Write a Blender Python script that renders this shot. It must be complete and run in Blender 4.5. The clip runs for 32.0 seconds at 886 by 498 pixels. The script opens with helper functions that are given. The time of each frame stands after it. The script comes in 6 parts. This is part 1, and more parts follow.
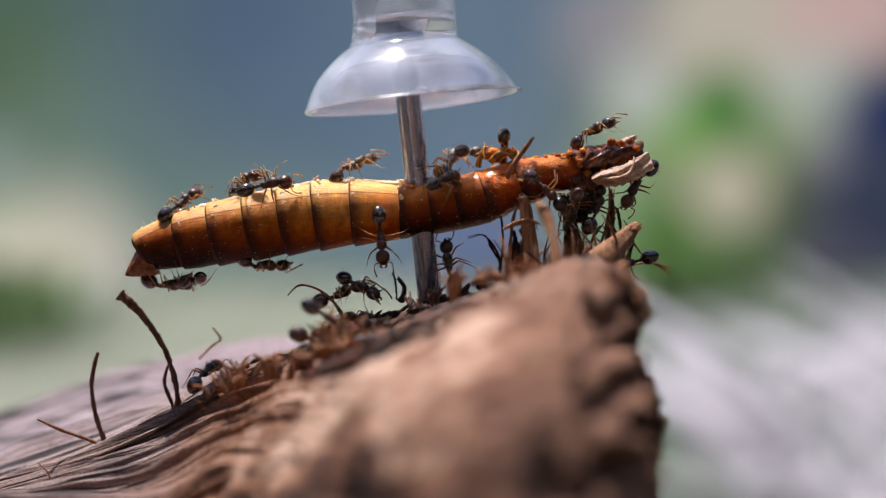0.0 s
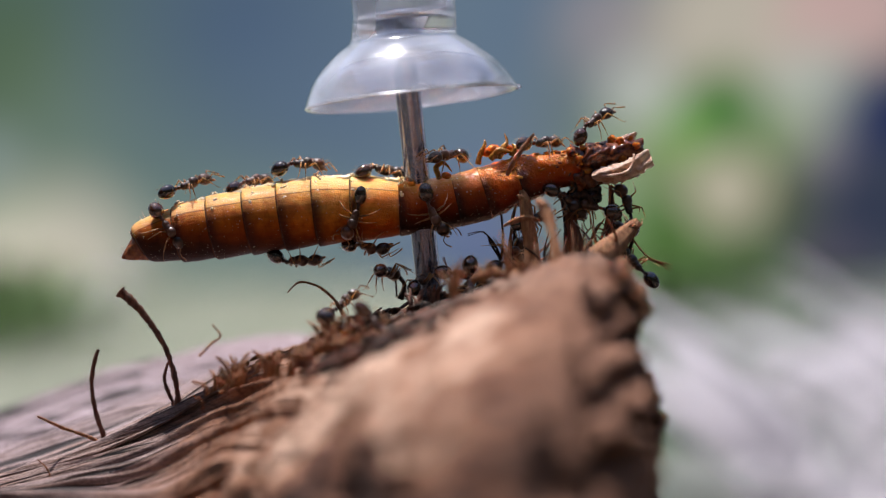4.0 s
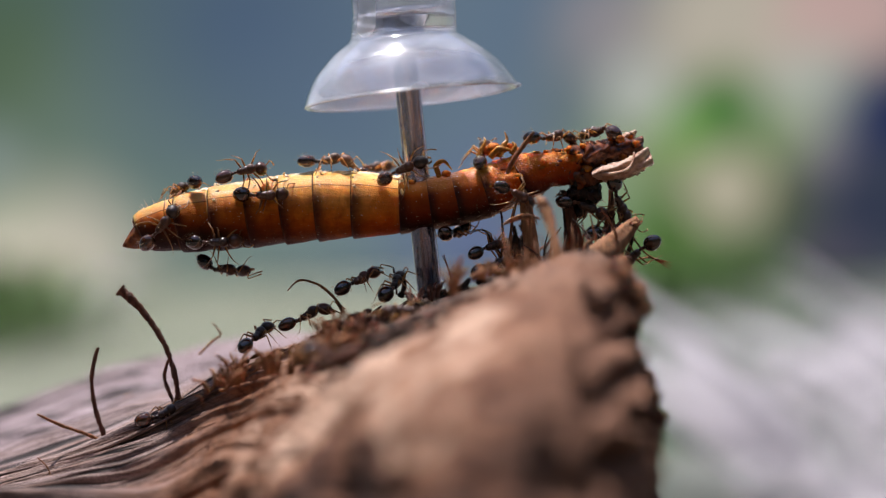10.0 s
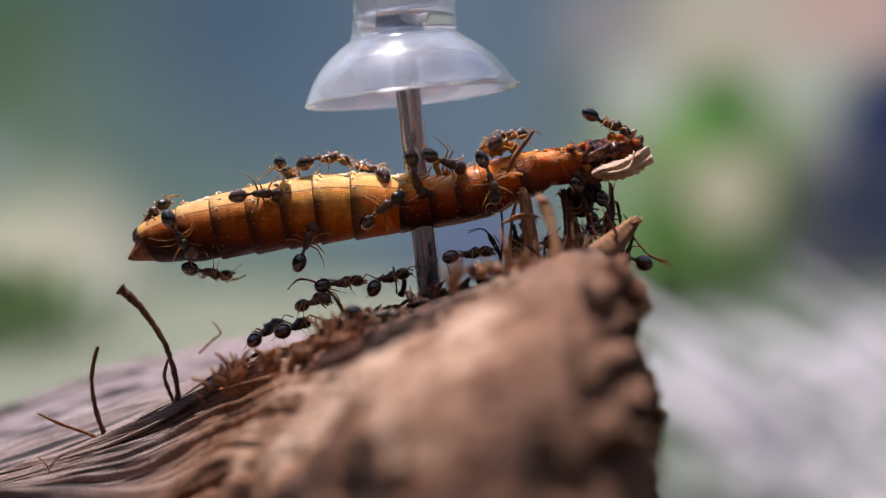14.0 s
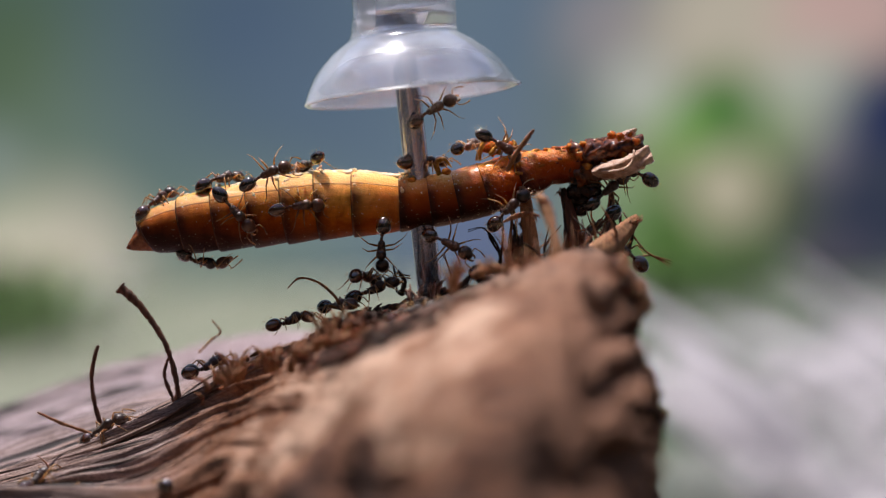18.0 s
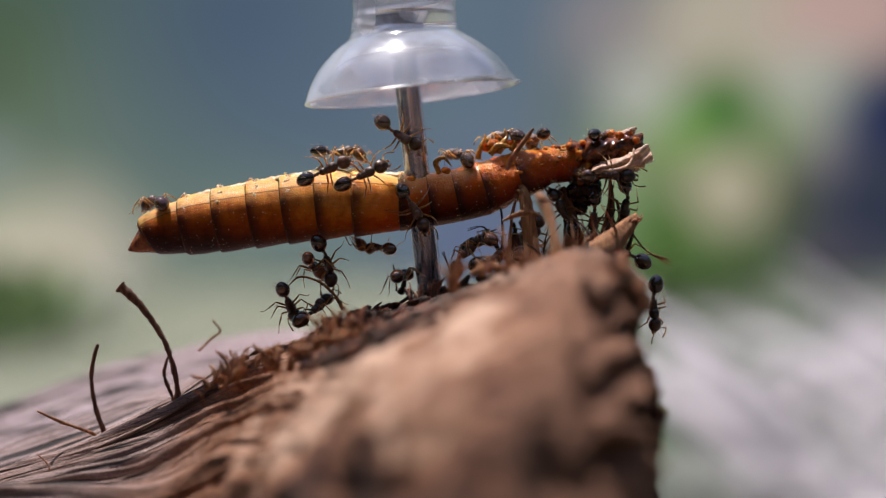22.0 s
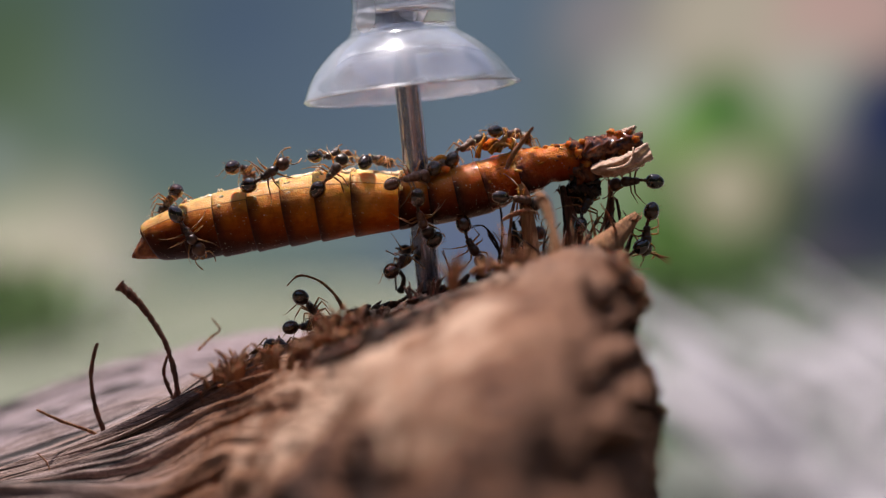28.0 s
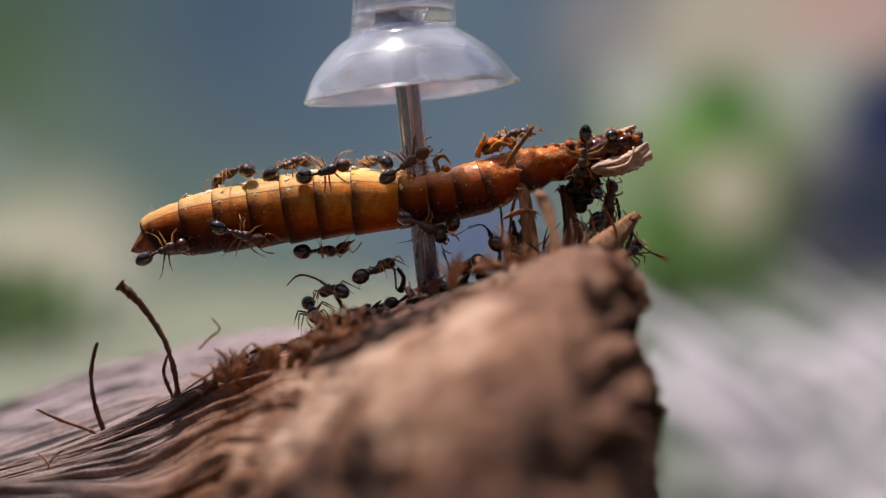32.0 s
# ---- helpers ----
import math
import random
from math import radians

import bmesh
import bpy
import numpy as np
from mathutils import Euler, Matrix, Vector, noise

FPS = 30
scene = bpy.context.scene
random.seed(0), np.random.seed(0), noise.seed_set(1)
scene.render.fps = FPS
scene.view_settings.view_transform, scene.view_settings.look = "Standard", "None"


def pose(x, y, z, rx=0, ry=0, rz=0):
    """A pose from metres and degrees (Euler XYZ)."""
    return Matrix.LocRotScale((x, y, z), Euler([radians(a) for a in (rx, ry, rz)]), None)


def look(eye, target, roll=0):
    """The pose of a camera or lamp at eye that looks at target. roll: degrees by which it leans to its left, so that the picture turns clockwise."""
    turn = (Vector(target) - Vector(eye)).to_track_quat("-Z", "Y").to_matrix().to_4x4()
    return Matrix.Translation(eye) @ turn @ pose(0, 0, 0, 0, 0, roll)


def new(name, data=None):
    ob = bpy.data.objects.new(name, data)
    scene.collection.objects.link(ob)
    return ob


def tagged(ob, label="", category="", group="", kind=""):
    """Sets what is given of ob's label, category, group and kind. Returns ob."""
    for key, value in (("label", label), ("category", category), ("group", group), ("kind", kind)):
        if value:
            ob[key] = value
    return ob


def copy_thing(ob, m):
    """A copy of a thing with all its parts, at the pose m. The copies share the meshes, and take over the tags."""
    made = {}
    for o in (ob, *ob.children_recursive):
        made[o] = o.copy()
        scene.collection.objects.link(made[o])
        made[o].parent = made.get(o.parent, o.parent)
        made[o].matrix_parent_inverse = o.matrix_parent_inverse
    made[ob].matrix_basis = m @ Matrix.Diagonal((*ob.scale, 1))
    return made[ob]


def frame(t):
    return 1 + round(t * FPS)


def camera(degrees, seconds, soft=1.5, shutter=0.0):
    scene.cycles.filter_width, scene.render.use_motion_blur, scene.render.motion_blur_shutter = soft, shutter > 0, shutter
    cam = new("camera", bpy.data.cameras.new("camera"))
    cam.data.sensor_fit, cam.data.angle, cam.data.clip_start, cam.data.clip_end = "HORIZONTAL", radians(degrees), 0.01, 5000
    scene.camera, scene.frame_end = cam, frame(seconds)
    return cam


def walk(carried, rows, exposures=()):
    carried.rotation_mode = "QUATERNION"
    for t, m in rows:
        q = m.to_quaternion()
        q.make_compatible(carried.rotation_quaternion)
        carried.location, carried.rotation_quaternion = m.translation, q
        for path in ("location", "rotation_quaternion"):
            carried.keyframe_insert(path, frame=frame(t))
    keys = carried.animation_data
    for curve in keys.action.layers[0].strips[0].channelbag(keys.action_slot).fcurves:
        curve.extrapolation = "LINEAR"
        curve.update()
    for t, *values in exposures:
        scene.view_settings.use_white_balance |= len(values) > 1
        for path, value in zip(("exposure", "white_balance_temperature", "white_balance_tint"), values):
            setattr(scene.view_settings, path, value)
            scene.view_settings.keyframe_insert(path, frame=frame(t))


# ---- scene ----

MM = 0.001
UNIT = 0.0267857 * MM   # one unit of the camera's view, at the pin's plane
SIGHT = 0.0900          # distance of the lens from the pin's plane
LEVEL = 0.032           # height of the lens' axis over the ground


def in_view(a, b, d=0.0):
    """A point fitted to the camera's view: a units right, b units down from its corner, d millimetres behind the pin's
    plane.
    """
    k = UNIT * (1 + d * MM / SIGHT)
    return Vector(((a - 784) * k, d * MM, LEVEL + (441 - b) * k))


# ---- camera: it sinks by half a millimetre during the clip ----
cam = camera(26.268, 32.0, soft=1.2)
cam.data.dof.use_dof = True
cam.data.dof.focus_distance = SIGHT - 0.0012
cam.data.dof.aperture_fstop = 22.5
cam.data.dof.aperture_blades = 0


def eye(t, x, z):
    return t, pose(x * MM, -SIGHT, LEVEL + z * MM, 90, 0, 0)


walk(cam, [eye(0, 0, .268), eye(1, 0, .214), eye(2, 0, .174), eye(3, 0, .155), eye(4.5, 0, .115), eye(6, 0, .096), eye(8, 0, .088),
           eye(10, 0, .042), eye(12, 0, .005), eye(14, 0, -.008), eye(17, 0, -.04), eye(19, 0, -.08), eye(21, 0, -.094),
           eye(22, .01, -.115), eye(22.5, .03, -.16), eye(25, .03, -.172), eye(28, .03, -.174), eye(30, .03, -.198), eye(32, .03, -.2)],
     exposures=[(0, 0.18, 6150, 16), (10, 0.11, 6220, 16), (20, 0.04, 6360, 16), (32, -0.07, 6560, 17)])

# ---- light ----
SUN_UP, SUN_AROUND = 74, -45   # degrees over the ground; turned from behind the pin to the right
world = bpy.data.worlds.new("world")
scene.world = world
world.use_nodes = True
wn = world.node_tree
sky = wn.nodes.new("ShaderNodeTexSky")
sky.sky_type, sky.sun_disc = "NISHITA", False
sky.sun_elevation, sky.sun_rotation = radians(SUN_UP), radians(SUN_AROUND)
wn.links.new(sky.outputs[0], wn.nodes["Background"].inputs[0])
wn.nodes["Background"].inputs[1].default_value = 0.10
lamp = bpy.data.lights.new("sun", "SUN")
lamp.energy, lamp.angle, lamp.color = 5.0, radians(0.6), (1.0, 0.95, 0.88)
sun_way = Vector((math.sin(radians(SUN_AROUND)) * math.cos(radians(SUN_UP)),
                  math.cos(radians(SUN_AROUND)) * math.cos(radians(SUN_UP)), math.sin(radians(SUN_UP))))
new("sun", lamp).matrix_world = look(sun_way, (0, 0, 0))


# ---- materials ----
class Shade:
    """A node material, with coordinates in millimetres."""

    def __init__(self, name, rough=0.6, metal=0.0, **inputs):
        self.mat = bpy.data.materials.new(name)
        self.mat.use_nodes = True
        self.tree = self.mat.node_tree
        self.p = self.tree.nodes["Principled BSDF"]
        self.p.inputs["Roughness"].default_value = rough
        self.p.inputs["Metallic"].default_value = metal
        for k, v in inputs.items():
            self.p.inputs[k.replace("_", " ")].default_value = v

    def node(self, kind, **sockets):
        n = self.tree.nodes.new("ShaderNode" + kind)
        for k, v in sockets.items():
            self.put(n.inputs[k.replace("_", " ")], v)
        return n

    def put(self, socket, v):
        if isinstance(v, bpy.types.NodeSocket):
            self.tree.links.new(v, socket)
        else:
            socket.default_value = v

    def coords(self, stretch=(1, 1, 1), turn=(0, 0, 0), world_space=False):
        if world_space:
            src = self.node("NewGeometry").outputs["Position"]
        else:
            src = self.node("TexCoord").outputs["Object"]
        m = self.node("Mapping", Vector=src, Rotation=turn, Scale=[1000 * s for s in stretch])
        return m.outputs[0]

    def noise(self, at, scale, detail=4, rough=0.55, warp=0.0):
        return self.node("TexNoise", Vector=at, Scale=scale, Detail=detail, Roughness=rough, Distortion=warp).outputs["Fac"]

    def ramp(self, fac, *stops):
        n = self.node("ValToRGB", Fac=fac)
        r = n.color_ramp
        while len(r.elements) < len(stops):
            r.elements.new(0.5)
        for e, (pos, col) in zip(r.elements, stops):
            e.position = pos
            e.color = (*col, 1) if len(col) == 3 else col
        return n.outputs[0]

    def mix(self, fac, a, b, how="MIX"):
        n = self.tree.nodes.new("ShaderNodeMix")
        n.data_type, n.blend_type = "RGBA", how
        self.put(n.inputs[0], fac)
        for s, v in ((n.inputs[6], a), (n.inputs[7], b)):
            self.put(s, v if isinstance(v, bpy.types.NodeSocket) else (*v, 1))
        return n.outputs[2]

    def random(self):
        return self.node("ObjectInfo").outputs["Random"]

    def colour(self, c):
        self.put(self.p.inputs["Base Color"], c if isinstance(c, bpy.types.NodeSocket) else (*c, 1))
        return self

    def bump(self, height, depth, strength=1.0):
        n = self.node("Bump", Height=height, Distance=depth * MM, Strength=strength)
        self.put(self.p.inputs["Normal"], n.outputs[0])
        return self

    def set(self, name, v):
        self.put(self.p.inputs[name], v)
        return self


def log_shade():
    """Grey grooved grain that passes into pale reddish split wood."""
    s = Shade("weathered_wood", 0.85)
    along = s.coords((0.10, 1.0, 1.0), (0, 0.42, 0))
    fine = s.noise(along, 4.5, 8, 0.65, 0.8)
    mark = s.node("Attribute")
    mark.attribute_name = "layer"
    here = s.node("SeparateXYZ", Vector=s.node("NewGeometry").outputs["Position"])
    sheet = s.node("CombineXYZ", X=here.outputs[0], Y=mark.outputs["Fac"])

    def layers(stretch, lines, detail, warp):
        at = s.node("Mapping", Vector=sheet.outputs[0], Scale=(stretch * 1000, lines, 1)).outputs[0]
        return s.noise(at, 1.0, detail, 0.6, warp)
    strata = layers(0.07, 80, 5, 0.35)
    hair = layers(0.16, 320, 3, 0.2)
    cracks = s.ramp(layers(0.045, 42, 2, 0.3), (0.455, (0, 0, 0)), (0.49, (1, 1, 1)), (0.51, (1, 1, 1)), (0.535, (0, 0, 0)))
    splits = s.ramp(layers(0.06, 120, 2, 0.25), (0.47, (0, 0, 0)), (0.50, (0.8, 0.8, 0.8)), (0.53, (0, 0, 0)))
    broad = s.noise(s.coords((0.2, 0.5, 0.5)), 0.8, 4)
    grain = s.ramp(s.mix(0.4, strata, hair), (0.34, (0.15, 0.085, 0.066)), (0.44, (0.33, 0.21, 0.17)), (0.54, (0.48, 0.35, 0.32)), (0.70, (0.64, 0.52, 0.52)))
    grain = s.mix(0.55, grain, s.ramp(fine, (0.36, (0.35, 0.32, 0.3)), (0.5, (1, 1, 1))), "MULTIPLY")
    grain = s.mix(s.ramp(broad, (0.45, (0, 0, 0)), (0.7, (0.5, 0.5, 0.5))), grain, (0.30, 0.17, 0.12))
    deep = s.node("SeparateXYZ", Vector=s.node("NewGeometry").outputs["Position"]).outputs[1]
    # grey-lilac towards the back, partly its sunlight put into the colour
    sun_pale = s.node("MapRange", Value=deep, From_Min=0.0005, From_Max=0.009, To_Max=0.7).outputs[0]
    grain = s.mix(sun_pale, grain, s.ramp(fine, (0.36, (0.30, 0.23, 0.24)), (0.6, (0.58, 0.48, 0.53))))
    grit = s.noise(s.coords((0.5, 1, 1)), 13, 3, 0.7)
    grain = s.mix(0.6, grain, s.ramp(grit, (0.36, (0.35, 0.33, 0.32)), (0.58, (1.1, 1.1, 1.1))), "MULTIPLY")
    grain = s.mix(splits, grain, (0.06, 0.036, 0.030))
    grain = s.mix(cracks, grain, (0.022, 0.015, 0.014))
    blotch = s.mix(0.45, s.noise(s.coords((0.10, 0.18, 0.18), (0, 0.62, 0)), 1.7, 5, 0.55, 0.8), s.noise(s.coords((0.5, 1, 1), (0, 0.62, 0)), 1.3, 4))
    spot = s.node("SeparateXYZ", Vector=s.node("NewGeometry").outputs["Position"])
    across = s.node("Math", Value=spot.outputs[0])
    across.operation = "MULTIPLY_ADD"
    across.inputs[1].default_value = -0.55
    s.put(across.inputs[2], spot.outputs[2])
    # paler towards the crest, whose sunlight is partly put into the wood's colour
    crest_light = s.node("MapRange", Value=across.outputs[0], From_Min=0.0250, From_Max=0.0285, To_Min=-0.10, To_Max=0.065).outputs[0]
    lit_blotch = s.node("Math", Value=blotch)
    lit_blotch.operation = "ADD"
    s.put(lit_blotch.inputs[1], crest_light)
    split = s.ramp(lit_blotch.outputs[0], (0.40, (0.075, 0.030, 0.016)), (0.46, (0.19, 0.075, 0.036)), (0.52, (0.43, 0.21, 0.115)), (0.59, (0.80, 0.54, 0.39)))
    split = s.mix(0.35, split, s.ramp(fine, (0.35, (0.35, 0.28, 0.25)), (0.55, (1, 1, 1))), "MULTIPLY")
    patchy = s.noise(s.coords((0.7, 0.7, 1.1), (0, 0.62, 0), True), 0.42, 4, 0.6, 0.5)
    split = s.mix(0.9, split, s.ramp(patchy, (0.36, (0.50, 0.38, 0.31)), (0.54, (1, 1, 1))), "MULTIPLY")
    at = s.node("SeparateXYZ", Vector=s.node("NewGeometry").outputs["Position"])
    reach = s.node("Math", Value=at.outputs[1])
    reach.operation = "MULTIPLY_ADD"
    reach.inputs[1].default_value = -0.5
    s.put(reach.inputs[2], at.outputs[0])
    where = s.node("MapRange", Value=reach.outputs[0], From_Min=-0.0160, From_Max=-0.0025, To_Min=-0.2, To_Max=1.2).outputs[0]
    edge = s.ramp(s.mix(0.45, where, broad), (0.32, (0, 0, 0)), (0.68, (1, 1, 1)))
    # darker right end: broken end grain with its shade painted in
    end_shade = s.node("MapRange", Value=at.outputs[0], From_Min=-0.0008, From_Max=0.0054, To_Min=-0.1, To_Max=1.0).outputs[0]
    end_shade = s.ramp(s.mix(0.4, end_shade, blotch), (0.38, (0, 0, 0)), (0.62, (0.88, 0.88, 0.88)))
    split = s.mix(end_shade, split, s.ramp(fine, (0.36, (0.05, 0.02, 0.011)), (0.46, (0.22, 0.095, 0.050)), (0.62, (0.42, 0.21, 0.12))))
    brown = s.node("MapRange", Value=reach.outputs[0], From_Min=-0.006, From_Max=0.006).outputs[0]
    split = s.mix(s.ramp(s.mix(0.4, brown, blotch), (0.25, (0.85, 0.85, 0.85)), (0.6, (0, 0, 0))), split, s.ramp(fine, (0.35, (0.08, 0.027, 0.012)), (0.6, (0.36, 0.145, 0.065))))
    # dark trough wood under the crest, with the larva's shade painted in
    trough_shade = s.ramp(s.mix(0.22, mark.outputs["Fac"], s.noise(s.coords((0.25, 0.6, 0.6)), 1.1, 4)), (0.372, (0, 0, 0)), (0.392, (1, 1, 1)), (0.455, (1, 1, 1)), (0.492, (0, 0, 0)))
    trough_shade = s.mix(s.node("MapRange", Value=here.outputs[0], From_Min=-0.0075, From_Max=-0.004).outputs[0], (0, 0, 0), trough_shade)
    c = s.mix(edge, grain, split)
    s.colour(s.mix(trough_shade, c, s.ramp(s.mix(0.5, fine, hair), (0.36, (0.012, 0.007, 0.005)), (0.5, (0.065, 0.033, 0.020)), (0.62, (0.20, 0.11, 0.07)))))
    relief = s.mix(0.35, s.mix(0.5, strata, hair), s.mix(0.5, fine, s.noise(s.coords(), 9, 5)))
    relief = s.mix(cracks, relief, (0, 0, 0))
    return s.bump(relief, 0.35).mat


def fibre_shade(name, dark, light):
    s = Shade(name, 0.8)
    isle = s.node("NewGeometry").outputs["Random Per Island"]
    n = s.noise(s.coords((1, 1, 0.12)), 6.5, 5)
    c = s.mix(s.mix(0.35, s.ramp(n, (0.36, (0, 0, 0)), (0.64, (1, 1, 1))), isle), dark, light)
    s.colour(c)
    s.set("Subsurface Weight", 0.15)
    s.set("Subsurface Scale", 0.0003)
    return s.bump(s.mix(0.5, n, s.noise(s.coords(), 14, 4)), 0.09).mat


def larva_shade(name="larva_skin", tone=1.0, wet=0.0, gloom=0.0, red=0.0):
    """Translucent golden belly (turned up) passing into dark brown back plates (hanging down), with the underside's
    shade partly painted in.
    """
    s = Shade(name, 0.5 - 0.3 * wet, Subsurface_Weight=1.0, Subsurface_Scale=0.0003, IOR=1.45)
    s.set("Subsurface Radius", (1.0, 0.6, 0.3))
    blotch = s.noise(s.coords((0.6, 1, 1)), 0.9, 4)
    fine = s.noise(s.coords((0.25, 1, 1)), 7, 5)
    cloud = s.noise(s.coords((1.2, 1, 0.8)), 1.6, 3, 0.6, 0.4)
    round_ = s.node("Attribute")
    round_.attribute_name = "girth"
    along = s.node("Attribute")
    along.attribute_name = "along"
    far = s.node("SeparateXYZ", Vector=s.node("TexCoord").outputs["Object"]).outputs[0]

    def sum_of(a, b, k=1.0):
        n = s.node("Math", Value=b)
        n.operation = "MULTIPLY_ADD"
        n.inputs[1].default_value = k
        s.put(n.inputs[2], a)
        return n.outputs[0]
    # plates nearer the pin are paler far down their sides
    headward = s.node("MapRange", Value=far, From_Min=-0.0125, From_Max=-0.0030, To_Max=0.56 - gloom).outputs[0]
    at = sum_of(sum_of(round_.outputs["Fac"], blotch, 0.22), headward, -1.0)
    # pale top to near-black underside: plate colour and shade in one ramp
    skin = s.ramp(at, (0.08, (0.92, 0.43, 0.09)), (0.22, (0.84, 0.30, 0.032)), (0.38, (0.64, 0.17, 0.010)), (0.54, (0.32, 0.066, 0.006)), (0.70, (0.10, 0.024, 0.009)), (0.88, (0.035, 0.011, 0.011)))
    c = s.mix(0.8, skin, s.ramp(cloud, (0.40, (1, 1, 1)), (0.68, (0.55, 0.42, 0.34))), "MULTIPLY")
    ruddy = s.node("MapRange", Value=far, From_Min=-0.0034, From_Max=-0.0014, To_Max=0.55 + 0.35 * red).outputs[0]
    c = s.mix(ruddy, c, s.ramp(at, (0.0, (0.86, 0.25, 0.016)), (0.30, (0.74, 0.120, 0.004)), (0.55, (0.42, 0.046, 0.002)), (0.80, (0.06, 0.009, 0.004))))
    # dark rear margin of each plate, with a fading brown band after it
    place = s.mix(0.05, along.outputs["Fac"], fine)
    band = s.ramp(place, (0.0, (1, 1, 1)), (0.05, (0.85, 0.85, 0.85)), (0.20, (0.28, 0.28, 0.28)), (0.36, (0, 0, 0)), (0.86, (0, 0, 0)), (0.97, (0.6, 0.6, 0.6)))
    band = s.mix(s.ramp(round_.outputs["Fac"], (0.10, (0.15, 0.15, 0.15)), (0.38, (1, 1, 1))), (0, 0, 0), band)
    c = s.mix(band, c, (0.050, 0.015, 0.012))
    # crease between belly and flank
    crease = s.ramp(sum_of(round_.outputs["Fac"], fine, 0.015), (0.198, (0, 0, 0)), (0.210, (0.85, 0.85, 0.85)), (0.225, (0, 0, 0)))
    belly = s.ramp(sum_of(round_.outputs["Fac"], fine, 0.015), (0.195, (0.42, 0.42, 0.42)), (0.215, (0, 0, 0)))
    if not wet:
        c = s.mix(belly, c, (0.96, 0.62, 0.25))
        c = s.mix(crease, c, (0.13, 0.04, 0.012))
    c = s.mix(0.22, c, s.ramp(fine, (0.3, (0.4, 0.25, 0.12)), (0.6, (1, 1, 1))), "MULTIPLY")
    c = s.mix(1.0, c, (tone, tone, tone), "MULTIPLY")
    dust = s.ramp(s.noise(s.coords(), 10, 1), (0.72, (0, 0, 0)), (0.75, (0.85, 0.85, 0.85)))
    c = s.mix(dust, c, (0.85, 0.76, 0.58))
    s.colour(c)
    s.set("Specular IOR Level", 0.16)
    s.set("Coat Weight", 0.02 + 0.4 * wet)
    s.set("Coat Roughness", 0.2 - 0.15 * wet)
    s.set("Coat IOR", 1.5)
    rough = s.mix(0.5, fine, s.noise(s.coords(), 14, 3)) if not wet else s.mix(0.5, cloud, s.noise(s.coords(), 5.0, 4, 0.6, 0.6))
    return s.bump(rough, 0.05 + 0.15 * wet).mat


def amber_shade(name, a, b, rough=0.3, sss=0.5, relief=0.07, spread=(1.0, 0.7, 0.45)):
    s = Shade(name, rough, Subsurface_Weight=sss, Subsurface_Scale=0.0006)
    s.set("Subsurface Radius", spread)
    n = s.noise(s.coords(), 3.0, 5)
    s.colour(s.mix(s.ramp(n, (0.35, (0, 0, 0)), (0.65, (1, 1, 1))), a, b))
    return s.bump(s.noise(s.coords(), 6, 5), relief).mat


def shell_shade(name, dark, light, rough=0.22):
    """Ant cuticle: dark to russet from ant to ant."""
    s = Shade(name, rough, Subsurface_Weight=0.12, Subsurface_Scale=0.0002)
    s.set("Subsurface Radius", (1.0, 0.35, 0.1))
    n = s.noise(s.coords(), 4, 3)
    f = s.node("Math", Value=s.random())
    f.operation = "POWER"
    f.inputs[1].default_value = 2.0
    c = s.mix(f.outputs[0], dark, light)
    c = s.mix(s.ramp(n, (0.3, (0, 0, 0)), (0.8, (0.35, 0.35, 0.35))), c, light)
    s.colour(c)
    s.set("Coat Weight", 0.8 if rough < 0.2 else 0.35)
    s.set("Coat IOR", 1.95)
    s.set("Coat Roughness", 0.07)
    return s.bump(s.mix(0.5, s.noise(s.coords(), 14, 4), s.noise(s.coords(), 6, 2)), 0.006 if rough < 0.2 else 0.035).mat


def metal_shade():
    s = Shade("pin_steel", 0.16, 1.0)
    n = s.noise(s.coords((1, 1, 0.15)), 3, 4)
    speck = s.ramp(s.noise(s.coords(), 26, 2), (0.55, (0, 0, 0)), (0.60, (1, 1, 1)))
    s.colour(s.mix(speck, s.mix(n, (0.15, 0.20, 0.33), (0.42, 0.50, 0.70)), (0.75, 0.74, 0.72)))
    s.put(s.p.inputs["Roughness"], s.node("MapRange", Value=n, To_Min=0.07, To_Max=0.16).outputs[0])
    return s.bump(s.mix(0.6, n, speck), 0.02).mat


def plastic_shade(name, tint, rough):
    """Clear moulded plastic, a little milky, with a soft polished skin."""
    s = Shade(name, rough, IOR=1.59, Transmission_Weight=0.9, Coat_Weight=1.0, Coat_Roughness=0.12, Coat_IOR=1.7)
    haze = s.noise(s.coords((0.5, 0.5, 0.3)), 0.45, 2)
    s.set("Transmission Weight", s.node("MapRange", Value=haze, From_Min=0.40, From_Max=0.60, To_Min=0.93, To_Max=0.64).outputs[0])
    s.colour(tint)
    return s.bump(s.noise(s.coords((1, 1, 0.6)), 0.5, 3), 0.02).mat


def leaf_shade(name, dark, light, rough=0.5):
    s = Shade(name, rough, Subsurface_Weight=0.0)
    n = s.noise(s.coords(), 0.05, 4)
    c = s.mix(s.mix(0.5, n, s.node("NewGeometry").outputs["Random Per Island"]), dark, light)
    s.colour(c)
    s.set("Transmission Weight", 0.0)
    return s.bump(s.noise(s.coords(), 0.2, 4), 0.4).mat


def added_hedge_shade():
    s = Shade("added_hedge", 0.8)
    n = s.noise(s.coords(world_space=True), 0.02, 6)
    s.colour(s.ramp(n, (0.35, (0.012, 0.02, 0.012)), (0.6, (0.035, 0.06, 0.03)), (0.8, (0.07, 0.10, 0.05))))
    return s.bump(n, 30).mat


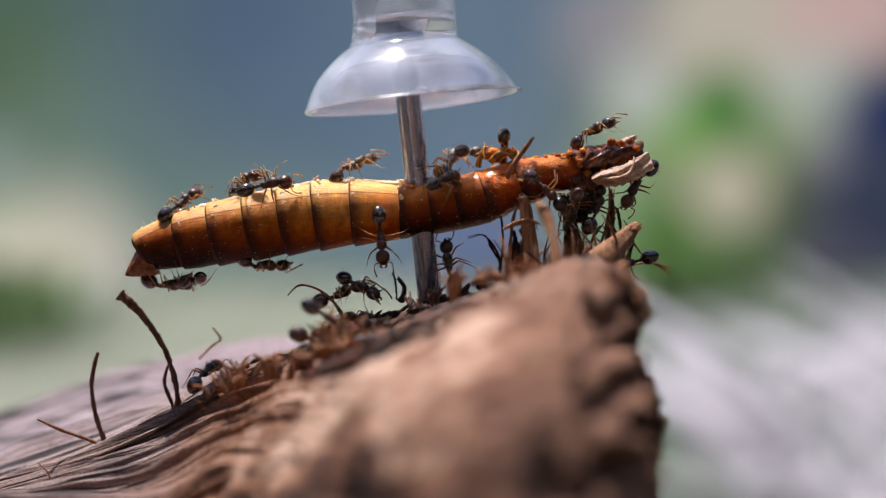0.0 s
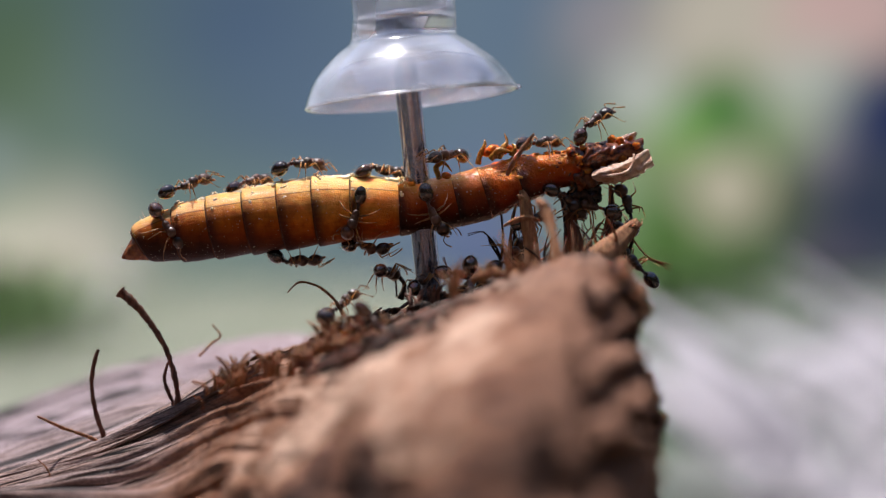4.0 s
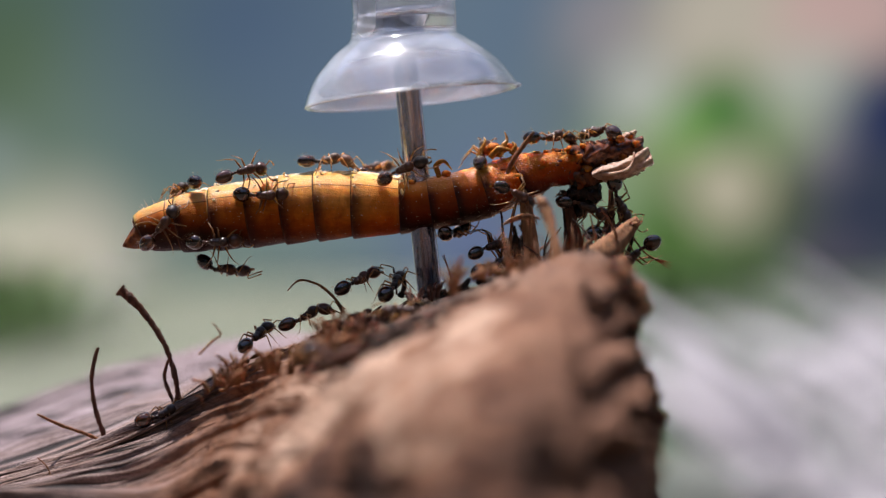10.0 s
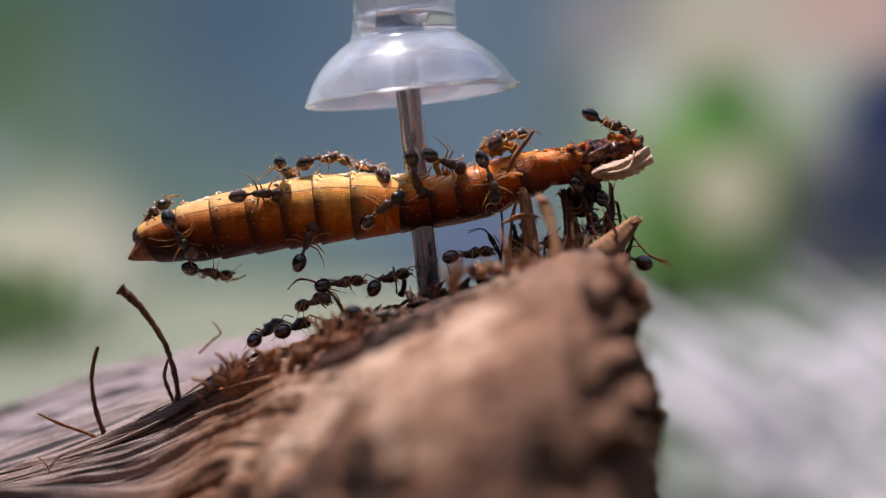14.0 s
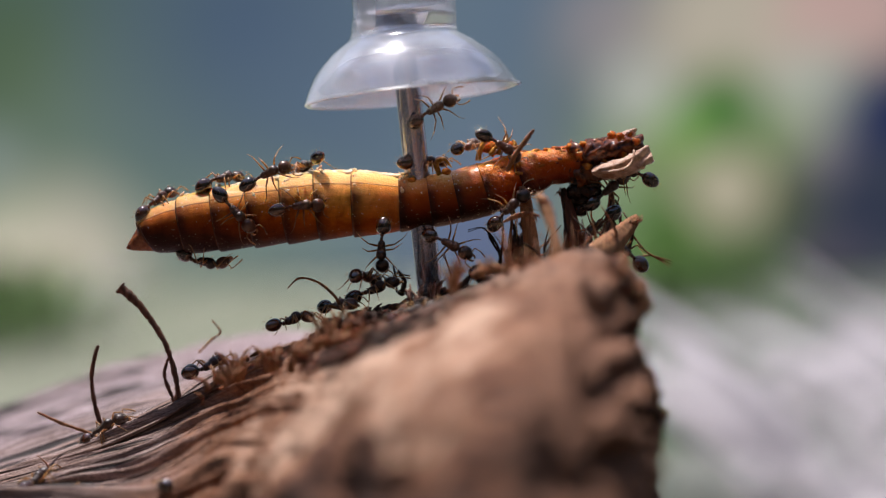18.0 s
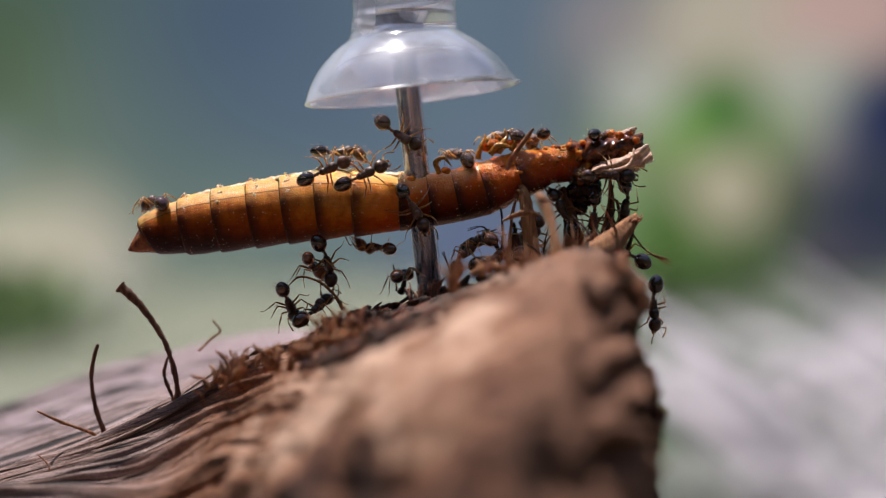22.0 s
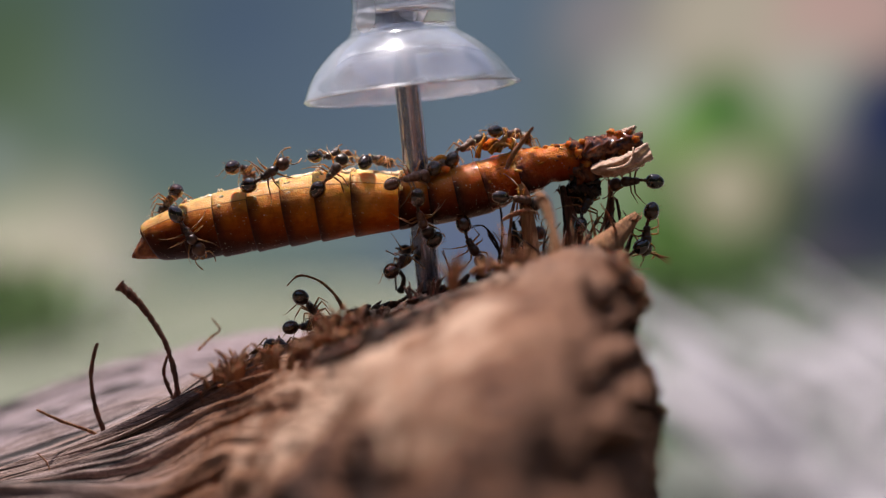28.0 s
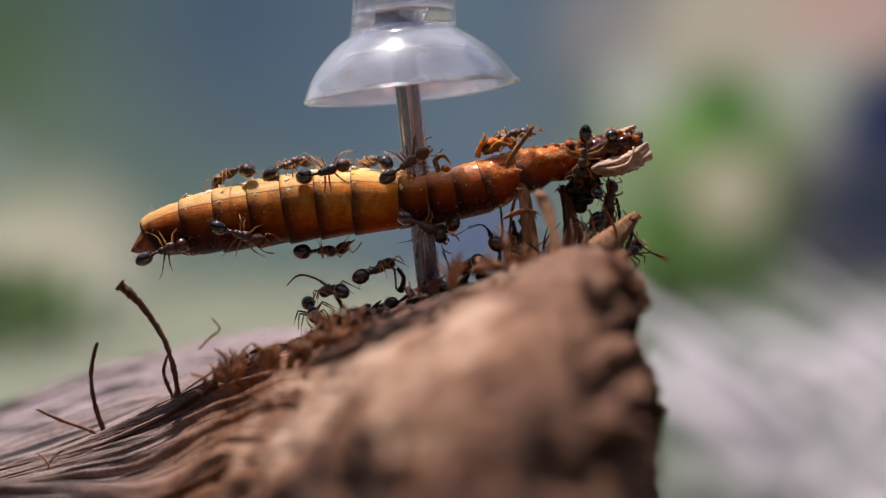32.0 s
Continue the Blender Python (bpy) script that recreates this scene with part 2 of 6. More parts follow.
def ground_shade():
    """Pale litter behind the log to the right, moss behind it to the left; dark soil added round the log to cut bounced
    light.
    """
    s = Shade("litter_ground", 0.9)
    at = s.coords(world_space=True)
    big = s.noise(at, 0.012, 4)
    small = s.noise(at, 0.12, 6)
    place = s.node("SeparateXYZ", Vector=s.node("NewGeometry").outputs["Position"])
    streak = s.mix(0.35, s.noise(s.coords((1.0, 0.2, 1.0), (0, 0, radians(14)), True), 0.022, 3), s.noise(s.coords((1.0, 0.3, 1.0), (0, 0, radians(-40)), True), 0.02, 3))
    litter = s.ramp(streak, (0.42, (0.06, 0.075, 0.055)), (0.49, (0.25, 0.24, 0.245)), (0.58, (0.60, 0.56, 0.60)))
    litter = s.mix(s.ramp(big, (0.52, (0, 0, 0)), (0.66, (0.3, 0.3, 0.3))), litter, (0.42, 0.30, 0.24))
    moss = s.ramp(small, (0.3, (0.07, 0.085, 0.045)), (0.5, (0.20, 0.22, 0.15)), (0.7, (0.40, 0.40, 0.32)))
    soil = s.ramp(small, (0.3, (0.02, 0.015, 0.010)), (0.6, (0.07, 0.052, 0.036)))
    slant = s.node("Math", Value=place.outputs[1])
    slant.operation = "MULTIPLY_ADD"
    slant.inputs[1].default_value = -0.24
    s.put(slant.inputs[2], place.outputs[0])
    side = s.node("MapRange", Value=slant.outputs[0], From_Min=-0.020, From_Max=0.015).outputs[0]
    near = s.node("MapRange", Value=place.outputs[1], From_Min=0.09, From_Max=0.17).outputs[0]
    weeds = s.ramp(s.noise(at, 0.028, 3), (0.38, (0.015, 0.036, 0.012)), (0.5, (0.045, 0.08, 0.035)), (0.62, (0.14, 0.16, 0.11)))
    moss = s.mix(s.node("MapRange", Value=place.outputs[0], From_Min=-0.01, From_Max=0.03).outputs[0], moss, weeds)
    shady = s.ramp(s.noise(at, 0.018, 3), (0.40, (0.05, 0.065, 0.05)), (0.62, (0.20, 0.20, 0.185)))
    litter = s.mix(s.node("MapRange", Value=place.outputs[1], From_Min=0.25, From_Max=0.40).outputs[0], litter, shady)
    s.colour(s.mix(near, soil, s.mix(side, moss, litter)))
    return s.bump(small, 4.0).mat


WOOD = log_shade()
FIBRE = fibre_shade("pale_fibre", (0.11, 0.038, 0.014), (0.46, 0.215, 0.092))
DARK_FIBRE = fibre_shade("dark_fibre", (0.012, 0.007, 0.005), (0.085, 0.038, 0.02))
ROOT = fibre_shade("root_bark", (0.045, 0.018, 0.011), (0.24, 0.10, 0.06))
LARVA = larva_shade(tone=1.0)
# duller skin right of the pin, the dome's shadow partly in its tone
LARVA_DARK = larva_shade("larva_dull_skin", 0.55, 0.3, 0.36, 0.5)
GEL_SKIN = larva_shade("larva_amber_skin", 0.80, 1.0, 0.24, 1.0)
SEAM = amber_shade("larva_seam", (0.05, 0.012, 0.003), (0.14, 0.04, 0.008), 0.95, 0.0)
TAILSKIN = amber_shade("larva_tail", (0.14, 0.03, 0.006), (0.34, 0.10, 0.02), 0.25, 0.4)
FLESH = amber_shade("torn_flesh", (0.025, 0.006, 0.004), (0.26, 0.075, 0.022), 0.08, 0.4, 0.02)
CLOT = amber_shade("dark_clot", (0.006, 0.004, 0.004), (0.035, 0.013, 0.008), 0.22, 0.0, 0.06)
GEL = amber_shade("amber_flesh", (0.30, 0.07, 0.006), (0.62, 0.20, 0.02), 0.10, 0.8, 0.02)
HUSK = amber_shade("pale_husk", (0.52, 0.25, 0.15), (0.90, 0.60, 0.43), 0.40, 0.15, 0.10)
# for dry skin scraps, and for the painted sheen on the larva's upper edge
PEEL_SHEEN = amber_shade("peeled_skin_and_sheen", (0.74, 0.44, 0.18), (0.92, 0.72, 0.48), 0.22, 0.3, 0.05)
CLAW = amber_shade("larva_leg", (0.22, 0.085, 0.008), (0.50, 0.22, 0.03), 0.2, 0.1)
HEADSHELL = shell_shade("ant_head", (0.009, 0.005, 0.004), (0.12, 0.038, 0.014), 0.3)
THORAX = shell_shade("ant_thorax", (0.014, 0.006, 0.005), (0.14, 0.045, 0.015), 0.4)
GASTER = shell_shade("ant_gaster", (0.006, 0.004, 0.004), (0.10, 0.032, 0.012), 0.10)
LEG = amber_shade("ant_leg", (0.10, 0.034, 0.010), (0.36, 0.15, 0.04), 0.35, 0.4)
STEEL = metal_shade()
CLEAR = plastic_shade("clear_plastic", (0.87, 0.91, 1.0), 0.03)
GREEN = leaf_shade("green_leaf", (0.07, 0.15, 0.035), (0.26, 0.40, 0.13))
PALE = leaf_shade("dry_leaf", (0.42, 0.38, 0.38), (0.92, 0.88, 0.94))
GROUND, ADDED_HEDGE = ground_shade(), added_hedge_shade()


# ---- building helpers ----
def mesh_of(name, bm, material, smooth=True):
    me = bpy.data.meshes.new(name)
    bm.normal_update()
    bm.to_mesh(me)
    bm.free()
    me.materials.append(material)
    if smooth:
        me.polygons.foreach_set("use_smooth", [True] * len(me.polygons))
    return me


def part(name, bm, material, parent=None, label=""):
    ob = new(name, mesh_of(name, bm, material) if isinstance(bm, bmesh.types.BMesh) else bm)
    ob.parent = parent
    return tagged(ob, label)


def thing(name, place, label, category, group="", kind=""):
    ob = new(name)
    ob.empty_display_size = 0.001
    ob.location = place
    return tagged(ob, label, category, group, kind)


def loft(bm, rings, close_ends=True, loop=True):
    """Skin over rings of equally many points."""
    rows = [[bm.verts.new(p) for p in ring] for ring in rings]
    n = len(rows[0])
    for r0, r1 in zip(rows, rows[1:]):
        for i in range(n if loop else n - 1):
            j = (i + 1) % n
            bm.faces.new((r0[i], r0[j], r1[j], r1[i]))
    if close_ends:
        bm.faces.new(rows[0][::-1])
        bm.faces.new(rows[-1])
    return rows


def smooth_path(points, steps):
    """Catmull-Rom through the points, evenly divided."""
    pts = [Vector(p) for p in points]
    if len(pts) == 2:
        return [pts[0].lerp(pts[1], i / steps) for i in range(steps + 1)]
    out = []
    n = len(pts) - 1
    for k in range(steps + 1):
        f = k / steps * n
        i = min(int(f), n - 1)
        u = f - i
        a, b, c, d = pts[max(i - 1, 0)], pts[i], pts[i + 1], pts[min(i + 2, n)]
        out.append(0.5 * (2 * b + (c - a) * u + (2 * a - 5 * b + 4 * c - d) * u * u + (3 * b - a - 3 * c + d) * u ** 3))
    return out


def tube(bm, points, radii, steps=12, sides=6, rough=0.0, origin=Vector()):
    """A tapering stalk along the points; radii in millimetres, from end to end."""
    path = smooth_path(points, steps)
    side = None
    rings = []
    for k, p in enumerate(path):
        way = (path[min(k + 1, steps)] - path[max(k - 1, 0)]).normalized()
        if side is None:
            side = way.orthogonal().normalized()
        side = (side - way * side.dot(way)).normalized()
        up = way.cross(side)
        f = k / steps * (len(radii) - 1)
        i = min(int(f), len(radii) - 2)
        r = (radii[i] + (radii[i + 1] - radii[i]) * (f - i)) * MM
        ring = []
        for s in range(sides):
            a = 2 * math.pi * s / sides
            q = r * (1 + rough * random.uniform(-1, 1) + rough * 1.2 * noise.noise(p * 2500))
            ring.append(p - origin + side * (math.cos(a) * q) + up * (math.sin(a) * q))
        rings.append(ring)
    loft(bm, rings)


def egg(bm, centre, half, turn=None, rings=10, sides=14, blunt=0.0, rough=0.0):
    """An egg-shaped body; blunt shifts its width along x."""
    made = []
    for i in range(rings + 1):
        a = math.pi * (0.04 + 0.92 * i / rings)
        x = -math.cos(a)
        w = math.sin(a) * (1 + blunt * x)
        ring = []
        for s in range(sides):
            b = 2 * math.pi * s / sides
            v = Vector((x * half[0], w * half[1] * math.cos(b), w * half[2] * math.sin(b)))
            if rough:
                v *= 1 + rough * random.uniform(-1, 1)
            if turn:
                v = turn @ v
            ring.append(Vector(centre) + v)
        made.append(ring)
    loft(bm, made)


def revolve(bm, profile, sides=48, ring=False):
    """A turned solid round z; profile of (radius, height) in metres, upwards on the outside; ring: closed on itself, with no caps."""
    if ring:
        profile = profile + profile[:1]
    rings = [[Vector((r * math.cos(2 * math.pi * s / sides), r * math.sin(2 * math.pi * s / sides), z)) for s in range(sides)]
             for r, z in profile]
    loft(bm, rings, not ring)


# ---- ground and distance ----
def build_ground():
    bm = bmesh.new()
    n = 40
    grid = {}
    for i in range(n + 1):
        for j in range(n + 1):
            u, v = (i / n * 2 - 1), (j / n * 2 - 1)
            x, y = math.copysign(abs(u) ** 5 * 600, u), math.copysign(abs(v) ** 5 * 600, v)
            grid[i, j] = bm.verts.new((x, y, 0.002 * (noise.noise((x * 12, y * 12, 0)) - 0.5)))
    for i in range(n):
        for j in range(n):
            bm.faces.new((grid[i, j], grid[i + 1, j], grid[i + 1, j + 1], grid[i, j + 1]))
    tagged(part("ground", bm, GROUND), "leaf-littered garden soil with pale and mossy patches", "ground", kind="structure")


def srgb(r, g, b):
    return tuple((v / 255 / 12.92) if v < 11 else ((v / 255 + 0.055) / 1.055) ** 2.4 for v in (r, g, b))


FAR = 2.0


def backdrop_shade():
    """Blurred garden far behind, as a glow: shade, hedge and sunlit leaves painted as soft patches."""
    s = Shade("garden_glow", 1.0)
    pos = s.node("NewGeometry").outputs["Position"]
    k = UNIT * (1 + FAR / SIGHT)

    def spot(a, b, r, soft=1.0):
        m = s.node("Mapping", Vector=pos, Scale=(1, 0, 1), Location=(-(a - 784) * k, 0, -(LEVEL + (441 - b) * k)))
        d = s.node("VectorMath", Vector=m.outputs[0])
        d.operation = "LENGTH"
        return s.node("MapRange", Value=d.outputs["Value"], From_Min=r * k * (1 + soft * .5), From_Max=max(r * k * (1 - soft), 0)).outputs[0]

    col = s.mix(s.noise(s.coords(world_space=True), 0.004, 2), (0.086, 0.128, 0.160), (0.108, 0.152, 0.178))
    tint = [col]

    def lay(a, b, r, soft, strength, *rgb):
        """One soft patch: place in the camera's view, radius, softness, strength, colour."""
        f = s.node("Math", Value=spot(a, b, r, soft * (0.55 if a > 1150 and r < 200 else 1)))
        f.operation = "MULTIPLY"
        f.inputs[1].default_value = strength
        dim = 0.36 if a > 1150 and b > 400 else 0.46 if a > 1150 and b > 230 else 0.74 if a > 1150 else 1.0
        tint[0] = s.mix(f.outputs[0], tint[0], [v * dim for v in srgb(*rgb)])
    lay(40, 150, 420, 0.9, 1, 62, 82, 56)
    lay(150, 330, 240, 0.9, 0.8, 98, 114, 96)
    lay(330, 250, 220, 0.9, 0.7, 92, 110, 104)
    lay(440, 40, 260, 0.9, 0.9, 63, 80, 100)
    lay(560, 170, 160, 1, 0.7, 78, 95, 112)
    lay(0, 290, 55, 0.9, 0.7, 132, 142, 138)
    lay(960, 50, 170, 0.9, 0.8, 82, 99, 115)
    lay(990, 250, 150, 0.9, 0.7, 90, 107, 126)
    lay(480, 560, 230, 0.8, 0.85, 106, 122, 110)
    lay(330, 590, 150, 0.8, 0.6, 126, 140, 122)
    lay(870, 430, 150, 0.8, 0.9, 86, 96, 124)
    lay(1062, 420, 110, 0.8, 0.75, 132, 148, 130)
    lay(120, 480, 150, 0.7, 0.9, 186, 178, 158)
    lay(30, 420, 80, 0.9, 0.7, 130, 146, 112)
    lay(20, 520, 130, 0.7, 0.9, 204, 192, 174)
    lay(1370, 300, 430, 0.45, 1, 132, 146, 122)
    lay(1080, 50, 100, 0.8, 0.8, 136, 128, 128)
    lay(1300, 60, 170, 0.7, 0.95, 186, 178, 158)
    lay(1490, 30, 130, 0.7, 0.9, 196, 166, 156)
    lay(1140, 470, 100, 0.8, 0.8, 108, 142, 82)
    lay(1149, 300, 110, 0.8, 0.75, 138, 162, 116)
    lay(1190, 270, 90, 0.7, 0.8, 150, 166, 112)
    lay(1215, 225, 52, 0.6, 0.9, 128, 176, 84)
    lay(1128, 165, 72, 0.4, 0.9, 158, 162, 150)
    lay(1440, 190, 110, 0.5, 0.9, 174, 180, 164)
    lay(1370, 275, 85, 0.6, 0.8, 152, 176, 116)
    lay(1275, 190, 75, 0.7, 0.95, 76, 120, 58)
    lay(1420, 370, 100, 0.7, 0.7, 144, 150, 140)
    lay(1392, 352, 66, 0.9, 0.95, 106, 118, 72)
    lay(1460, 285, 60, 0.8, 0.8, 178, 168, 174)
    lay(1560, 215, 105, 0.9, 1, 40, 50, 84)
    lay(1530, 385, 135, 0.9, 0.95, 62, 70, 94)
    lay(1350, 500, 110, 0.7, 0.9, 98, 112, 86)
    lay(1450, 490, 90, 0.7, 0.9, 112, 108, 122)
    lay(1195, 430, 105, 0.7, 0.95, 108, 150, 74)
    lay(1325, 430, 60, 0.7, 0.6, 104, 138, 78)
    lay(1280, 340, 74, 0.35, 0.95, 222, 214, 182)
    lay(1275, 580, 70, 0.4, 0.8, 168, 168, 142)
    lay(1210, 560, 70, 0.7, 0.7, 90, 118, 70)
    # sunlit leaf tips and gaps in the shade, as painted glowing spots
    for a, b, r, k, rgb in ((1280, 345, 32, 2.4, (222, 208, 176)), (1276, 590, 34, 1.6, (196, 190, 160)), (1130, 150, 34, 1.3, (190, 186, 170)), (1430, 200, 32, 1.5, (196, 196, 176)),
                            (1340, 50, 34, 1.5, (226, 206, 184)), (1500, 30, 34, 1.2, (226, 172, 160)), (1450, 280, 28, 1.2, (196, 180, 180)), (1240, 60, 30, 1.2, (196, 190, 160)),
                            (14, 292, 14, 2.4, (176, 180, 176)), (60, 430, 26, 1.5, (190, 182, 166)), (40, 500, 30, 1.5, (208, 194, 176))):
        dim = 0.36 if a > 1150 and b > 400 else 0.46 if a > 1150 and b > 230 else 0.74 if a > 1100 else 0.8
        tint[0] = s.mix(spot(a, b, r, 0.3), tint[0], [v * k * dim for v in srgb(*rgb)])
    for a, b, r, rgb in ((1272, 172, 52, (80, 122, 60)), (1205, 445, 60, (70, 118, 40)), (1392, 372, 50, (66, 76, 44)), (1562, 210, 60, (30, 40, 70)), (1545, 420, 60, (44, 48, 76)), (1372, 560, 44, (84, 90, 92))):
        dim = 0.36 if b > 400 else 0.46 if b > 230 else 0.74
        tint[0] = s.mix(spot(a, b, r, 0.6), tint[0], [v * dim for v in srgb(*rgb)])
    # glows by itself: the garden's daylight is put into the emission colour
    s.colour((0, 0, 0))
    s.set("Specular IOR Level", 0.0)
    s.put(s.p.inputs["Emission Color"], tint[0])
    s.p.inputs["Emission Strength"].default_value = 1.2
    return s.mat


def build_added_hedge():
    """Unseen dark hedge added round and behind the camera, to block low sky and darken reflections."""
    bm = bmesh.new()
    rings = []
    for i in range(61):
        a = radians(58 + 244 * i / 60)
        r = 2.5 + 0.12 * noise.noise((i * 0.7, 0, 0))
        x, y = r * math.sin(a), -0.4 + r * math.cos(a)
        ring = []
        for k in range(9):
            w = 0.10 * noise.noise((i * 0.6, k * 0.9, 3))
            ring.append((x * (1 + w), y * (1 + w), -0.02 + 2.5 * k / 8))
        ring += [(x * 1.25, y * 1.25, 2.5), (x * 1.25, y * 1.25, -0.02)]
        rings.append(ring)
    loft(bm, rings)
    tagged(part("hedge", bm, ADDED_HEDGE), "unseen dark green hedge added round the garden to block low skylight", "hedge", kind="structure")


def build_backdrop():
    bm = bmesh.new()
    rings = []
    for i in range(25):
        a = radians(-60 + 5 * i)
        x, y = 2.4 * math.sin(a), FAR - 2.4 + 2.4 * math.cos(a) + 0.0
        rings.append([(x, y, -0.02), (x, y, 1.6), (x, y + 0.06, 1.6), (x, y + 0.06, -0.02)])
    loft(bm, rings)
    tagged(part("backdrop", bm, backdrop_shade()), "glowing backdrop painted as a blurred shady garden hedge in the far distance", "backdrop", kind="structure")


# ---- the log ----
# fitted across the camera's view: height of the ridge, how far the front bulges (mm), drop of the front crest below the
# ridge
RIDGE = [(-700, 1120), (-350, 965), (0, 838), (180, 778), (310, 722), (400, 665), (520, 606), (650, 562), (800, 524), (930, 488), (1030, 466), (1090, 474), (1132, 500)]
BULGE = [(-700, 6), (180, 6), (310, 7.2), (400, 10), (520, 16), (650, 22), (800, 25.5), (930, 25), (1030, 23.5), (1090, 22), (1132, 20)]
DROP = [(-700, 30), (310, 34), (400, 46), (520, 53), (650, 56), (740, 50), (800, 40), (930, 8), (1030, -6), (1132, 0)]
# broken right end: how far it reaches at each height
END = [(420, 1075), (475, 1108), (500, 1132), (550, 1138), (590, 1112), (640, 1126), (700, 1158), (730, 1168), (790, 1156), (1640, 1160)]

# holes and the crevice in the broken end: place, height, radius, depth in millimetres
PITS = [(965, 500, 20, 1.0), (990, 535, 18, 1.2), (1012, 575, 18, 1.3), (1034, 620, 18, 1.2), (1052, 665, 18, 1.1), (1068, 712, 18, 1.0), (1080, 545, 24, 2.0),
        (1096, 592, 20, 1.8), (1050, 520, 16, 1.2), (1104, 660, 18, 1.5), (1092, 694, 20, 1.8), (1120, 735, 18, 1.3), (1030, 760, 26, 1.2), (960, 800, 34, 1.2), (1085, 800, 26, 1.4)]


def along(table, x):
    """Smooth value of a table at x."""
    for (x0, v0), (x1, v1) in zip(table, table[1:]):
        if x <= x1:
            f = (x - x0) / (x1 - x0)
            return v0 + (v1 - v0) * f
    return table[-1][1]


def log_profile(a):
    """Back foot, back edge, back slope, ridge, front crest, brow, belly, low front, front foot: depth and height."""
    ridge, bulge, drop = along(RIDGE, a), along(BULGE, a), along(DROP, a)
    rise = min(max(a / 1100, 0), 1)
    turn = min(max((a - 130) / 620, 0), 1)
    lift = -76 + 150 * turn * turn * (3 - 2 * turn)
    back = 38 - 12 * rise
    full = min(max((bulge - 8) / 18, 0), 1)
    flat = min(max(0.35 + 0.65 * a / 260, 0.35), 1)
    drop *= flat
    return [(back, 1640), (back - 12, ridge + lift + 45), (13 - 8 * rise, ridge + lift), (0, ridge), (-bulge * (0.24 + 0.46 * full), ridge + drop),
            (-bulge * (0.66 + 0.46 * full), ridge + 88 * flat + 40 * full), (-bulge * 1.30, ridge + 185 * flat + 125 * full), (-bulge * (1.8 - 0.42 * full), 1215),
            (-bulge * (1.9 - 0.48 * full), 1640)]


def log_surface():
    cols = []
    m = 400
    for k in range(48):
        a = -700 + (1132 + 700) * k / 47
        pts = smooth_path([Vector((d, b, 0)) for d, b in log_profile(a)], m)
        cols.append([Vector((a, p.x, p.y)) for p in pts])
    n = 190
    rows = []
    lines = [smooth_path([c[j] for c in cols], n) for j in range(m + 1)]
    for i in range(n + 1):
        row = []
        for j in range(m + 1):
            a, d, b = lines[j][i]
            row.append(in_view(a, b, d))
        rows.append(row)
    return rows


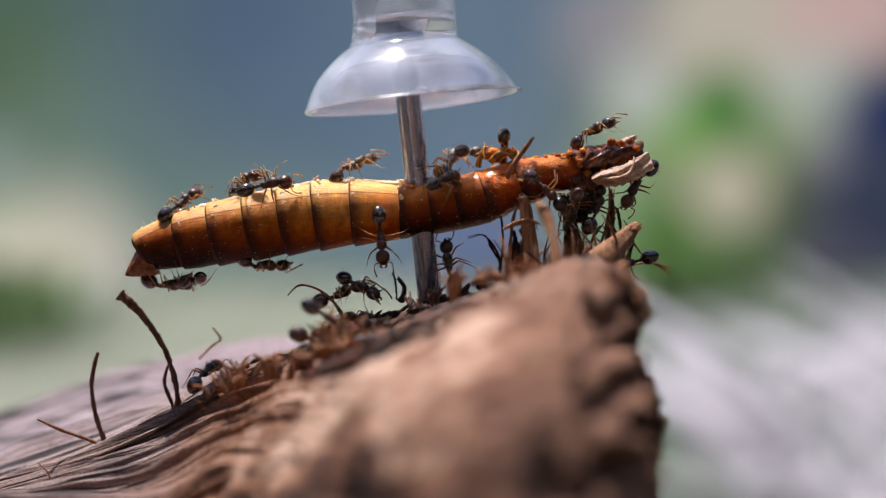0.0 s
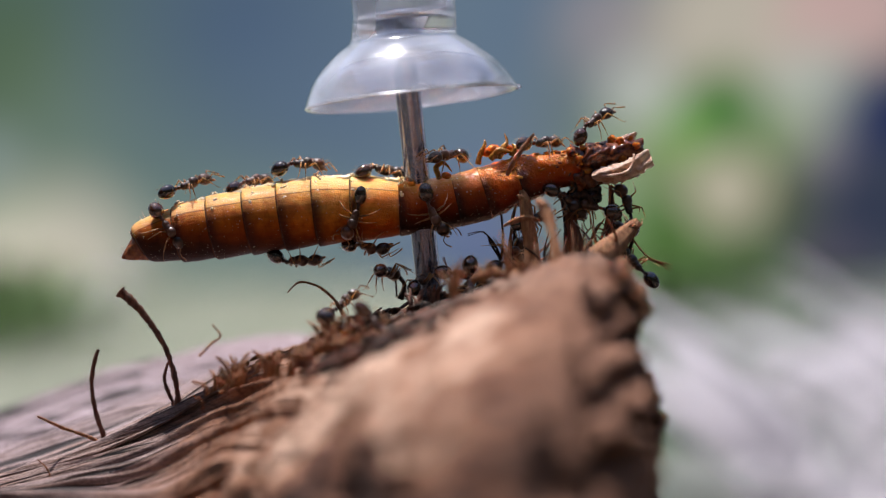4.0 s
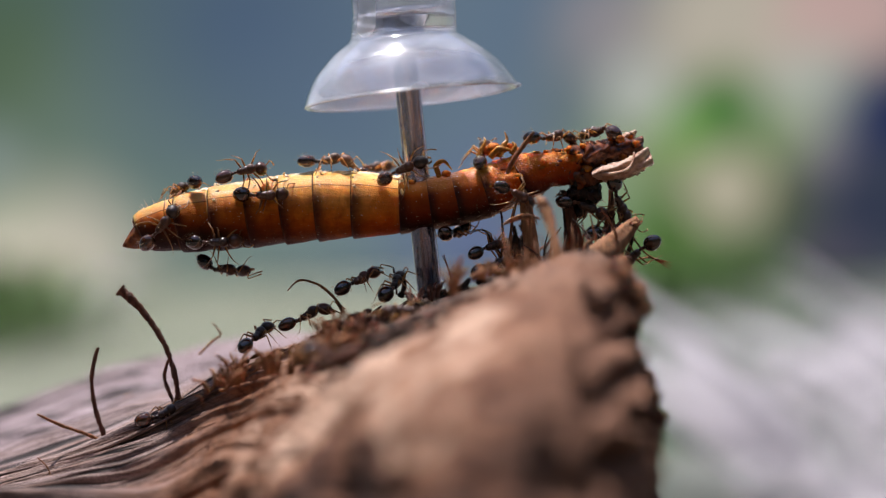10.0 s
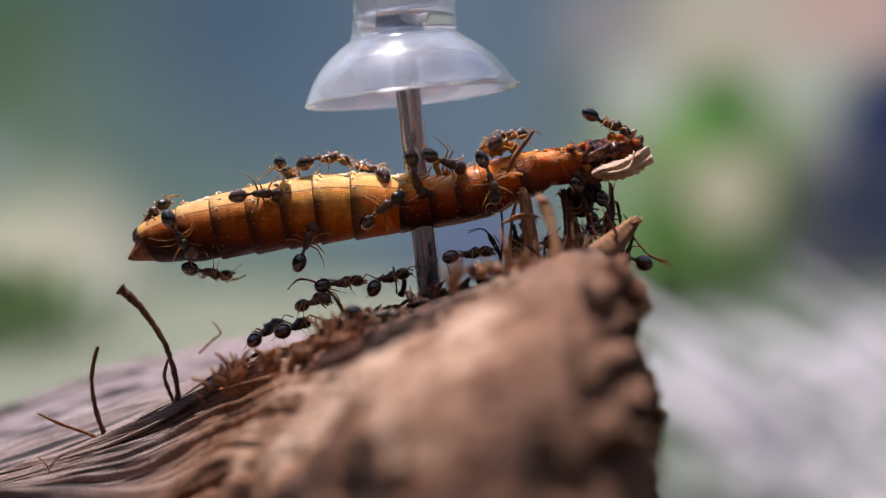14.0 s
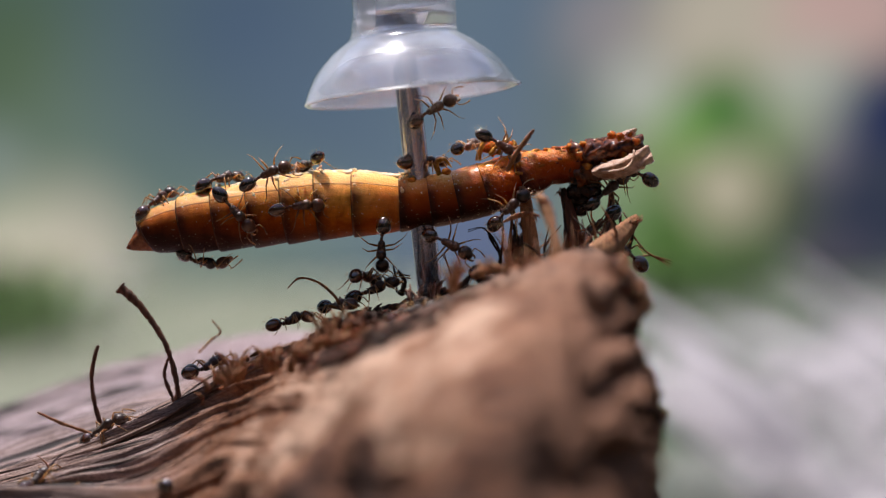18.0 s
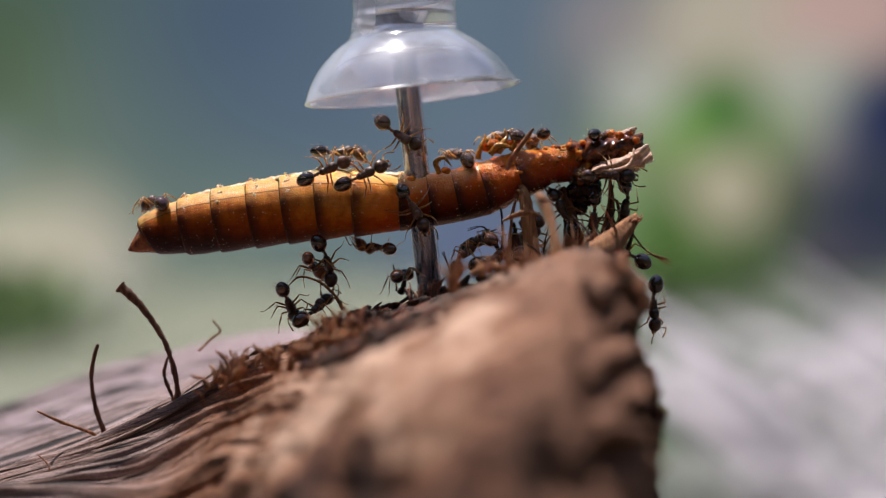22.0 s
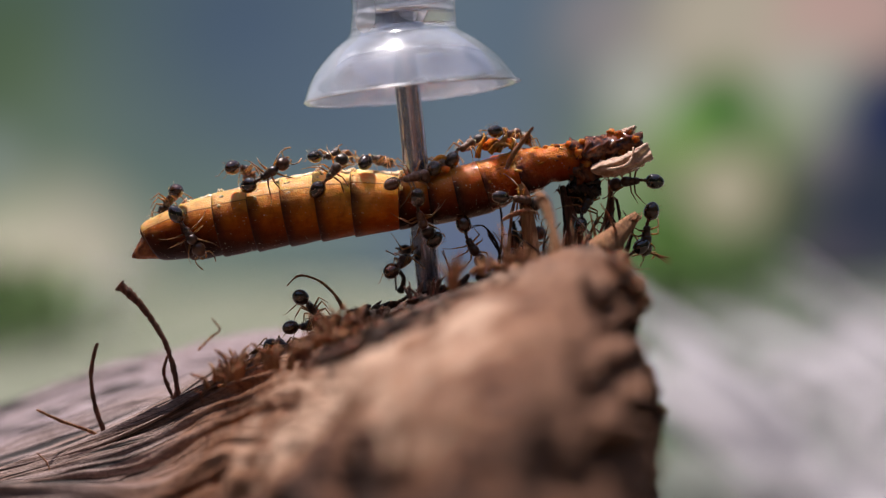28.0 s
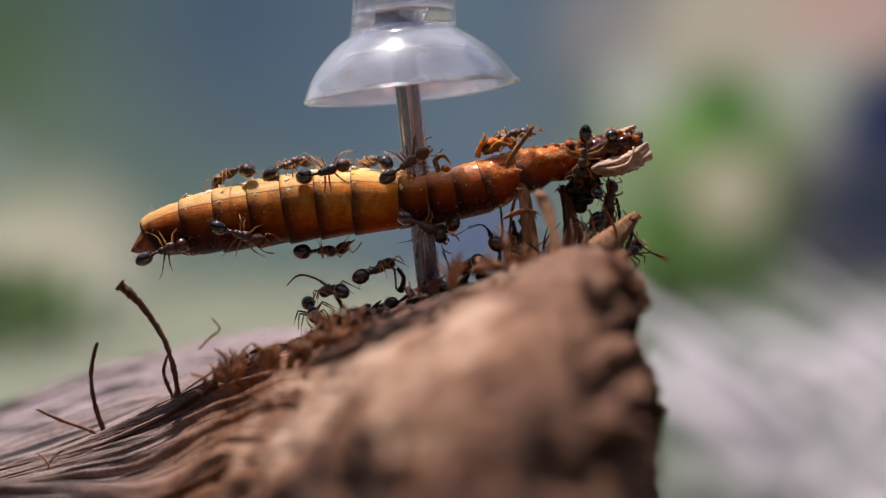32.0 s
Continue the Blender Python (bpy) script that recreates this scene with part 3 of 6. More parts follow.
def build_log():
    base = in_view(780, 1640, 0)
    base.z = 0
    log = thing("log", base, "weathered brown wood chunk with pale split face and grey grain", "log")
    rows = log_surface()
    n, m = len(rows) - 1, len(rows[0]) - 1
    slope = Vector((math.cos(0.38), 0, math.sin(0.38)))
    pts = []
    for i in range(n + 1):
        row = []
        for j in range(m + 1):
            p = rows[i][j].copy()
            du = rows[min(i + 1, n)][j] - rows[max(i - 1, 0)][j]
            dv = rows[i][min(j + 1, m)] - rows[i][max(j - 1, 0)]
            nor = dv.cross(du).normalized()
            q = p / MM
            s = q.dot(slope)
            line = Vector((s * 0.05, j / m * 34.0, 0.0))
            groove = noise.fractal(line * 1.5 + Vector((9, 0, 0)), 0.9, 2.0, 3) - 0.6 * max(0.0, noise.noise(line * 0.9 + Vector((0, 3, 5))))
            lump = noise.fractal(Vector((s * 0.07, q.y * 0.3, (q.z - 0.42 * q.x) * 0.3)), 1.0, 2.0, 3)
            right = min(max((p.x / MM - 4.5) / 4.5, 0), 1)
            pit = min(max(noise.fractal(q * 0.55 + Vector((4, 7, 1)), 1.0, 2.0, 4), -0.8), 0.35)
            left = min(max((-5.0 - p.x / MM) / 4.0, 0), 1)
            h = groove * (0.10 + 0.36 * left) + lump * 0.35 + right * (pit * 1.0 - 0.1)
            reach = along(END, 441 - (p.z - LEVEL) / UNIT / (1 + p.y / SIGHT)) - 1132
            bluff = min(max((-p.y / MM - 8) / 8, 0), 1)
            h += bluff * 0.6 * noise.fractal(Vector((q.x * .30 + 7, q.y * .30, q.z * .45)), 0.9, 2.0, 4)
            jag = right * right * noise.fractal(Vector((q.y * 0.3, q.z * 0.9, 2)), 0.9, 2.0, 4)
            pa, pb = 784 + p.x / UNIT / (1 + p.y / SIGHT), 441 - (p.z - LEVEL) / UNIT / (1 + p.y / SIGHT)
            if right > 0 and p.y < 0:
                h -= sum(0.85 * deep * math.exp(-((pa - a) ** 2 + (pb - b) ** 2) / (r * r)) for a, b, r, deep in PITS)
            reach -= 45 * min(max((p.y / MM + 9) / 6, 0), 1)
            row.append(p + nor * (h * MM) + Vector((right * reach * UNIT * 0.9 + jag * 0.65 * MM, 0, 0)) - base)
        pts.append(row)
    for p in (q for row in pts for q in row):
        p.z = max(p.z, -0.001)
    # split: grey grain face (left and back) and pale broken face
    bm_a, bm_b = bmesh.new(), bmesh.new()
    for bm, keep in ((bm_a, False), (bm_b, True)):
        verts, layer = {}, bm.verts.layers.float.new("layer")

        def v(i, j):
            if (i, j) not in verts:
                verts[i, j] = bm.verts.new(pts[i][j])
                verts[i, j][layer] = j / m
            return verts[i, j]
        for i in range(n):
            for j in range(m):
                p = rows[i][j]
                pale = j > m * 0.44 and p.x / MM + 1.6 * noise.noise(p / MM * 0.3) + 0.55 * p.y / MM * -1 > -6.5
                if pale == keep:
                    bm.faces.new((v(i, j), v(i, j + 1), v(i + 1, j + 1), v(i + 1, j)))
        if keep:
            ring = [v(n, j) for j in range(m + 1)]
            bm.faces.new(ring[::-1])
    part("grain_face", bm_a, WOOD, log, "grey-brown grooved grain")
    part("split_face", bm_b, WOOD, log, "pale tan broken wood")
    return log, pts, base


build_ground()
build_backdrop()
build_added_hedge()
log, log_pts, log_base = build_log()


# ---- push pin ----
def build_pin():
    """Clear push pin; its own axis is z, the origin at the needle's foot in the wood."""
    foot = in_view(766, 560, 0)
    pin = thing("push_pin", foot, "clear plastic push pin with steel needle stuck through a larva", "push pin")
    u = UNIT
    bm = bmesh.new()
    revolve(bm, [(0.0, -30 * u), (14 * u, -10 * u), (22.5 * u, 20 * u), (22.5 * u, 470 * u), (26 * u, 474 * u), (27 * u, 530 * u), (24 * u, 536 * u), (0, 537 * u)], 32)
    part("needle", bm, STEEL, pin, "worn shiny steel needle")
    bm = bmesh.new()
    revolve(bm, [(27.2 * u, 529 * u), (60 * u, 526 * u), (66 * u, 529 * u), (66 * u, 533 * u), (60 * u, 537 * u), (27.2 * u, 536 * u)], 40, True)
    part("collar", bm, CLEAR, pin, "clear ring round the needle's top")
    # skirt: outer dome, rim, hollow inside with a post round the needle
    bm = bmesh.new()
    outer = [(93, 720), (91, 620), (91, 545), (94, 506), (98, 494), (112, 486), (124, 477), (136, 466), (149, 453), (163, 437), (173, 420), (181, 404),
             (187, 390), (190, 383)]
    inner = [(186, 380), (180, 387), (173, 402), (164, 419), (153, 435), (139, 449), (123, 460), (104, 467), (70, 472), (44, 474), (30, 474),
             (23, 476), (23, 500), (27.4, 520), (27.4, 528), (72, 529), (77, 545), (77, 640), (82, 720)]
    revolve(bm, [(r * u, z * u) for r, z in (outer + inner)[::-1]], 72, True)
    for v in bm.verts:   # grip and skirt shifted, skirt shortened, to fit the camera's view
        low = max(480 * u - v.co.z, 0)
        v.co.x += 9 * u * min(max((v.co.z / u - 490) / 40, 0), 1) + 0.05 * low
        v.co.z += 0.08 * low
    bm.faces.ensure_lookup_table()
    handle = part("handle", bm, CLEAR, pin, "clear dome-skirted plastic handle")
    handle.visible_shadow = False
    bm = bmesh.new()
    egg(bm, (194 * u, 0, 392 * u), (7 * u, 6 * u, 5 * u), None, 6, 8)
    part("mould_nub", bm, CLEAR, handle, "small moulding nub on the rim")
    pin.rotation_euler = (radians(0.2), radians(-6.3), 0)
    return pin


# ---- larva ----
# along the body: place, height of the axis, half-thickness (units of the camera's view)
SPINE = [(224, 454, 3), (240, 436, 19), (262, 422, 36), (300, 411, 45), (350, 402, 53), (420, 390, 57), (490, 379, 59), (560, 369, 60), (630, 364, 57),
         (690, 364, 52), (740, 362, 46), (800, 353, 46), (860, 337, 47), (920, 314, 42), (970, 298, 33), (1020, 290, 32), (1060, 283, 31)]
CUTS = [262, 326, 386, 448, 507, 566, 630, 712, 765, 812, 862, 922, 1024]


def spine(x):
    for (x0, y0, r0), (x1, y1, r1) in zip(SPINE, SPINE[1:]):
        if x <= x1:
            f = (x - x0) / (x1 - x0)
            return y0 + (y1 - y0) * f, r0 + (r1 - r0) * f
    return SPINE[-1][1:]


def body_ring(x, swell, base, sides=36):
    y, r = spine(x)
    ya, _ = spine(x - 25)
    yb, _ = spine(x + 25)
    lean = math.atan2(-(yb - ya), 50)
    c = in_view(x, y, 0) - base
    r *= UNIT * swell
    side = Vector((-math.sin(lean), 0, math.cos(lean)))
    ring = []
    for s in range(sides):
        a = 2 * math.pi * s / sides
        torn = min(max((x - 820) / 100, 0), 1)
        w = 1 + 0.012 * noise.noise(Vector((x * 0.02, math.cos(a) * 2, math.sin(a) * 2)))
        w += torn * 0.13 * noise.fractal(Vector((x * 0.035, math.cos(a) * 1.7, math.sin(a) * 1.7 + 4)), 0.8, 2.0, 4)
        ring.append(c + side * (r * w * math.sin(a)) + Vector((0, r * 1.02 * w * math.cos(a), 0)))
    return ring


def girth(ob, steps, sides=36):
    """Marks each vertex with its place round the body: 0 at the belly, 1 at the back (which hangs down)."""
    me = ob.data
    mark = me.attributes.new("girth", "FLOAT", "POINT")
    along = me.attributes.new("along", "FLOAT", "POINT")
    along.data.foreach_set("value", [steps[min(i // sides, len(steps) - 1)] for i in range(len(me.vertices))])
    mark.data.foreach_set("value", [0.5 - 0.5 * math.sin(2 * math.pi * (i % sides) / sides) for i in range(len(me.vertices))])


def build_larva():
    base = in_view(745, 362, 0)
    larva = thing("larva", base, "glossy amber-brown mealworm larva pinned through the middle", "larva")
    bm = bmesh.new()
    rings = []
    for x, y, r in ((223, 449, 1), (225, 448, 3), (231, 445, 8), (241, 439, 15), (252, 432, 22), (262, 427, 28), (274, 421, 31)):
        c = in_view(x, y, 0) - base
        rings.append([c + Vector((-.35 * math.sin(w), math.cos(w), math.sin(w))) * (r * UNIT * (1 + .05 * math.sin(w * 5))) for w in (2 * math.pi * q / 28 for q in range(28))])
    loft(bm, rings)
    tail = part("tail_cone", bm, TAILSKIN, larva, "dark pointed tail tip")
    for x0, x1 in zip(CUTS, CUTS[1:]):
        bm = bmesh.new()
        w = x1 - x0
        # each plate overlaps the next towards the tail with a raised lip
        lip = 1.0 if x0 < 700 else 0.35
        shape = [(.08, .045), (.2, .03), (.4, .02), (.6, 0), (.8, -.015), (.93, -.035), (1.0, -.06)]
        if x0 >= 800:
            shape = [(k / 20, .04 * math.sin(math.pi * k / 20)) for k in range(1, 21)]
        loft(bm, [body_ring(x0 - 2, .95, base), body_ring(x0 - 5, 1 + .03 * lip, base), body_ring(x0 - 3, 1 + .05 * lip, base)] +
             [body_ring(x0 + w * f, 1 + k * lip, base) for f, k in shape])
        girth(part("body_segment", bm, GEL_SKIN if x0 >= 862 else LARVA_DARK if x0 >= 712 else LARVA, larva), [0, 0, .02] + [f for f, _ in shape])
        if x0 >= 700:
            continue
        bm = bmesh.new()
        loft(bm, [body_ring(x0 - 8, .92, base), body_ring(x0 - 7, .972, base), body_ring(x0 - 3, .978, base), body_ring(x0 - 2, .92, base)])
        part("segment_seam", bm, SEAM, larva, "dark joint between body plates")
    # torn head end
    rng = random.Random(8)
    for k, (a0, a1, b0, b1, r0, r1, deep) in enumerate(((1008, 1118, 291, 262, 33, 15, 0), (1030, 1138, 280, 254, 22, 12, -.5), (1016, 1080, 312, 300, 24, 14, -.3),
                                                       (1040, 1122, 268, 246, 18, 10, .3))):
        bm = bmesh.new()
        rings = []
        for i in range(31):
            f = i / 30
            c = in_view(a0 + (a1 - a0) * f, b0 + (b1 - b0) * f, deep) - base
            r = (r0 + (r1 - r0) * f) * UNIT * (1 if 0 < i < 30 else .4)
            ring = []
            for q in range(26):
                w = 2 * math.pi * q / 26
                way = Vector((0.25 * math.sin(w * 3 + k), math.cos(w), math.sin(w)))
                lump = noise.fractal(Vector((f * 9, math.cos(w) * 1.6, math.sin(w) * 1.6 + k * 5)), 0.8, 2.1, 4)
                ring.append(c + way * (r * (1 + 0.42 * lump)))
            rings.append(ring)
        loft(bm, rings)
        part("torn_flesh", bm, FLESH, larva, "wet dark reddish torn flesh")
    for i in range(30):
        bm = bmesh.new()
        a = 1000 + rng.random() * 130
        egg(bm, in_view(a, 286 - (a - 1012) * 0.26 + rng.uniform(-1, 1) * 24, rng.uniform(-1.0, 0.4)) - base,
            [rng.uniform(4, 10) * UNIT for _ in range(3)], Euler((rng.random() * 3, rng.random() * 3, rng.random() * 3)).to_matrix(), 8, 10, 0, 0.22)
        part("flesh_lump", bm, GEL if i % 2 else FLESH, larva, "glistening amber scrap of flesh")
    def flap(label, upper, lower, deep, roll, seed):
        """A curled scrap of dry husk between two edges placed in the camera's view."""
        n, k = 30, 14
        up = smooth_path([Vector((*p, 0)) for p in upper], n)
        down = smooth_path([Vector((*p, 0)) for p in lower], n)
        front = []
        for i in range(n + 1):
            rows = ([], [])
            for q in range(k + 1):
                v = q / k
                c = up[i].lerp(down[i], v)
                ragged = 4.0 * noise.noise(Vector((i * .55, v * 2, seed))) * (1 if q in (0, k) else .3)
                d = deep - roll * math.sin(math.pi * v) + .45 * roll * math.cos(v * 7 + i * .12) + .10 * noise.noise(Vector((i * .2, v * 4, seed + 3)))
                for row, thick in zip(rows, (0, .05)):
                    row.append(in_view(c.x + ragged, c.y + ragged, d + thick) - base)
            front.append(rows[0] + rows[1][::-1])
        bm = bmesh.new()
        loft(bm, front)
        part("husk_flap", bm, HUSK, larva, label)
    flap("pale pinkish curled husk of the torn head", [(1046, 304), (1058, 294), (1080, 287), (1104, 281), (1126, 270), (1147, 258)],
         [(1048, 311), (1060, 317), (1084, 317), (1110, 311), (1136, 302), (1158, 288)], -1.1, .55, 3)
    flap("dark underside of the torn husk", [(1060, 312), (1090, 309), (1130, 300)], [(1070, 322), (1100, 318), (1134, 306)], -.7, .3, 12)
    flap("small pale husk tip", [(1090, 244), (1106, 234), (1126, 229)], [(1094, 254), (1112, 250), (1125, 240)], .1, .2, 17)
    bm = bmesh.new()
    tube(bm, [in_view(*p) for p in ((1064, 306, -1.75), (1090, 306, -1.8), (1112, 298, -1.8), (1120, 284, -1.7), (1122, 268, -1.5))], [.07, .1, .09, .07, .04], 18, 7, .1, base)
    part("husk_ridge", bm, HUSK, larva, "pale raised ridge of the husk")
    for a0, b0, r, d in ((1022, 340, 17, -.1), (1036, 356, 15, 0), (1050, 344, 13, -.3), (1028, 374, 11, .1), (1014, 358, 10, .2), (1048, 330, 14, -.2), (1024, 322, 15, -.2)):
        bm = bmesh.new()
        egg(bm, in_view(a0, b0, d) - base, [r * UNIT * k for k in (1.1, 1, 1.1)], None, 12, 14, 0, .16)
        part("clot", bm, CLOT, larva, "dark wet clot under the torn end")
    # legs of the larva, folded upwards
    for pts in ([(778, 312, -.4), (772, 292, -.5), (786, 284, -.5), (800, 300, -.4)], [(846, 286, -.3), (850, 268, -.4), (858, 252, -.4), (857, 242, -.3)],
                [(884, 276, -.5), (890, 258, -.6), (897, 246, -.5), (893, 232, -.4)], [(905, 272, -.6), (912, 258, -.6), (906, 250, -.5)],
                [(868, 278, -.6), (882, 262, -.7), (900, 264, -.7), (912, 270, -.6)]):
        bm = bmesh.new()
        tube(bm, [in_view(*p) for p in pts], [.13, .14, .09, .02], 12, 8, 0.12, base)
        part("larva_leg", bm, CLAW, larva, "hooked amber larva leg")
    for a0, b0, r in ((862, 266, 9), (874, 260, 10), (888, 262, 9), (901, 259, 8), (912, 266, 8), (880, 268, 10), (742, 318, 8), (728, 322, 6), (790, 306, 7)):
        bm = bmesh.new()
        egg(bm, in_view(a0, b0, -.5 + .3 * math.sin(a0)) - base, [r * UNIT * k for k in (1.2, 1, .9)], None, 10, 12, 0, .1)
        part("flesh_lump", bm, GEL, larva, "glistening amber scrap of flesh")
    bm = bmesh.new()
    tube(bm, [in_view(*p) for p in ((898, 304, -2.2), (910, 280, -2.9), (928, 254, -3.2), (945, 232, -3.4))], [.10, .13, .12, .05], 16, 7, .18, base)
    part("stuck_fibre", bm, FIBRE, larva, "pale wood fibre stuck to the larva")
    for i in range(46):
        a0 = rng.uniform(868, 1030)
        y, r = spine(a0)
        phi = rng.uniform(-.5, 1.5)
        bm = bmesh.new()
        c = in_view(a0, y - r * .98 * math.cos(phi), -r * .98 * UNIT / MM * math.sin(phi))
        egg(bm, c - base, [rng.uniform(3, 9) * UNIT, rng.uniform(2, 4) * UNIT, rng.uniform(2, 5) * UNIT], Euler((0, rng.uniform(-.5, .5), 0)).to_matrix(), 7, 9, 0, .18)
        part("flesh_lump", bm, GEL if i % 6 else FLESH, larva, "glistening amber scrap of flesh")
    # peeled scraps on the back
    for a, b in ((566, 303), (560, 309), (247, 398), (255, 392), (322, 353), (628, 308), (440, 326)):
        bm = bmesh.new()
        tube(bm, [in_view(a, b + 10, -.2), in_view(a - 3, b + 2, -.25), in_view(a + 2, b - 6, -.2)], [.05, .09, .02], 6, 5, .3, base)
        part("skin_scrap", bm, HUSK, larva, "peeling pale skin scrap")
    for cut in CUTS[:8]:
        y, r = spine(cut)
        for i in range(9):
            phi = rng.uniform(-.25, 1.15) if i else .05
            bm = bmesh.new()
            c = in_view(cut + rng.uniform(-6, 5), y - r * 1.05 * math.cos(phi), -r * 1.05 * UNIT / MM * math.sin(phi))
            egg(bm, c - base, [rng.uniform(1.5, 5) * UNIT, rng.uniform(1.5, 3) * UNIT, rng.uniform(2, 6) * UNIT], Euler((0, rng.uniform(-.7, .7), rng.random() * 3)).to_matrix(), 6, 8, 0, .3)
            part("skin_scrap", bm, PEEL_SHEEN, larva, "pale dry scrap of skin on a plate's edge")
    # added pale strips along the upper edge, standing in for its rim light
    for x0, x1 in zip(CUTS[1:8], CUTS[2:8]):
        bm = bmesh.new()
        rings = []
        for k in range(21):
            x = x0 + 3 + (x1 - x0 - 6) * k / 20
            y, r = spine(x)
            lift = .5 + 3 * max(0, noise.noise(Vector((x * .07, 2, 0)))) + 1.5 * rng.random()
            reach = .55 + .35 * noise.noise(Vector((x * .05, 7, 0)))
            top = y - r * 1.035
            rings.append([in_view(x, top + 7, -reach) - base, in_view(x, top - lift * .6, -.25) - base, in_view(x, top - lift, .1) - base, in_view(x, top + 2, .5) - base,
                          in_view(x, top + 5, .1) - base])
        loft(bm, rings)
        part("peeling_skin", bm, PEEL_SHEEN, larva, "added pale strip for the silvery rim sheen")
    # short hairs on the tail
    for i in range(14):
        bm = bmesh.new()
        a = random.uniform(228, 285)
        y, r = spine(a)
        p = in_view(a, y - r, random.uniform(-.3, .3))
        tube(bm, [p - Vector((0, 0, 2 * UNIT)), p + Vector((-random.uniform(4, 12) * UNIT, 0, random.uniform(8, 18) * UNIT))], [.012, .004], 3, 4, 0, base)
        part("hair", bm, HUSK, larva)
    return larva, tail


# ---- roots and fibres on the log ----
def stalk(name, label, category, strands, material, group=""):
    base = in_view(*strands[0][0][0])
    ob = thing(name, base, label, category, group)
    for pts, rad in strands:
        bm = bmesh.new()
        tube(bm, [in_view(*p) for p in pts], [r * 0.92 for r in rad], 70, 9, 0.26, base)
        part("strand", bm, material, ob)
    return ob


def build_roots():
    stalk("dead_root", "twisted dry brown root standing up from the log", "root",
          [([(296, 742, 0), (314, 712, -.1), (312, 676, -.2), (303, 640, -.1), (290, 606, 0), (268, 570, .1), (238, 534, 0), (212, 511, 0)], [.18, .16, .13, .13, .13, .15, .2, .27]),
           ([(312, 724, .1), (301, 696, .15), (291, 668, .1), (296, 642, .05), (302, 628, 0), (296, 616, 0)], [.12, .1, .09, .08, .07, .04])], ROOT)
    stalk("dead_root", "thin dry brown root curving up from the log", "root",
          [([(190, 785, 0), (178, 752, 0), (167, 714, 0), (162, 672, 0), (168, 632, 0), (174, 614, 0)], [.14, .12, .11, .11, .1, .08])], ROOT)
    stalk("dead_root", "thin pale root lying slanted over the log", "root",
          [([(196, 790, -.3), (160, 770, -.6), (110, 752, -1), (66, 732, -1.5)], [.1, .09, .08, .05])], FIBRE)
    stalk("dead_root", "fine hooked fibre at the edge of the log", "root",
          [([(94, 885, -2.5), (92, 852, -2.6), (84, 826, -2.6), (66, 808, -2.6)], [.05, .05, .04, .02])], FIBRE)
    stalk("dead_root", "fine arched pale fibre over the log", "root",
          [([(608, 552, -1.5), (590, 524, -1.5), (562, 502, -1.5), (530, 495, -1.5), (509, 513, -1.5)], [.12, .08, .06, .05, .03])], FIBRE)
    stalk("dead_root", "fine pale fibre standing on the log", "root",
          [([(352, 626, 3), (374, 604, 3), (390, 590, 3), (376, 570, 3)], [.06, .06, .05, .03])], FIBRE)


def fibre(name, pts, rad, material, label, category="fibre", rough=0.15, strands=1):
    base = in_view(*pts[0])
    ob = thing(name, base, label, category, "torn fibres on the log")
    for k in range(strands):
        bm = bmesh.new()
        fray = 0.0 if strands == 1 else rad[0] * 14
        bent = [(a + random.uniform(-1, 1) * fray * (1 + i * .5), b + (random.uniform(-4, 12) if i == len(pts) - 1 else 0), d + random.uniform(-.2, .2) * (strands > 1))
                for i, (a, b, d) in enumerate(pts)]
        tube(bm, [in_view(*p) for p in bent], [r * (1 if strands == 1 else .62) for r in rad], 18, 7, rough, base)
        part("strand", bm, material, ob)
    return ob


def spike(label, *pts, material=FIBRE, flat=0.6):
    """A grooved tapering splinter of torn wood; points carry place, height, depth and half-width."""
    base = in_view(*pts[0][:3])
    ob = thing("wood_splinter", base, label, "splinter", "torn fibres on the log")
    bm = bmesh.new()
    path = smooth_path([in_view(*p[:3]) - base for p in pts], 40)
    wide = smooth_path([Vector((p[3], 0, 0)) for p in pts], 40)
    seed = pts[0][0] * .37
    rings = []
    for k, c in enumerate(path):
        way = (path[min(k + 1, 40)] - path[max(k - 1, 0)]).normalized()
        side = way.cross(Vector((0, 1, 0))).normalized()
        r = max(wide[k].x, .6) * UNIT
        ring = []
        for q in range(26):
            w = 2 * math.pi * q / 26
            g = 1 + .34 * noise.noise(Vector((math.cos(w) * 4.2, math.sin(w) * 4.2, seed + k * .02))) + .05 * noise.noise(Vector((k * .25, q * .8, seed)))
            ring.append(c + (side * math.cos(w) + Vector((0, flat * math.sin(w), 0))) * (r * g))
        rings.append(ring)
    loft(bm, rings)
    part("blade", bm, material, ob)
    for i in range(4):
        a, b, d, w = pts[-2]
        e, f, g, _ = pts[-1]
        bm = bmesh.new()
        s = random.uniform(-1, 1) * w
        tube(bm, [in_view(a + s, b, d - .05), in_view((a + e) / 2 + s * 1.4, (b + f) / 2, d - .1), in_view(e + s * 1.5 + random.uniform(-8, 8), f + random.uniform(-4, 16), g)],
             [.05, .04, .01], 6, 5, .2, base)
        part("strand", bm, material, ob)


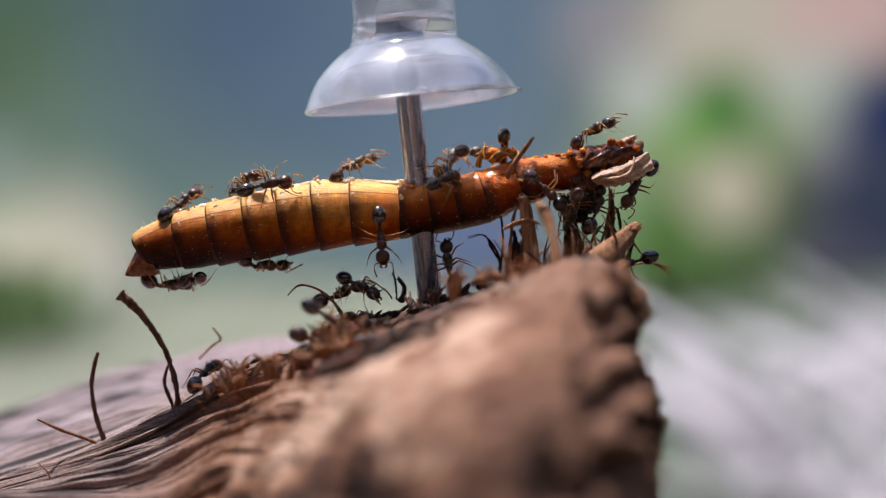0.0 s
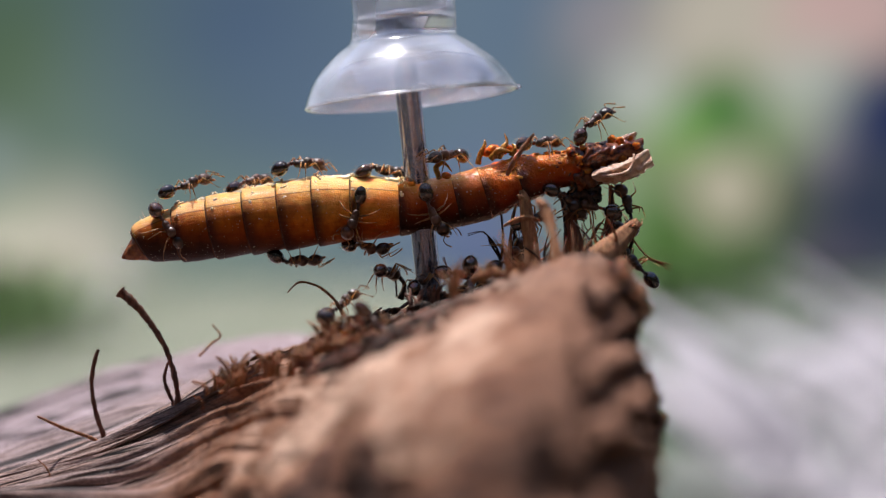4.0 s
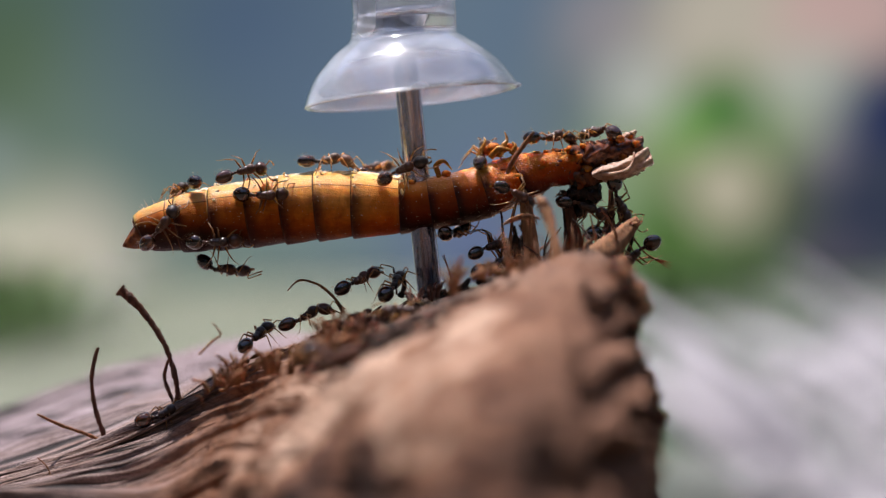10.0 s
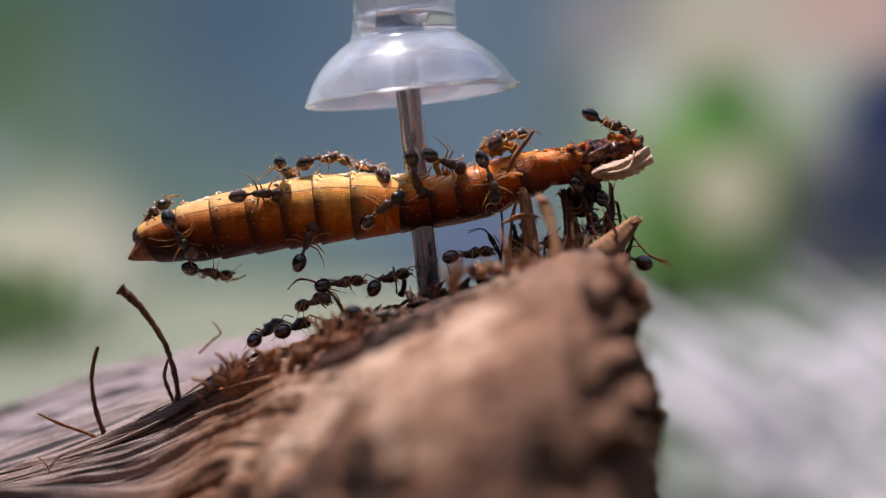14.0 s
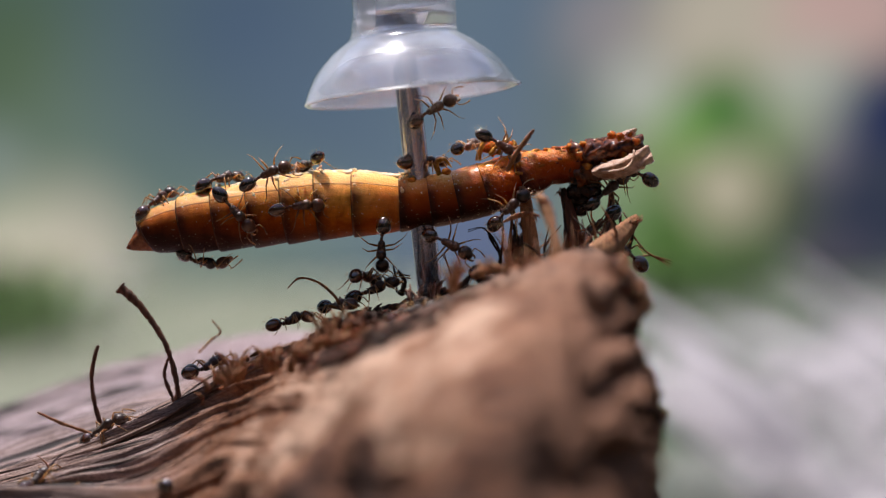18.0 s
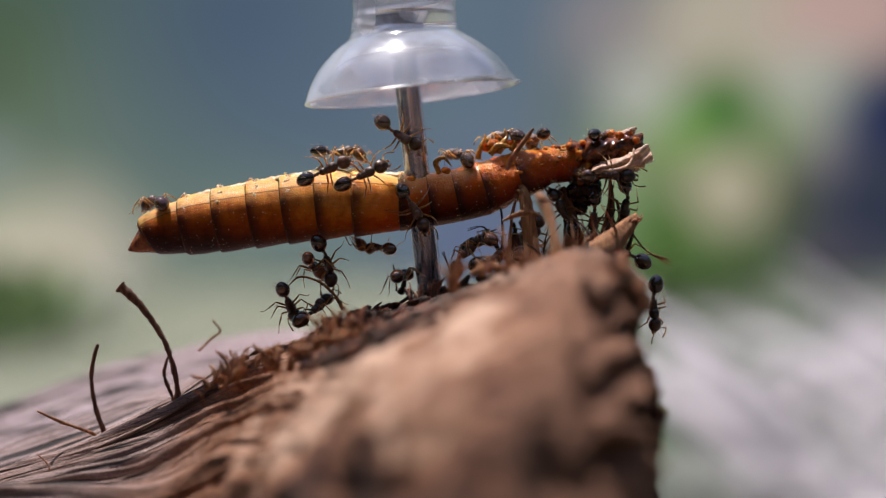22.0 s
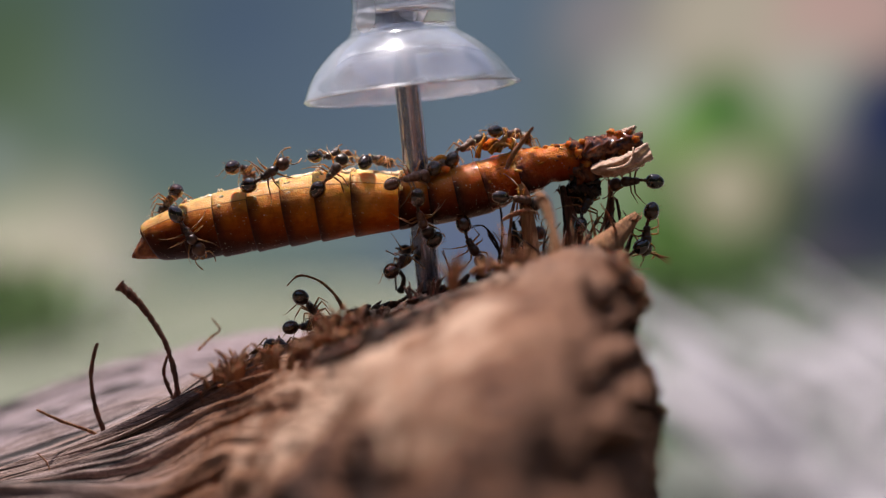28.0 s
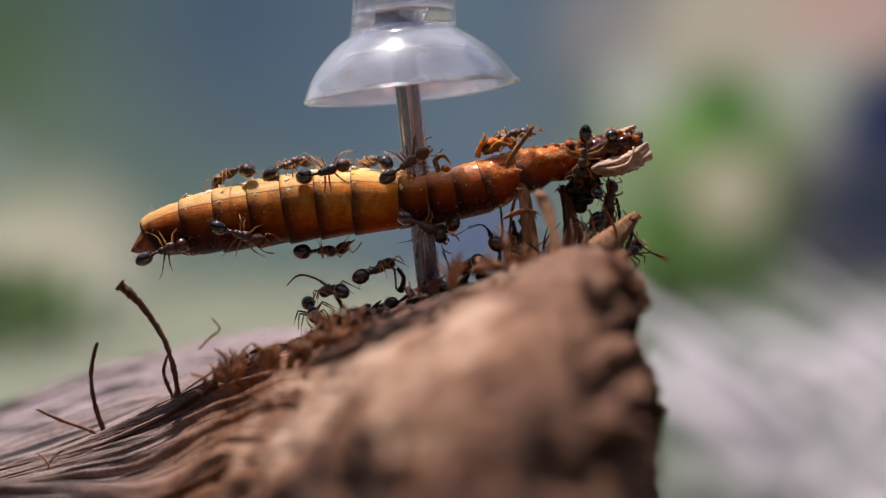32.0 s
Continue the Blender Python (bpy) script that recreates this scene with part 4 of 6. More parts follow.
def build_fibres():
    # upright torn fibres between larva and wood
    def up(rad, material, *pts):
        dark = material in (DARK_FIBRE, ROOT)
        fibre("wood_fibre", pts, [r * (1.0 if rad[0] > .8 else 0.66) for r in rad], material,
              "dark torn wood fibre under the larva" if dark else "pale torn wood fibre under the larva",
              "fibre", 0.28, 1 if rad[0] > .9 else 4 if rad[0] > .28 else 2)

    spike("broad torn wood splinter under the larva", (944, 500, -1.5, 14), (941, 440, -1.5, 12), (934, 390, -1.4, 11), (928, 350, -1.2, 9), (922, 332, -1, 4))
    spike("pale tapering wood splinter leaning under the larva", (992, 500, -10, 26), (987, 452, -10, 11), (980, 416, -9.6, 6), (972, 386, -9, 8), (962, 362, -8.6, 9), (950, 346, -8, 4))
    spike("brown upright wood splinter under the larva", (1022, 480, 0, 15), (1020, 430, 0, 13), (1010, 385, 0, 11), (1000, 350, 0, 8), (996, 335, 0, 4), material=ROOT)
    spike("broad pointed splinter sticking out of the log's end", (1040, 486, -4, 36), (1068, 452, -4.4, 27), (1094, 424, -3.8, 18), (1116, 400, -3.2, 12), (1130, 386, -2.8, 6))
    spike("pale torn splinter tip", (890, 396, -3.5, 1.5), (912, 386, -3.5, 4), (936, 381, -3.5, 4), (954, 385, -3.5, 1.5), flat=.3)
    spike("brown upright wood splinter under the larva", (1075, 450, .5, 9), (1078, 410, .5, 8), (1082, 365, .5, 6), (1080, 325, .5, 3), material=ROOT)
    up([.3, .22, .15], DARK_FIBRE, (1000, 450, 0), (1002, 390, 0), (994, 340, 0))
    up([.22, .2, .16, .08, .04], DARK_FIBRE, (880, 500, 0), (884, 460, 0), (874, 430, 0), (852, 406, 0), (824, 409, 0))
    up([.14, .12, .07], DARK_FIBRE, (884, 470, 0), (892, 420, 0), (886, 368, 0))
    up([.45, .42, .1], DARK_FIBRE, (905, 490, .5), (912, 440, .5), (910, 398, .5))
    up([.5, .4, .15], DARK_FIBRE, (925, 480, 1), (930, 430, 1), (926, 390, 1))
    up([.2, .16, .12, .08], FIBRE, (900, 480, -1), (902, 430, -1), (908, 380, -1), (918, 350, -1))
    up([.16, .12, .12, .08], FIBRE, (1060, 430, 0), (1072, 390, 0), (1080, 340, 0), (1078, 318, 0))
    up([.12, .14, .08], ROOT, (1098, 410, 0), (1097, 380, 0), (1091, 352, 0))
    up([.1, .08, .07, .04], DARK_FIBRE, (1040, 440, 0), (1050, 410, 0), (1066, 390, 0), (1082, 405, 0))
    up([.07, .06, .04], FIBRE, (1030, 420, -.5), (1050, 398, -.5), (1090, 406, -.5))
    up([.1, .1, .09, .03], FIBRE, (1120, 420, 0), (1140, 445, 0), (1162, 458, 0), (1188, 467, 0))
    up([.1, .08, .03], FIBRE, (1120, 460, 0), (1150, 455, 0), (1186, 466, 0))
    up([.1, .09, .05], DARK_FIBRE, (703, 520, .3), (700, 492, .3), (696, 466, .3))
    up([.3, .24, .08], DARK_FIBRE, (710, 525, 0), (714, 500, 0), (708, 484, 0))
    up([.12, .09, .05], FIBRE, (802, 500, -.6), (795, 475, -.6), (784, 452, -.6))
    up([.25, .5, .2], DARK_FIBRE, (1008, 345, -.4), (1030, 340, -.6), (1052, 350, -.5))
    rng = random.Random(4)
    for i in range(14):
        a, d = rng.uniform(890, 1050), rng.uniform(-12, -4)
        b = 478 - (a - 905) * .12
        h = rng.uniform(15, 80)
        fibre("wood_fibre", [(a, b + 10, d), (a + rng.uniform(-10, 10), b - h * .5, d), (a + rng.uniform(-24, 16), b - h, d + rng.uniform(-1, 1))],
              [rng.uniform(.06, .16), rng.uniform(.04, .09), .02], FIBRE, "frayed pale wood fibre at the split edge", "fibre", .25)
    for i in range(50):
        a = rng.uniform(870, 1110)
        d = rng.uniform(-5, 2)
        b = 500 - (a - 870) * 0.2
        h = rng.uniform(25, 90)
        fibre("wood_fibre", [(a, b, d), (a + rng.uniform(-12, 12), b - h * .5, d), (a + rng.uniform(-25, 25), b - h, d + rng.uniform(-.6, .6))],
              [rng.uniform(.05, .14), rng.uniform(.04, .09), .02], DARK_FIBRE if rng.random() < .62 else FIBRE, "short frayed wood fibre")


def build_debris():
    """Crumbs and frayed bits along the crest."""
    rng = random.Random(11)
    ob = new("wood_debris")

    def crest(a, d):
        f = (a - 395) / 485
        b = 655 - 145 * f - 8 * math.sin(f * 6) + (12 if d < -2 else 0)
        return b if a >= 480 else 655 - (a - 395) * (.45 if a > 395 else .8)
    # dark heap: dark crumbs, with the larva's shade put into their colour
    for name, mat, count, tall in (("dark_crumbs", DARK_FIBRE, 160, False), ("dark_heap", DARK_FIBRE, 460, None), ("brown_heap", ROOT, 170, None), ("pale_crumbs", FIBRE, 70, False), ("frayed_shreds", FIBRE, 40, True)):
        bm = bmesh.new()
        for i in range(count):
            a = 350 + 530 * rng.random() ** 0.75
            d = rng.uniform(-8.0 - 8 * (a - 395) / 485, 1.0)
            if tall is None:
                a, d = rng.uniform(535, 900), rng.uniform(-15, 0.0)
            if mat is DARK_FIBRE and a < 570:
                a += 200
            b = crest(a, d) + (rng.uniform(-2, 24) if a < 480 else 0)
            if tall is None:
                b = along(RIDGE, a) + along(DROP, a) * min(max(-d, 0) / -log_profile(a)[4][0], 1) + rng.uniform(-9, 4)
            if tall:
                h = rng.uniform(2, 16)
                lean = rng.uniform(-26, 26)
                w = rng.uniform(.04, .15)
                tube(bm, [in_view(a, b + 14, d), in_view(a + lean * .2, b - h * .35, d), in_view(a + lean, b - h, d + rng.uniform(-.5, .5)),
                          in_view(a + lean * 1.25 + rng.uniform(-5, 5), b - h * rng.uniform(1.15, 1.35), d + rng.uniform(-.4, .4))], [w, w * .8, w * .5, .012], 7, 5, .3)
            else:
                egg(bm, in_view(a, b + rng.uniform(-12 if -4 < d < 0.5 and a > 540 else -4, 14), d), [rng.uniform(6, 22) * UNIT, rng.uniform(2, 7) * UNIT, rng.uniform(2, 10) * UNIT],
                    Euler((rng.random() * 3, rng.uniform(-.8, 0), rng.uniform(-.6, .6))).to_matrix(), 6, 7, 0, .2)
        part(name, bm, mat, ob)
    tagged(ob, "dark crumbs and frayed wood shreds strewn along the log", "debris", kind="stuff")
    for name, mat, count in (("end_crumbs", DARK_FIBRE, 90), ("end_lumps", ROOT, 170), ("end_splinters", FIBRE, 240)):
        bm = bmesh.new()
        for i in range(count):
            b = rng.uniform(462, 900)
            d = rng.uniform(-16, -8)
            a = along(END, b) + rng.uniform(-34, 4) + 10 * noise.noise((b * .03, d * .2, 0))
            egg(bm, in_view(a, b, d), [rng.uniform(3, 13) * UNIT for _ in range(3)], Euler((rng.random() * 3, rng.random() * 3, rng.random() * 3)).to_matrix(), 5, 7, 0, .4)
        part(name, bm, mat, ob)
    # frayed brow of the front edge
    for name, mat, count in (("brow_shreds", FIBRE, 36),):
        bm = bmesh.new()
        for i in range(count):
            a = rng.uniform(830, 1075)
            d = rng.uniform(-13, -5)
            b = 486 - (a - 830) * .09 + rng.uniform(-18, 4)
            egg(bm, in_view(a, b, d), [rng.uniform(3, 11) * UNIT for _ in range(3)], Euler((rng.random() * 3, rng.random() * 3, rng.random() * 3)).to_matrix(), 5, 7, 0, .45)
        part(name, bm, mat, ob)


def build_tufts():
    """Frayed tufts of torn wood fibre along the crest."""
    rng = random.Random(31)
    for a0, b0, d0, high, wide, count, mat, tone in (
            (612, 596, -7.0, 60, 34, 60, FIBRE, "pale brown"), (640, 588, -7.5, 44, 26, 40, ROOT, "brown"), (590, 606, -8.0, 52, 24, 40, FIBRE, "pale brown"),
            (418, 662, -5.5, 52, 14, 30, FIBRE, "pale brown"), (404, 668, -6.0, 30, 18, 24, FIBRE, "pale brown"), (530, 632, -6.5, 40, 14, 24, ROOT, "brown"),
            (484, 648, -7.0, 42, 18, 26, FIBRE, "pale brown"), (733, 538, -3.0, 48, 9, 24, ROOT, "brown"), (768, 520, -3.2, 30, 10, 18, ROOT, "brown"),
            (804, 508, -10.0, 62, 8, 22, FIBRE, "pale brown"), (668, 566, -6.0, 22, 18, 20, DARK_FIBRE, "dark")):
        base = in_view(a0, b0, d0)
        ob = thing("fibre_tuft", base, "frayed " + tone + " tuft of torn wood fibre on the log", "fibre tuft", "tufts on the log")
        bm = bmesh.new()
        for i in range(count // 3 + 5):
            off = rng.gauss(0, .55)
            a, d = a0 + off * wide, d0 + rng.gauss(0, .5)
            h = high * rng.uniform(.35, 1.0) * (1 - .3 * min(abs(off), 1))
            lean = off * wide * .5 + rng.uniform(-.6, .6) * h
            w = rng.uniform(.035, .11)
            tube(bm, [in_view(a, b0 + 14, d), in_view(a + lean * .3, b0 - h * .4, d), in_view(a + lean * .8, b0 - h * .8, d + rng.uniform(-.3, .3)),
                      in_view(a + lean * 1.2 + rng.uniform(-4, 4), b0 - h, d + rng.uniform(-.6, .6))], [w, w, w * .75, w * .2], 9, 6, .3, base)
        part("tuft", bm, mat, ob)


pin = build_pin()
larva, larva_tail = build_larva()
build_roots()
build_fibres()
build_debris()
build_tufts()


# ---- garden behind the log ----
def leaf_mesh(name, length, width, curl, material, rng):
    """A pointed leaf with thickness and a folded midrib, along x."""
    bm = bmesh.new()
    n = 9
    top = []
    for i in range(n + 1):
        f = i / n
        w = width * 0.5 * math.sin(math.pi * min(f * 0.94 + 0.04, 1)) ** 0.8
        z = curl * length * math.sin(f * math.pi * 0.9)
        x = f * length
        top.append([(x, -w, z + w * .25), (x, 0, z), (x, w, z + w * .25)])
    rings = []
    for a, b, c in top:
        t = width * 0.02
        rings.append([a, b, c, (c[0], c[1], c[2] - t), (b[0], b[1], b[2] - t), (a[0], a[1], a[2] - t)])
    loft(bm, rings)
    return mesh_of(name, bm, material)


def build_garden():
    rng = random.Random(21)
    dry = [leaf_mesh("dry_leaf", rng.uniform(.03, .06), rng.uniform(.009, .018), rng.uniform(.02, .12), PALE, rng) for _ in range(5)]
    # pale litter on the ground to the right and left
    spots = [(a, max(b, 775 - (a - 1180) * 0.36)) for a, b in ((rng.uniform(1285, 1740), rng.uniform(540, 900)) for _ in range(190))] + [(rng.uniform(-60, 300), rng.uniform(525, 600)) for _ in range(14)]
    for a, b in spots:
        y = LEVEL * SIGHT / (max(b - 441, 60) * UNIT) - SIGHT
        x = (a - 784) * UNIT * (1 + y / SIGHT)
        ob = new("dry_leaf", dry[rng.randrange(5)])
        size = min(max((y + SIGHT) / 1.1, .16), 1) * rng.uniform(.7, 1.2)
        ob.matrix_world = pose(x, y, 0.002 + rng.random() * .004 * size, rng.uniform(-14, 14), rng.uniform(-10, 10), rng.uniform(40, 110)) @ Matrix.Scale(size, 4)
        tagged(ob, "pale bleached dry leaf lying on the ground", "leaf", "dry leaves on the ground")
    # long bleached blades leaning in the litter
    long_ = [leaf_mesh("long_leaf", rng.uniform(.025, .045), rng.uniform(.004, .008), rng.uniform(.02, .10), PALE, rng) for _ in range(4)]
    for a, b, n in ((1480, 730, 2), (1575, 700, 3), (1575, 790, 2), (1350, 790, 2), (1400, 850, 2), (1270, 860, 2), (1560, 640, 2)):
        for i in range(n):
            d = (LEVEL * SIGHT / ((b - 441) * UNIT) - SIGHT) * rng.uniform(.9, 1.1)
            k = UNIT * (1 + d / SIGHT)
            ob = new("dry_leaf", long_[rng.randrange(4)])
            low = LEVEL + (441 - b + rng.gauss(0, 22)) * k
            # the lower end rests in the litter, down to the right
            drop = min(max(low, 0.004), 0.02)
            tilt = rng.gauss(33, 7)
            ob.matrix_world = pose((a - 784 + rng.gauss(0, 26)) * k + drop / math.tan(radians(tilt)), d, 0.001, 0, 0, 180 + rng.uniform(-14, 14)) @ pose(0, 0, 0, rng.uniform(-55, -15), -tilt, 0)
            tagged(ob, "narrow bleached dry leaf leaning in the litter", "leaf", "dry leaves on the ground")
    blades = [leaf_mesh("blade", rng.uniform(.018, .035), rng.uniform(.003, .006), rng.uniform(.05, .22), GREEN, rng) for _ in range(6)]
    for a, y, count in ((40, .58, 60), (-40, .5, 40), (1215, .9, 50), (1330, 1.1, 40)):
        x = (a - 784) * UNIT * (1 + y / SIGHT)
        tuft = thing("grass_tuft", (x, y, 0), "low tuft of green grass in the litter", "grass", "grass tufts")
        for i in range(count):
            ob = part("blade", blades[rng.randrange(6)], None, tuft)
            ob.matrix_basis = pose(rng.gauss(0, .012), rng.gauss(0, .02), 0, 0, rng.uniform(-75, -20), rng.uniform(0, 360))


build_garden()


# ---- ants ----
def leg_mesh(front, left):
    """One leg in the ant's space, from the hip outwards: thigh, shin, foot."""
    s = 1 if left else -1
    reach = {0: 0.48, 1: 0.04, 2: -0.55}[front]
    bm = bmesh.new()
    tube(bm, [(0, 0, 0), (reach * .45 * MM, s * .42 * MM, .30 * MM)], [.042, .05, .034], 4, 6)
    tube(bm, [(reach * .45 * MM, s * .42 * MM, .30 * MM), (reach * .95 * MM, s * .72 * MM, -.12 * MM)], [.029, .034, .022], 4, 6)
    tube(bm, [(reach * .95 * MM, s * .72 * MM, -.12 * MM), (reach * 1.3 * MM, s * .84 * MM, -.36 * MM), (reach * 1.55 * MM, s * .9 * MM, -.39 * MM)], [.018, .014, .010], 5, 5)
    return mesh_of("leg", bm, LEG)


HIPS = {0: (.28, .12), 1: (.05, .14), 2: (-.14, .13)}


def turned(bm, pivot, *angles):
    """Turns what bm holds about a pivot, in millimetres and degrees."""
    at = Vector(pivot) * MM
    bm.transform(Matrix.Translation(at) @ pose(0, 0, 0, *angles) @ Matrix.Translation(-at))
    return bm


def build_ant(x, curl=0, nod=0, sway=0, girth_of=1.0):
    """A worker ant, 2.8 mm long: x ahead, z up, origin in the thorax; curl bends the abdomen, nod and sway the head."""
    waist, neck = ((-.60, 0, .04), 0, curl, sway * -.5), ((.48, 0, .08), 0, nod, sway)
    ant = thing("ant", x, "small dark brown ant with russet legs and glossy abdomen", "ant", "ants feeding on the larva")
    bm = bmesh.new()
    egg(bm, (.02 * MM, 0, .03 * MM), (.44 * MM, .21 * MM, .23 * MM), None, 9, 12, .25)
    egg(bm, (.22 * MM, 0, .09 * MM), (.27 * MM, .25 * MM, .27 * MM), None, 8, 12)
    egg(bm, (-.24 * MM, 0, .03 * MM), (.22 * MM, .18 * MM, .19 * MM), None, 7, 10)
    for s in (1, -1):
        tube(bm, [(-.34 * MM, s * .07 * MM, .12 * MM), (-.43 * MM, s * .09 * MM, .22 * MM)], [.035, .006], 3, 5)
    part("thorax", bm, THORAX, ant)
    bm = bmesh.new()
    egg(bm, (-.52 * MM, 0, .04 * MM), (.13 * MM, .08 * MM, .11 * MM), None, 6, 8)
    egg(bm, (-.70 * MM, 0, .05 * MM), (.11 * MM, .10 * MM, .11 * MM), None, 6, 8)
    part("waist", turned(bm, *waist), THORAX, ant)
    bm = bmesh.new()
    egg(bm, (-1.16 * MM, 0, .02 * MM), (.45 * MM, .34 * girth_of * MM, .33 * girth_of * MM), pose(0, 0, 0, 0, -8, 0).to_3x3(), 12, 16, .10)
    gaster = part("abdomen", turned(bm, *waist), GASTER, ant, "glossy round dark abdomen")
    bm = bmesh.new()
    rng = random.Random(2)
    for i in range(34):
        v = Vector((rng.uniform(-1, 1), rng.uniform(-1, 1), rng.uniform(-.4, 1))).normalized()
        p = Vector((-1.16 + v.x * .46, v.y * .37, .02 + v.z * .35)) * MM
        tube(bm, [p, p + (v + Vector((-.5, 0, 0))) * .12 * MM], [.006, .002], 2, 3)
    part("bristles", turned(bm, *waist), LEG, gaster)
    bm = bmesh.new()
    egg(bm, (.83 * MM, 0, .05 * MM), (.37 * MM, .33 * MM, .28 * MM), pose(0, 0, 0, 0, 16, 0).to_3x3(), 10, 14, -.12)
    head = part("head", turned(bm, *neck), HEADSHELL, ant)
    for s in (1, -1):
        bm = bmesh.new()
        egg(bm, (.92 * MM, s * .29 * MM, .12 * MM), (.055 * MM, .03 * MM, .055 * MM), None, 5, 8)
        part("eye", turned(bm, *neck), GASTER, head)
        bm = bmesh.new()
        tube(bm, [(1.08 * MM, s * .13 * MM, -.04 * MM), (1.25 * MM, s * .12 * MM, -.10 * MM), (1.31 * MM, s * .03 * MM, -.12 * MM)], [.06, .055, .02], 5, 6)
        part("jaw", turned(bm, *neck), LEG, head)
        bm = bmesh.new()
        tube(bm, [(1.02 * MM, s * .12 * MM, .08 * MM), (1.10 * MM, s * .40 * MM, .32 * MM)], [.025, .03], 4, 5)
        tube(bm, [(1.10 * MM, s * .40 * MM, .32 * MM), (1.38 * MM, s * .44 * MM, .16 * MM), (1.68 * MM, s * .36 * MM, -.02 * MM)], [.022, .03, .04], 6, 5)
        part("antenna", turned(bm, *neck), LEG, head)
    bm = bmesh.new()
    for i in range(40):
        v = Vector((rng.uniform(-1, 1), rng.uniform(-1, 1), rng.uniform(0, 1))).normalized()
        c, h = ((.83, 0, .05), (.36, .32, .27)) if i % 2 else ((.05, 0, .05), (.42, .19, .21))
        p = Vector([c[k] + v[k] * h[k] for k in range(3)]) * MM
        tube(bm, [p, p + (v + Vector((.3, 0, 0))) * .11 * MM], [.006, .002], 2, 3)
    part("bristles", bm, LEG, head)
    for k, (hx, hy) in HIPS.items():
        for left in (True, False):
            leg = part("leg", leg_mesh(k, left), LEG, ant)
            leg.location = (hx * MM, hy * MM * (1 if left else -1), -.06 * MM)
    return ant


def wood_depth(a, b):
    """How deep the log's front lies at a place of the camera's view, in millimetres."""
    front = log_profile(a)[3:]
    for (d0, b0), (d1, b1) in zip(front, front[1:]):
        if b <= b1:
            return d0 + (d1 - d0) * max((b - b0) / max(b1 - b0, 1), 0)
    return front[-1][0]


def ant_pose(zone, ga, gb, ha, hb):
    """From abdomen and head in the camera's view; the zone tells what the ant walks on."""
    deep = {"T": 0.0, "F": -1.75, "B": -0.1, "L": -1.0, "P": -0.9, "R": -0.6, "H": 9.0, "K": 2.0, "G": -7.0, "N": 1.75}[zone]
    up = {"T": (0, -.25, 1), "F": (0, -1, .1), "B": (0, -.2, -1), "L": (-.35, -.15, 1), "P": (-.2, -1, 0), "R": (.5, -.8, .2), "H": (0, .3, 1),
          "K": (0, .2, 1), "G": (-.3, -.5, 1), "N": (0, 1, .15)}[zone]
    if zone in "LG" and ga < 450:
        up = (-.3, -.6, 1)
        g, h = in_view(ga, gb, wood_depth(ga, gb) - 1.0), in_view(ha, hb, wood_depth(ha, hb) - 1.0)
    else:
        if zone == "G":
            deep = min(deep, wood_depth(ga, gb) - 1.0, wood_depth(ha, hb) - 1.0)
        g, h = in_view(ga, gb, deep), in_view(ha, hb, deep)
    span = (h - g).length
    full = 2.0 * MM
    if span < full:
        lean = math.sqrt(full * full - span * span) * .8
        if zone in "TBLHK":
            h.y -= lean * .5 if (ga + gb + ha) % 2 else -lean * .5
            g.y += lean * .5 if (ga + gb + ha) % 2 else -lean * .5
        else:
            h += Vector(up).normalized() * -lean * .3
    ahead = (h - g).normalized()
    up = Vector(up)
    side = up.cross(ahead)
    if side.length < 0.15:
        side = Vector((0, -1, 0)).cross(ahead)
    side.normalize()
    up = ahead.cross(side)
    m = Matrix((ahead, side, up)).transposed().to_4x4()
    m.translation = g.lerp(h, .58)
    return m


def trail(*keys):
    """Rows for walk(), eased between the keyed poses and with fewer than 90 degrees of turn from row to row."""
    poses = [(t, ant_pose(*rest)) for t, *rest in keys]
    rows = []
    for (t0, m0), (t1, m1) in zip(poses, poses[1:]):
        n = max(2, round((t1 - t0) / 0.25))
        q0, q1 = m0.to_quaternion(), m1.to_quaternion()
        q1.make_compatible(q0)
        for i in range(n):
            f = i / n
            f = f * f * (3 - 2 * f)
            m = q0.slerp(q1, f).to_matrix().to_4x4()
            m.translation = m0.translation.lerp(m1.translation, f)
            rows.append((t0 + (t1 - t0) * i / n, m))
    rows.append(poses[-1])
    return rows


def gait(ant, seed):
    """Legs step in two threes."""
    rng = random.Random(seed)
    legs = [o for o in ant.children if o.name.startswith("leg")]
    for i, leg in enumerate(legs):
        hip = leg.location.copy()
        three = 1 if i in (0, 3, 4) else -1
        lift = rng.uniform(-10, 10)
        rows = []
        for k in range(65):
            sw = three * (1 if k % 2 else -1) * 13 + rng.uniform(-9, 9) + lift
            rows.append((k * 0.5, Matrix.Translation(hip) @ pose(0, 0, 0, rng.uniform(-12, 12), rng.uniform(-6, 6), sw)))
        walk(leg, rows)


first_ants = [build_ant((0, 0, 0.05), *shape) for shape in ((0, 0, 0), (-22, 18, 12, 1.06), (14, 28, -18, .92), (-34, -8, -8, 1.0), (6, 12, 24, 1.1))]


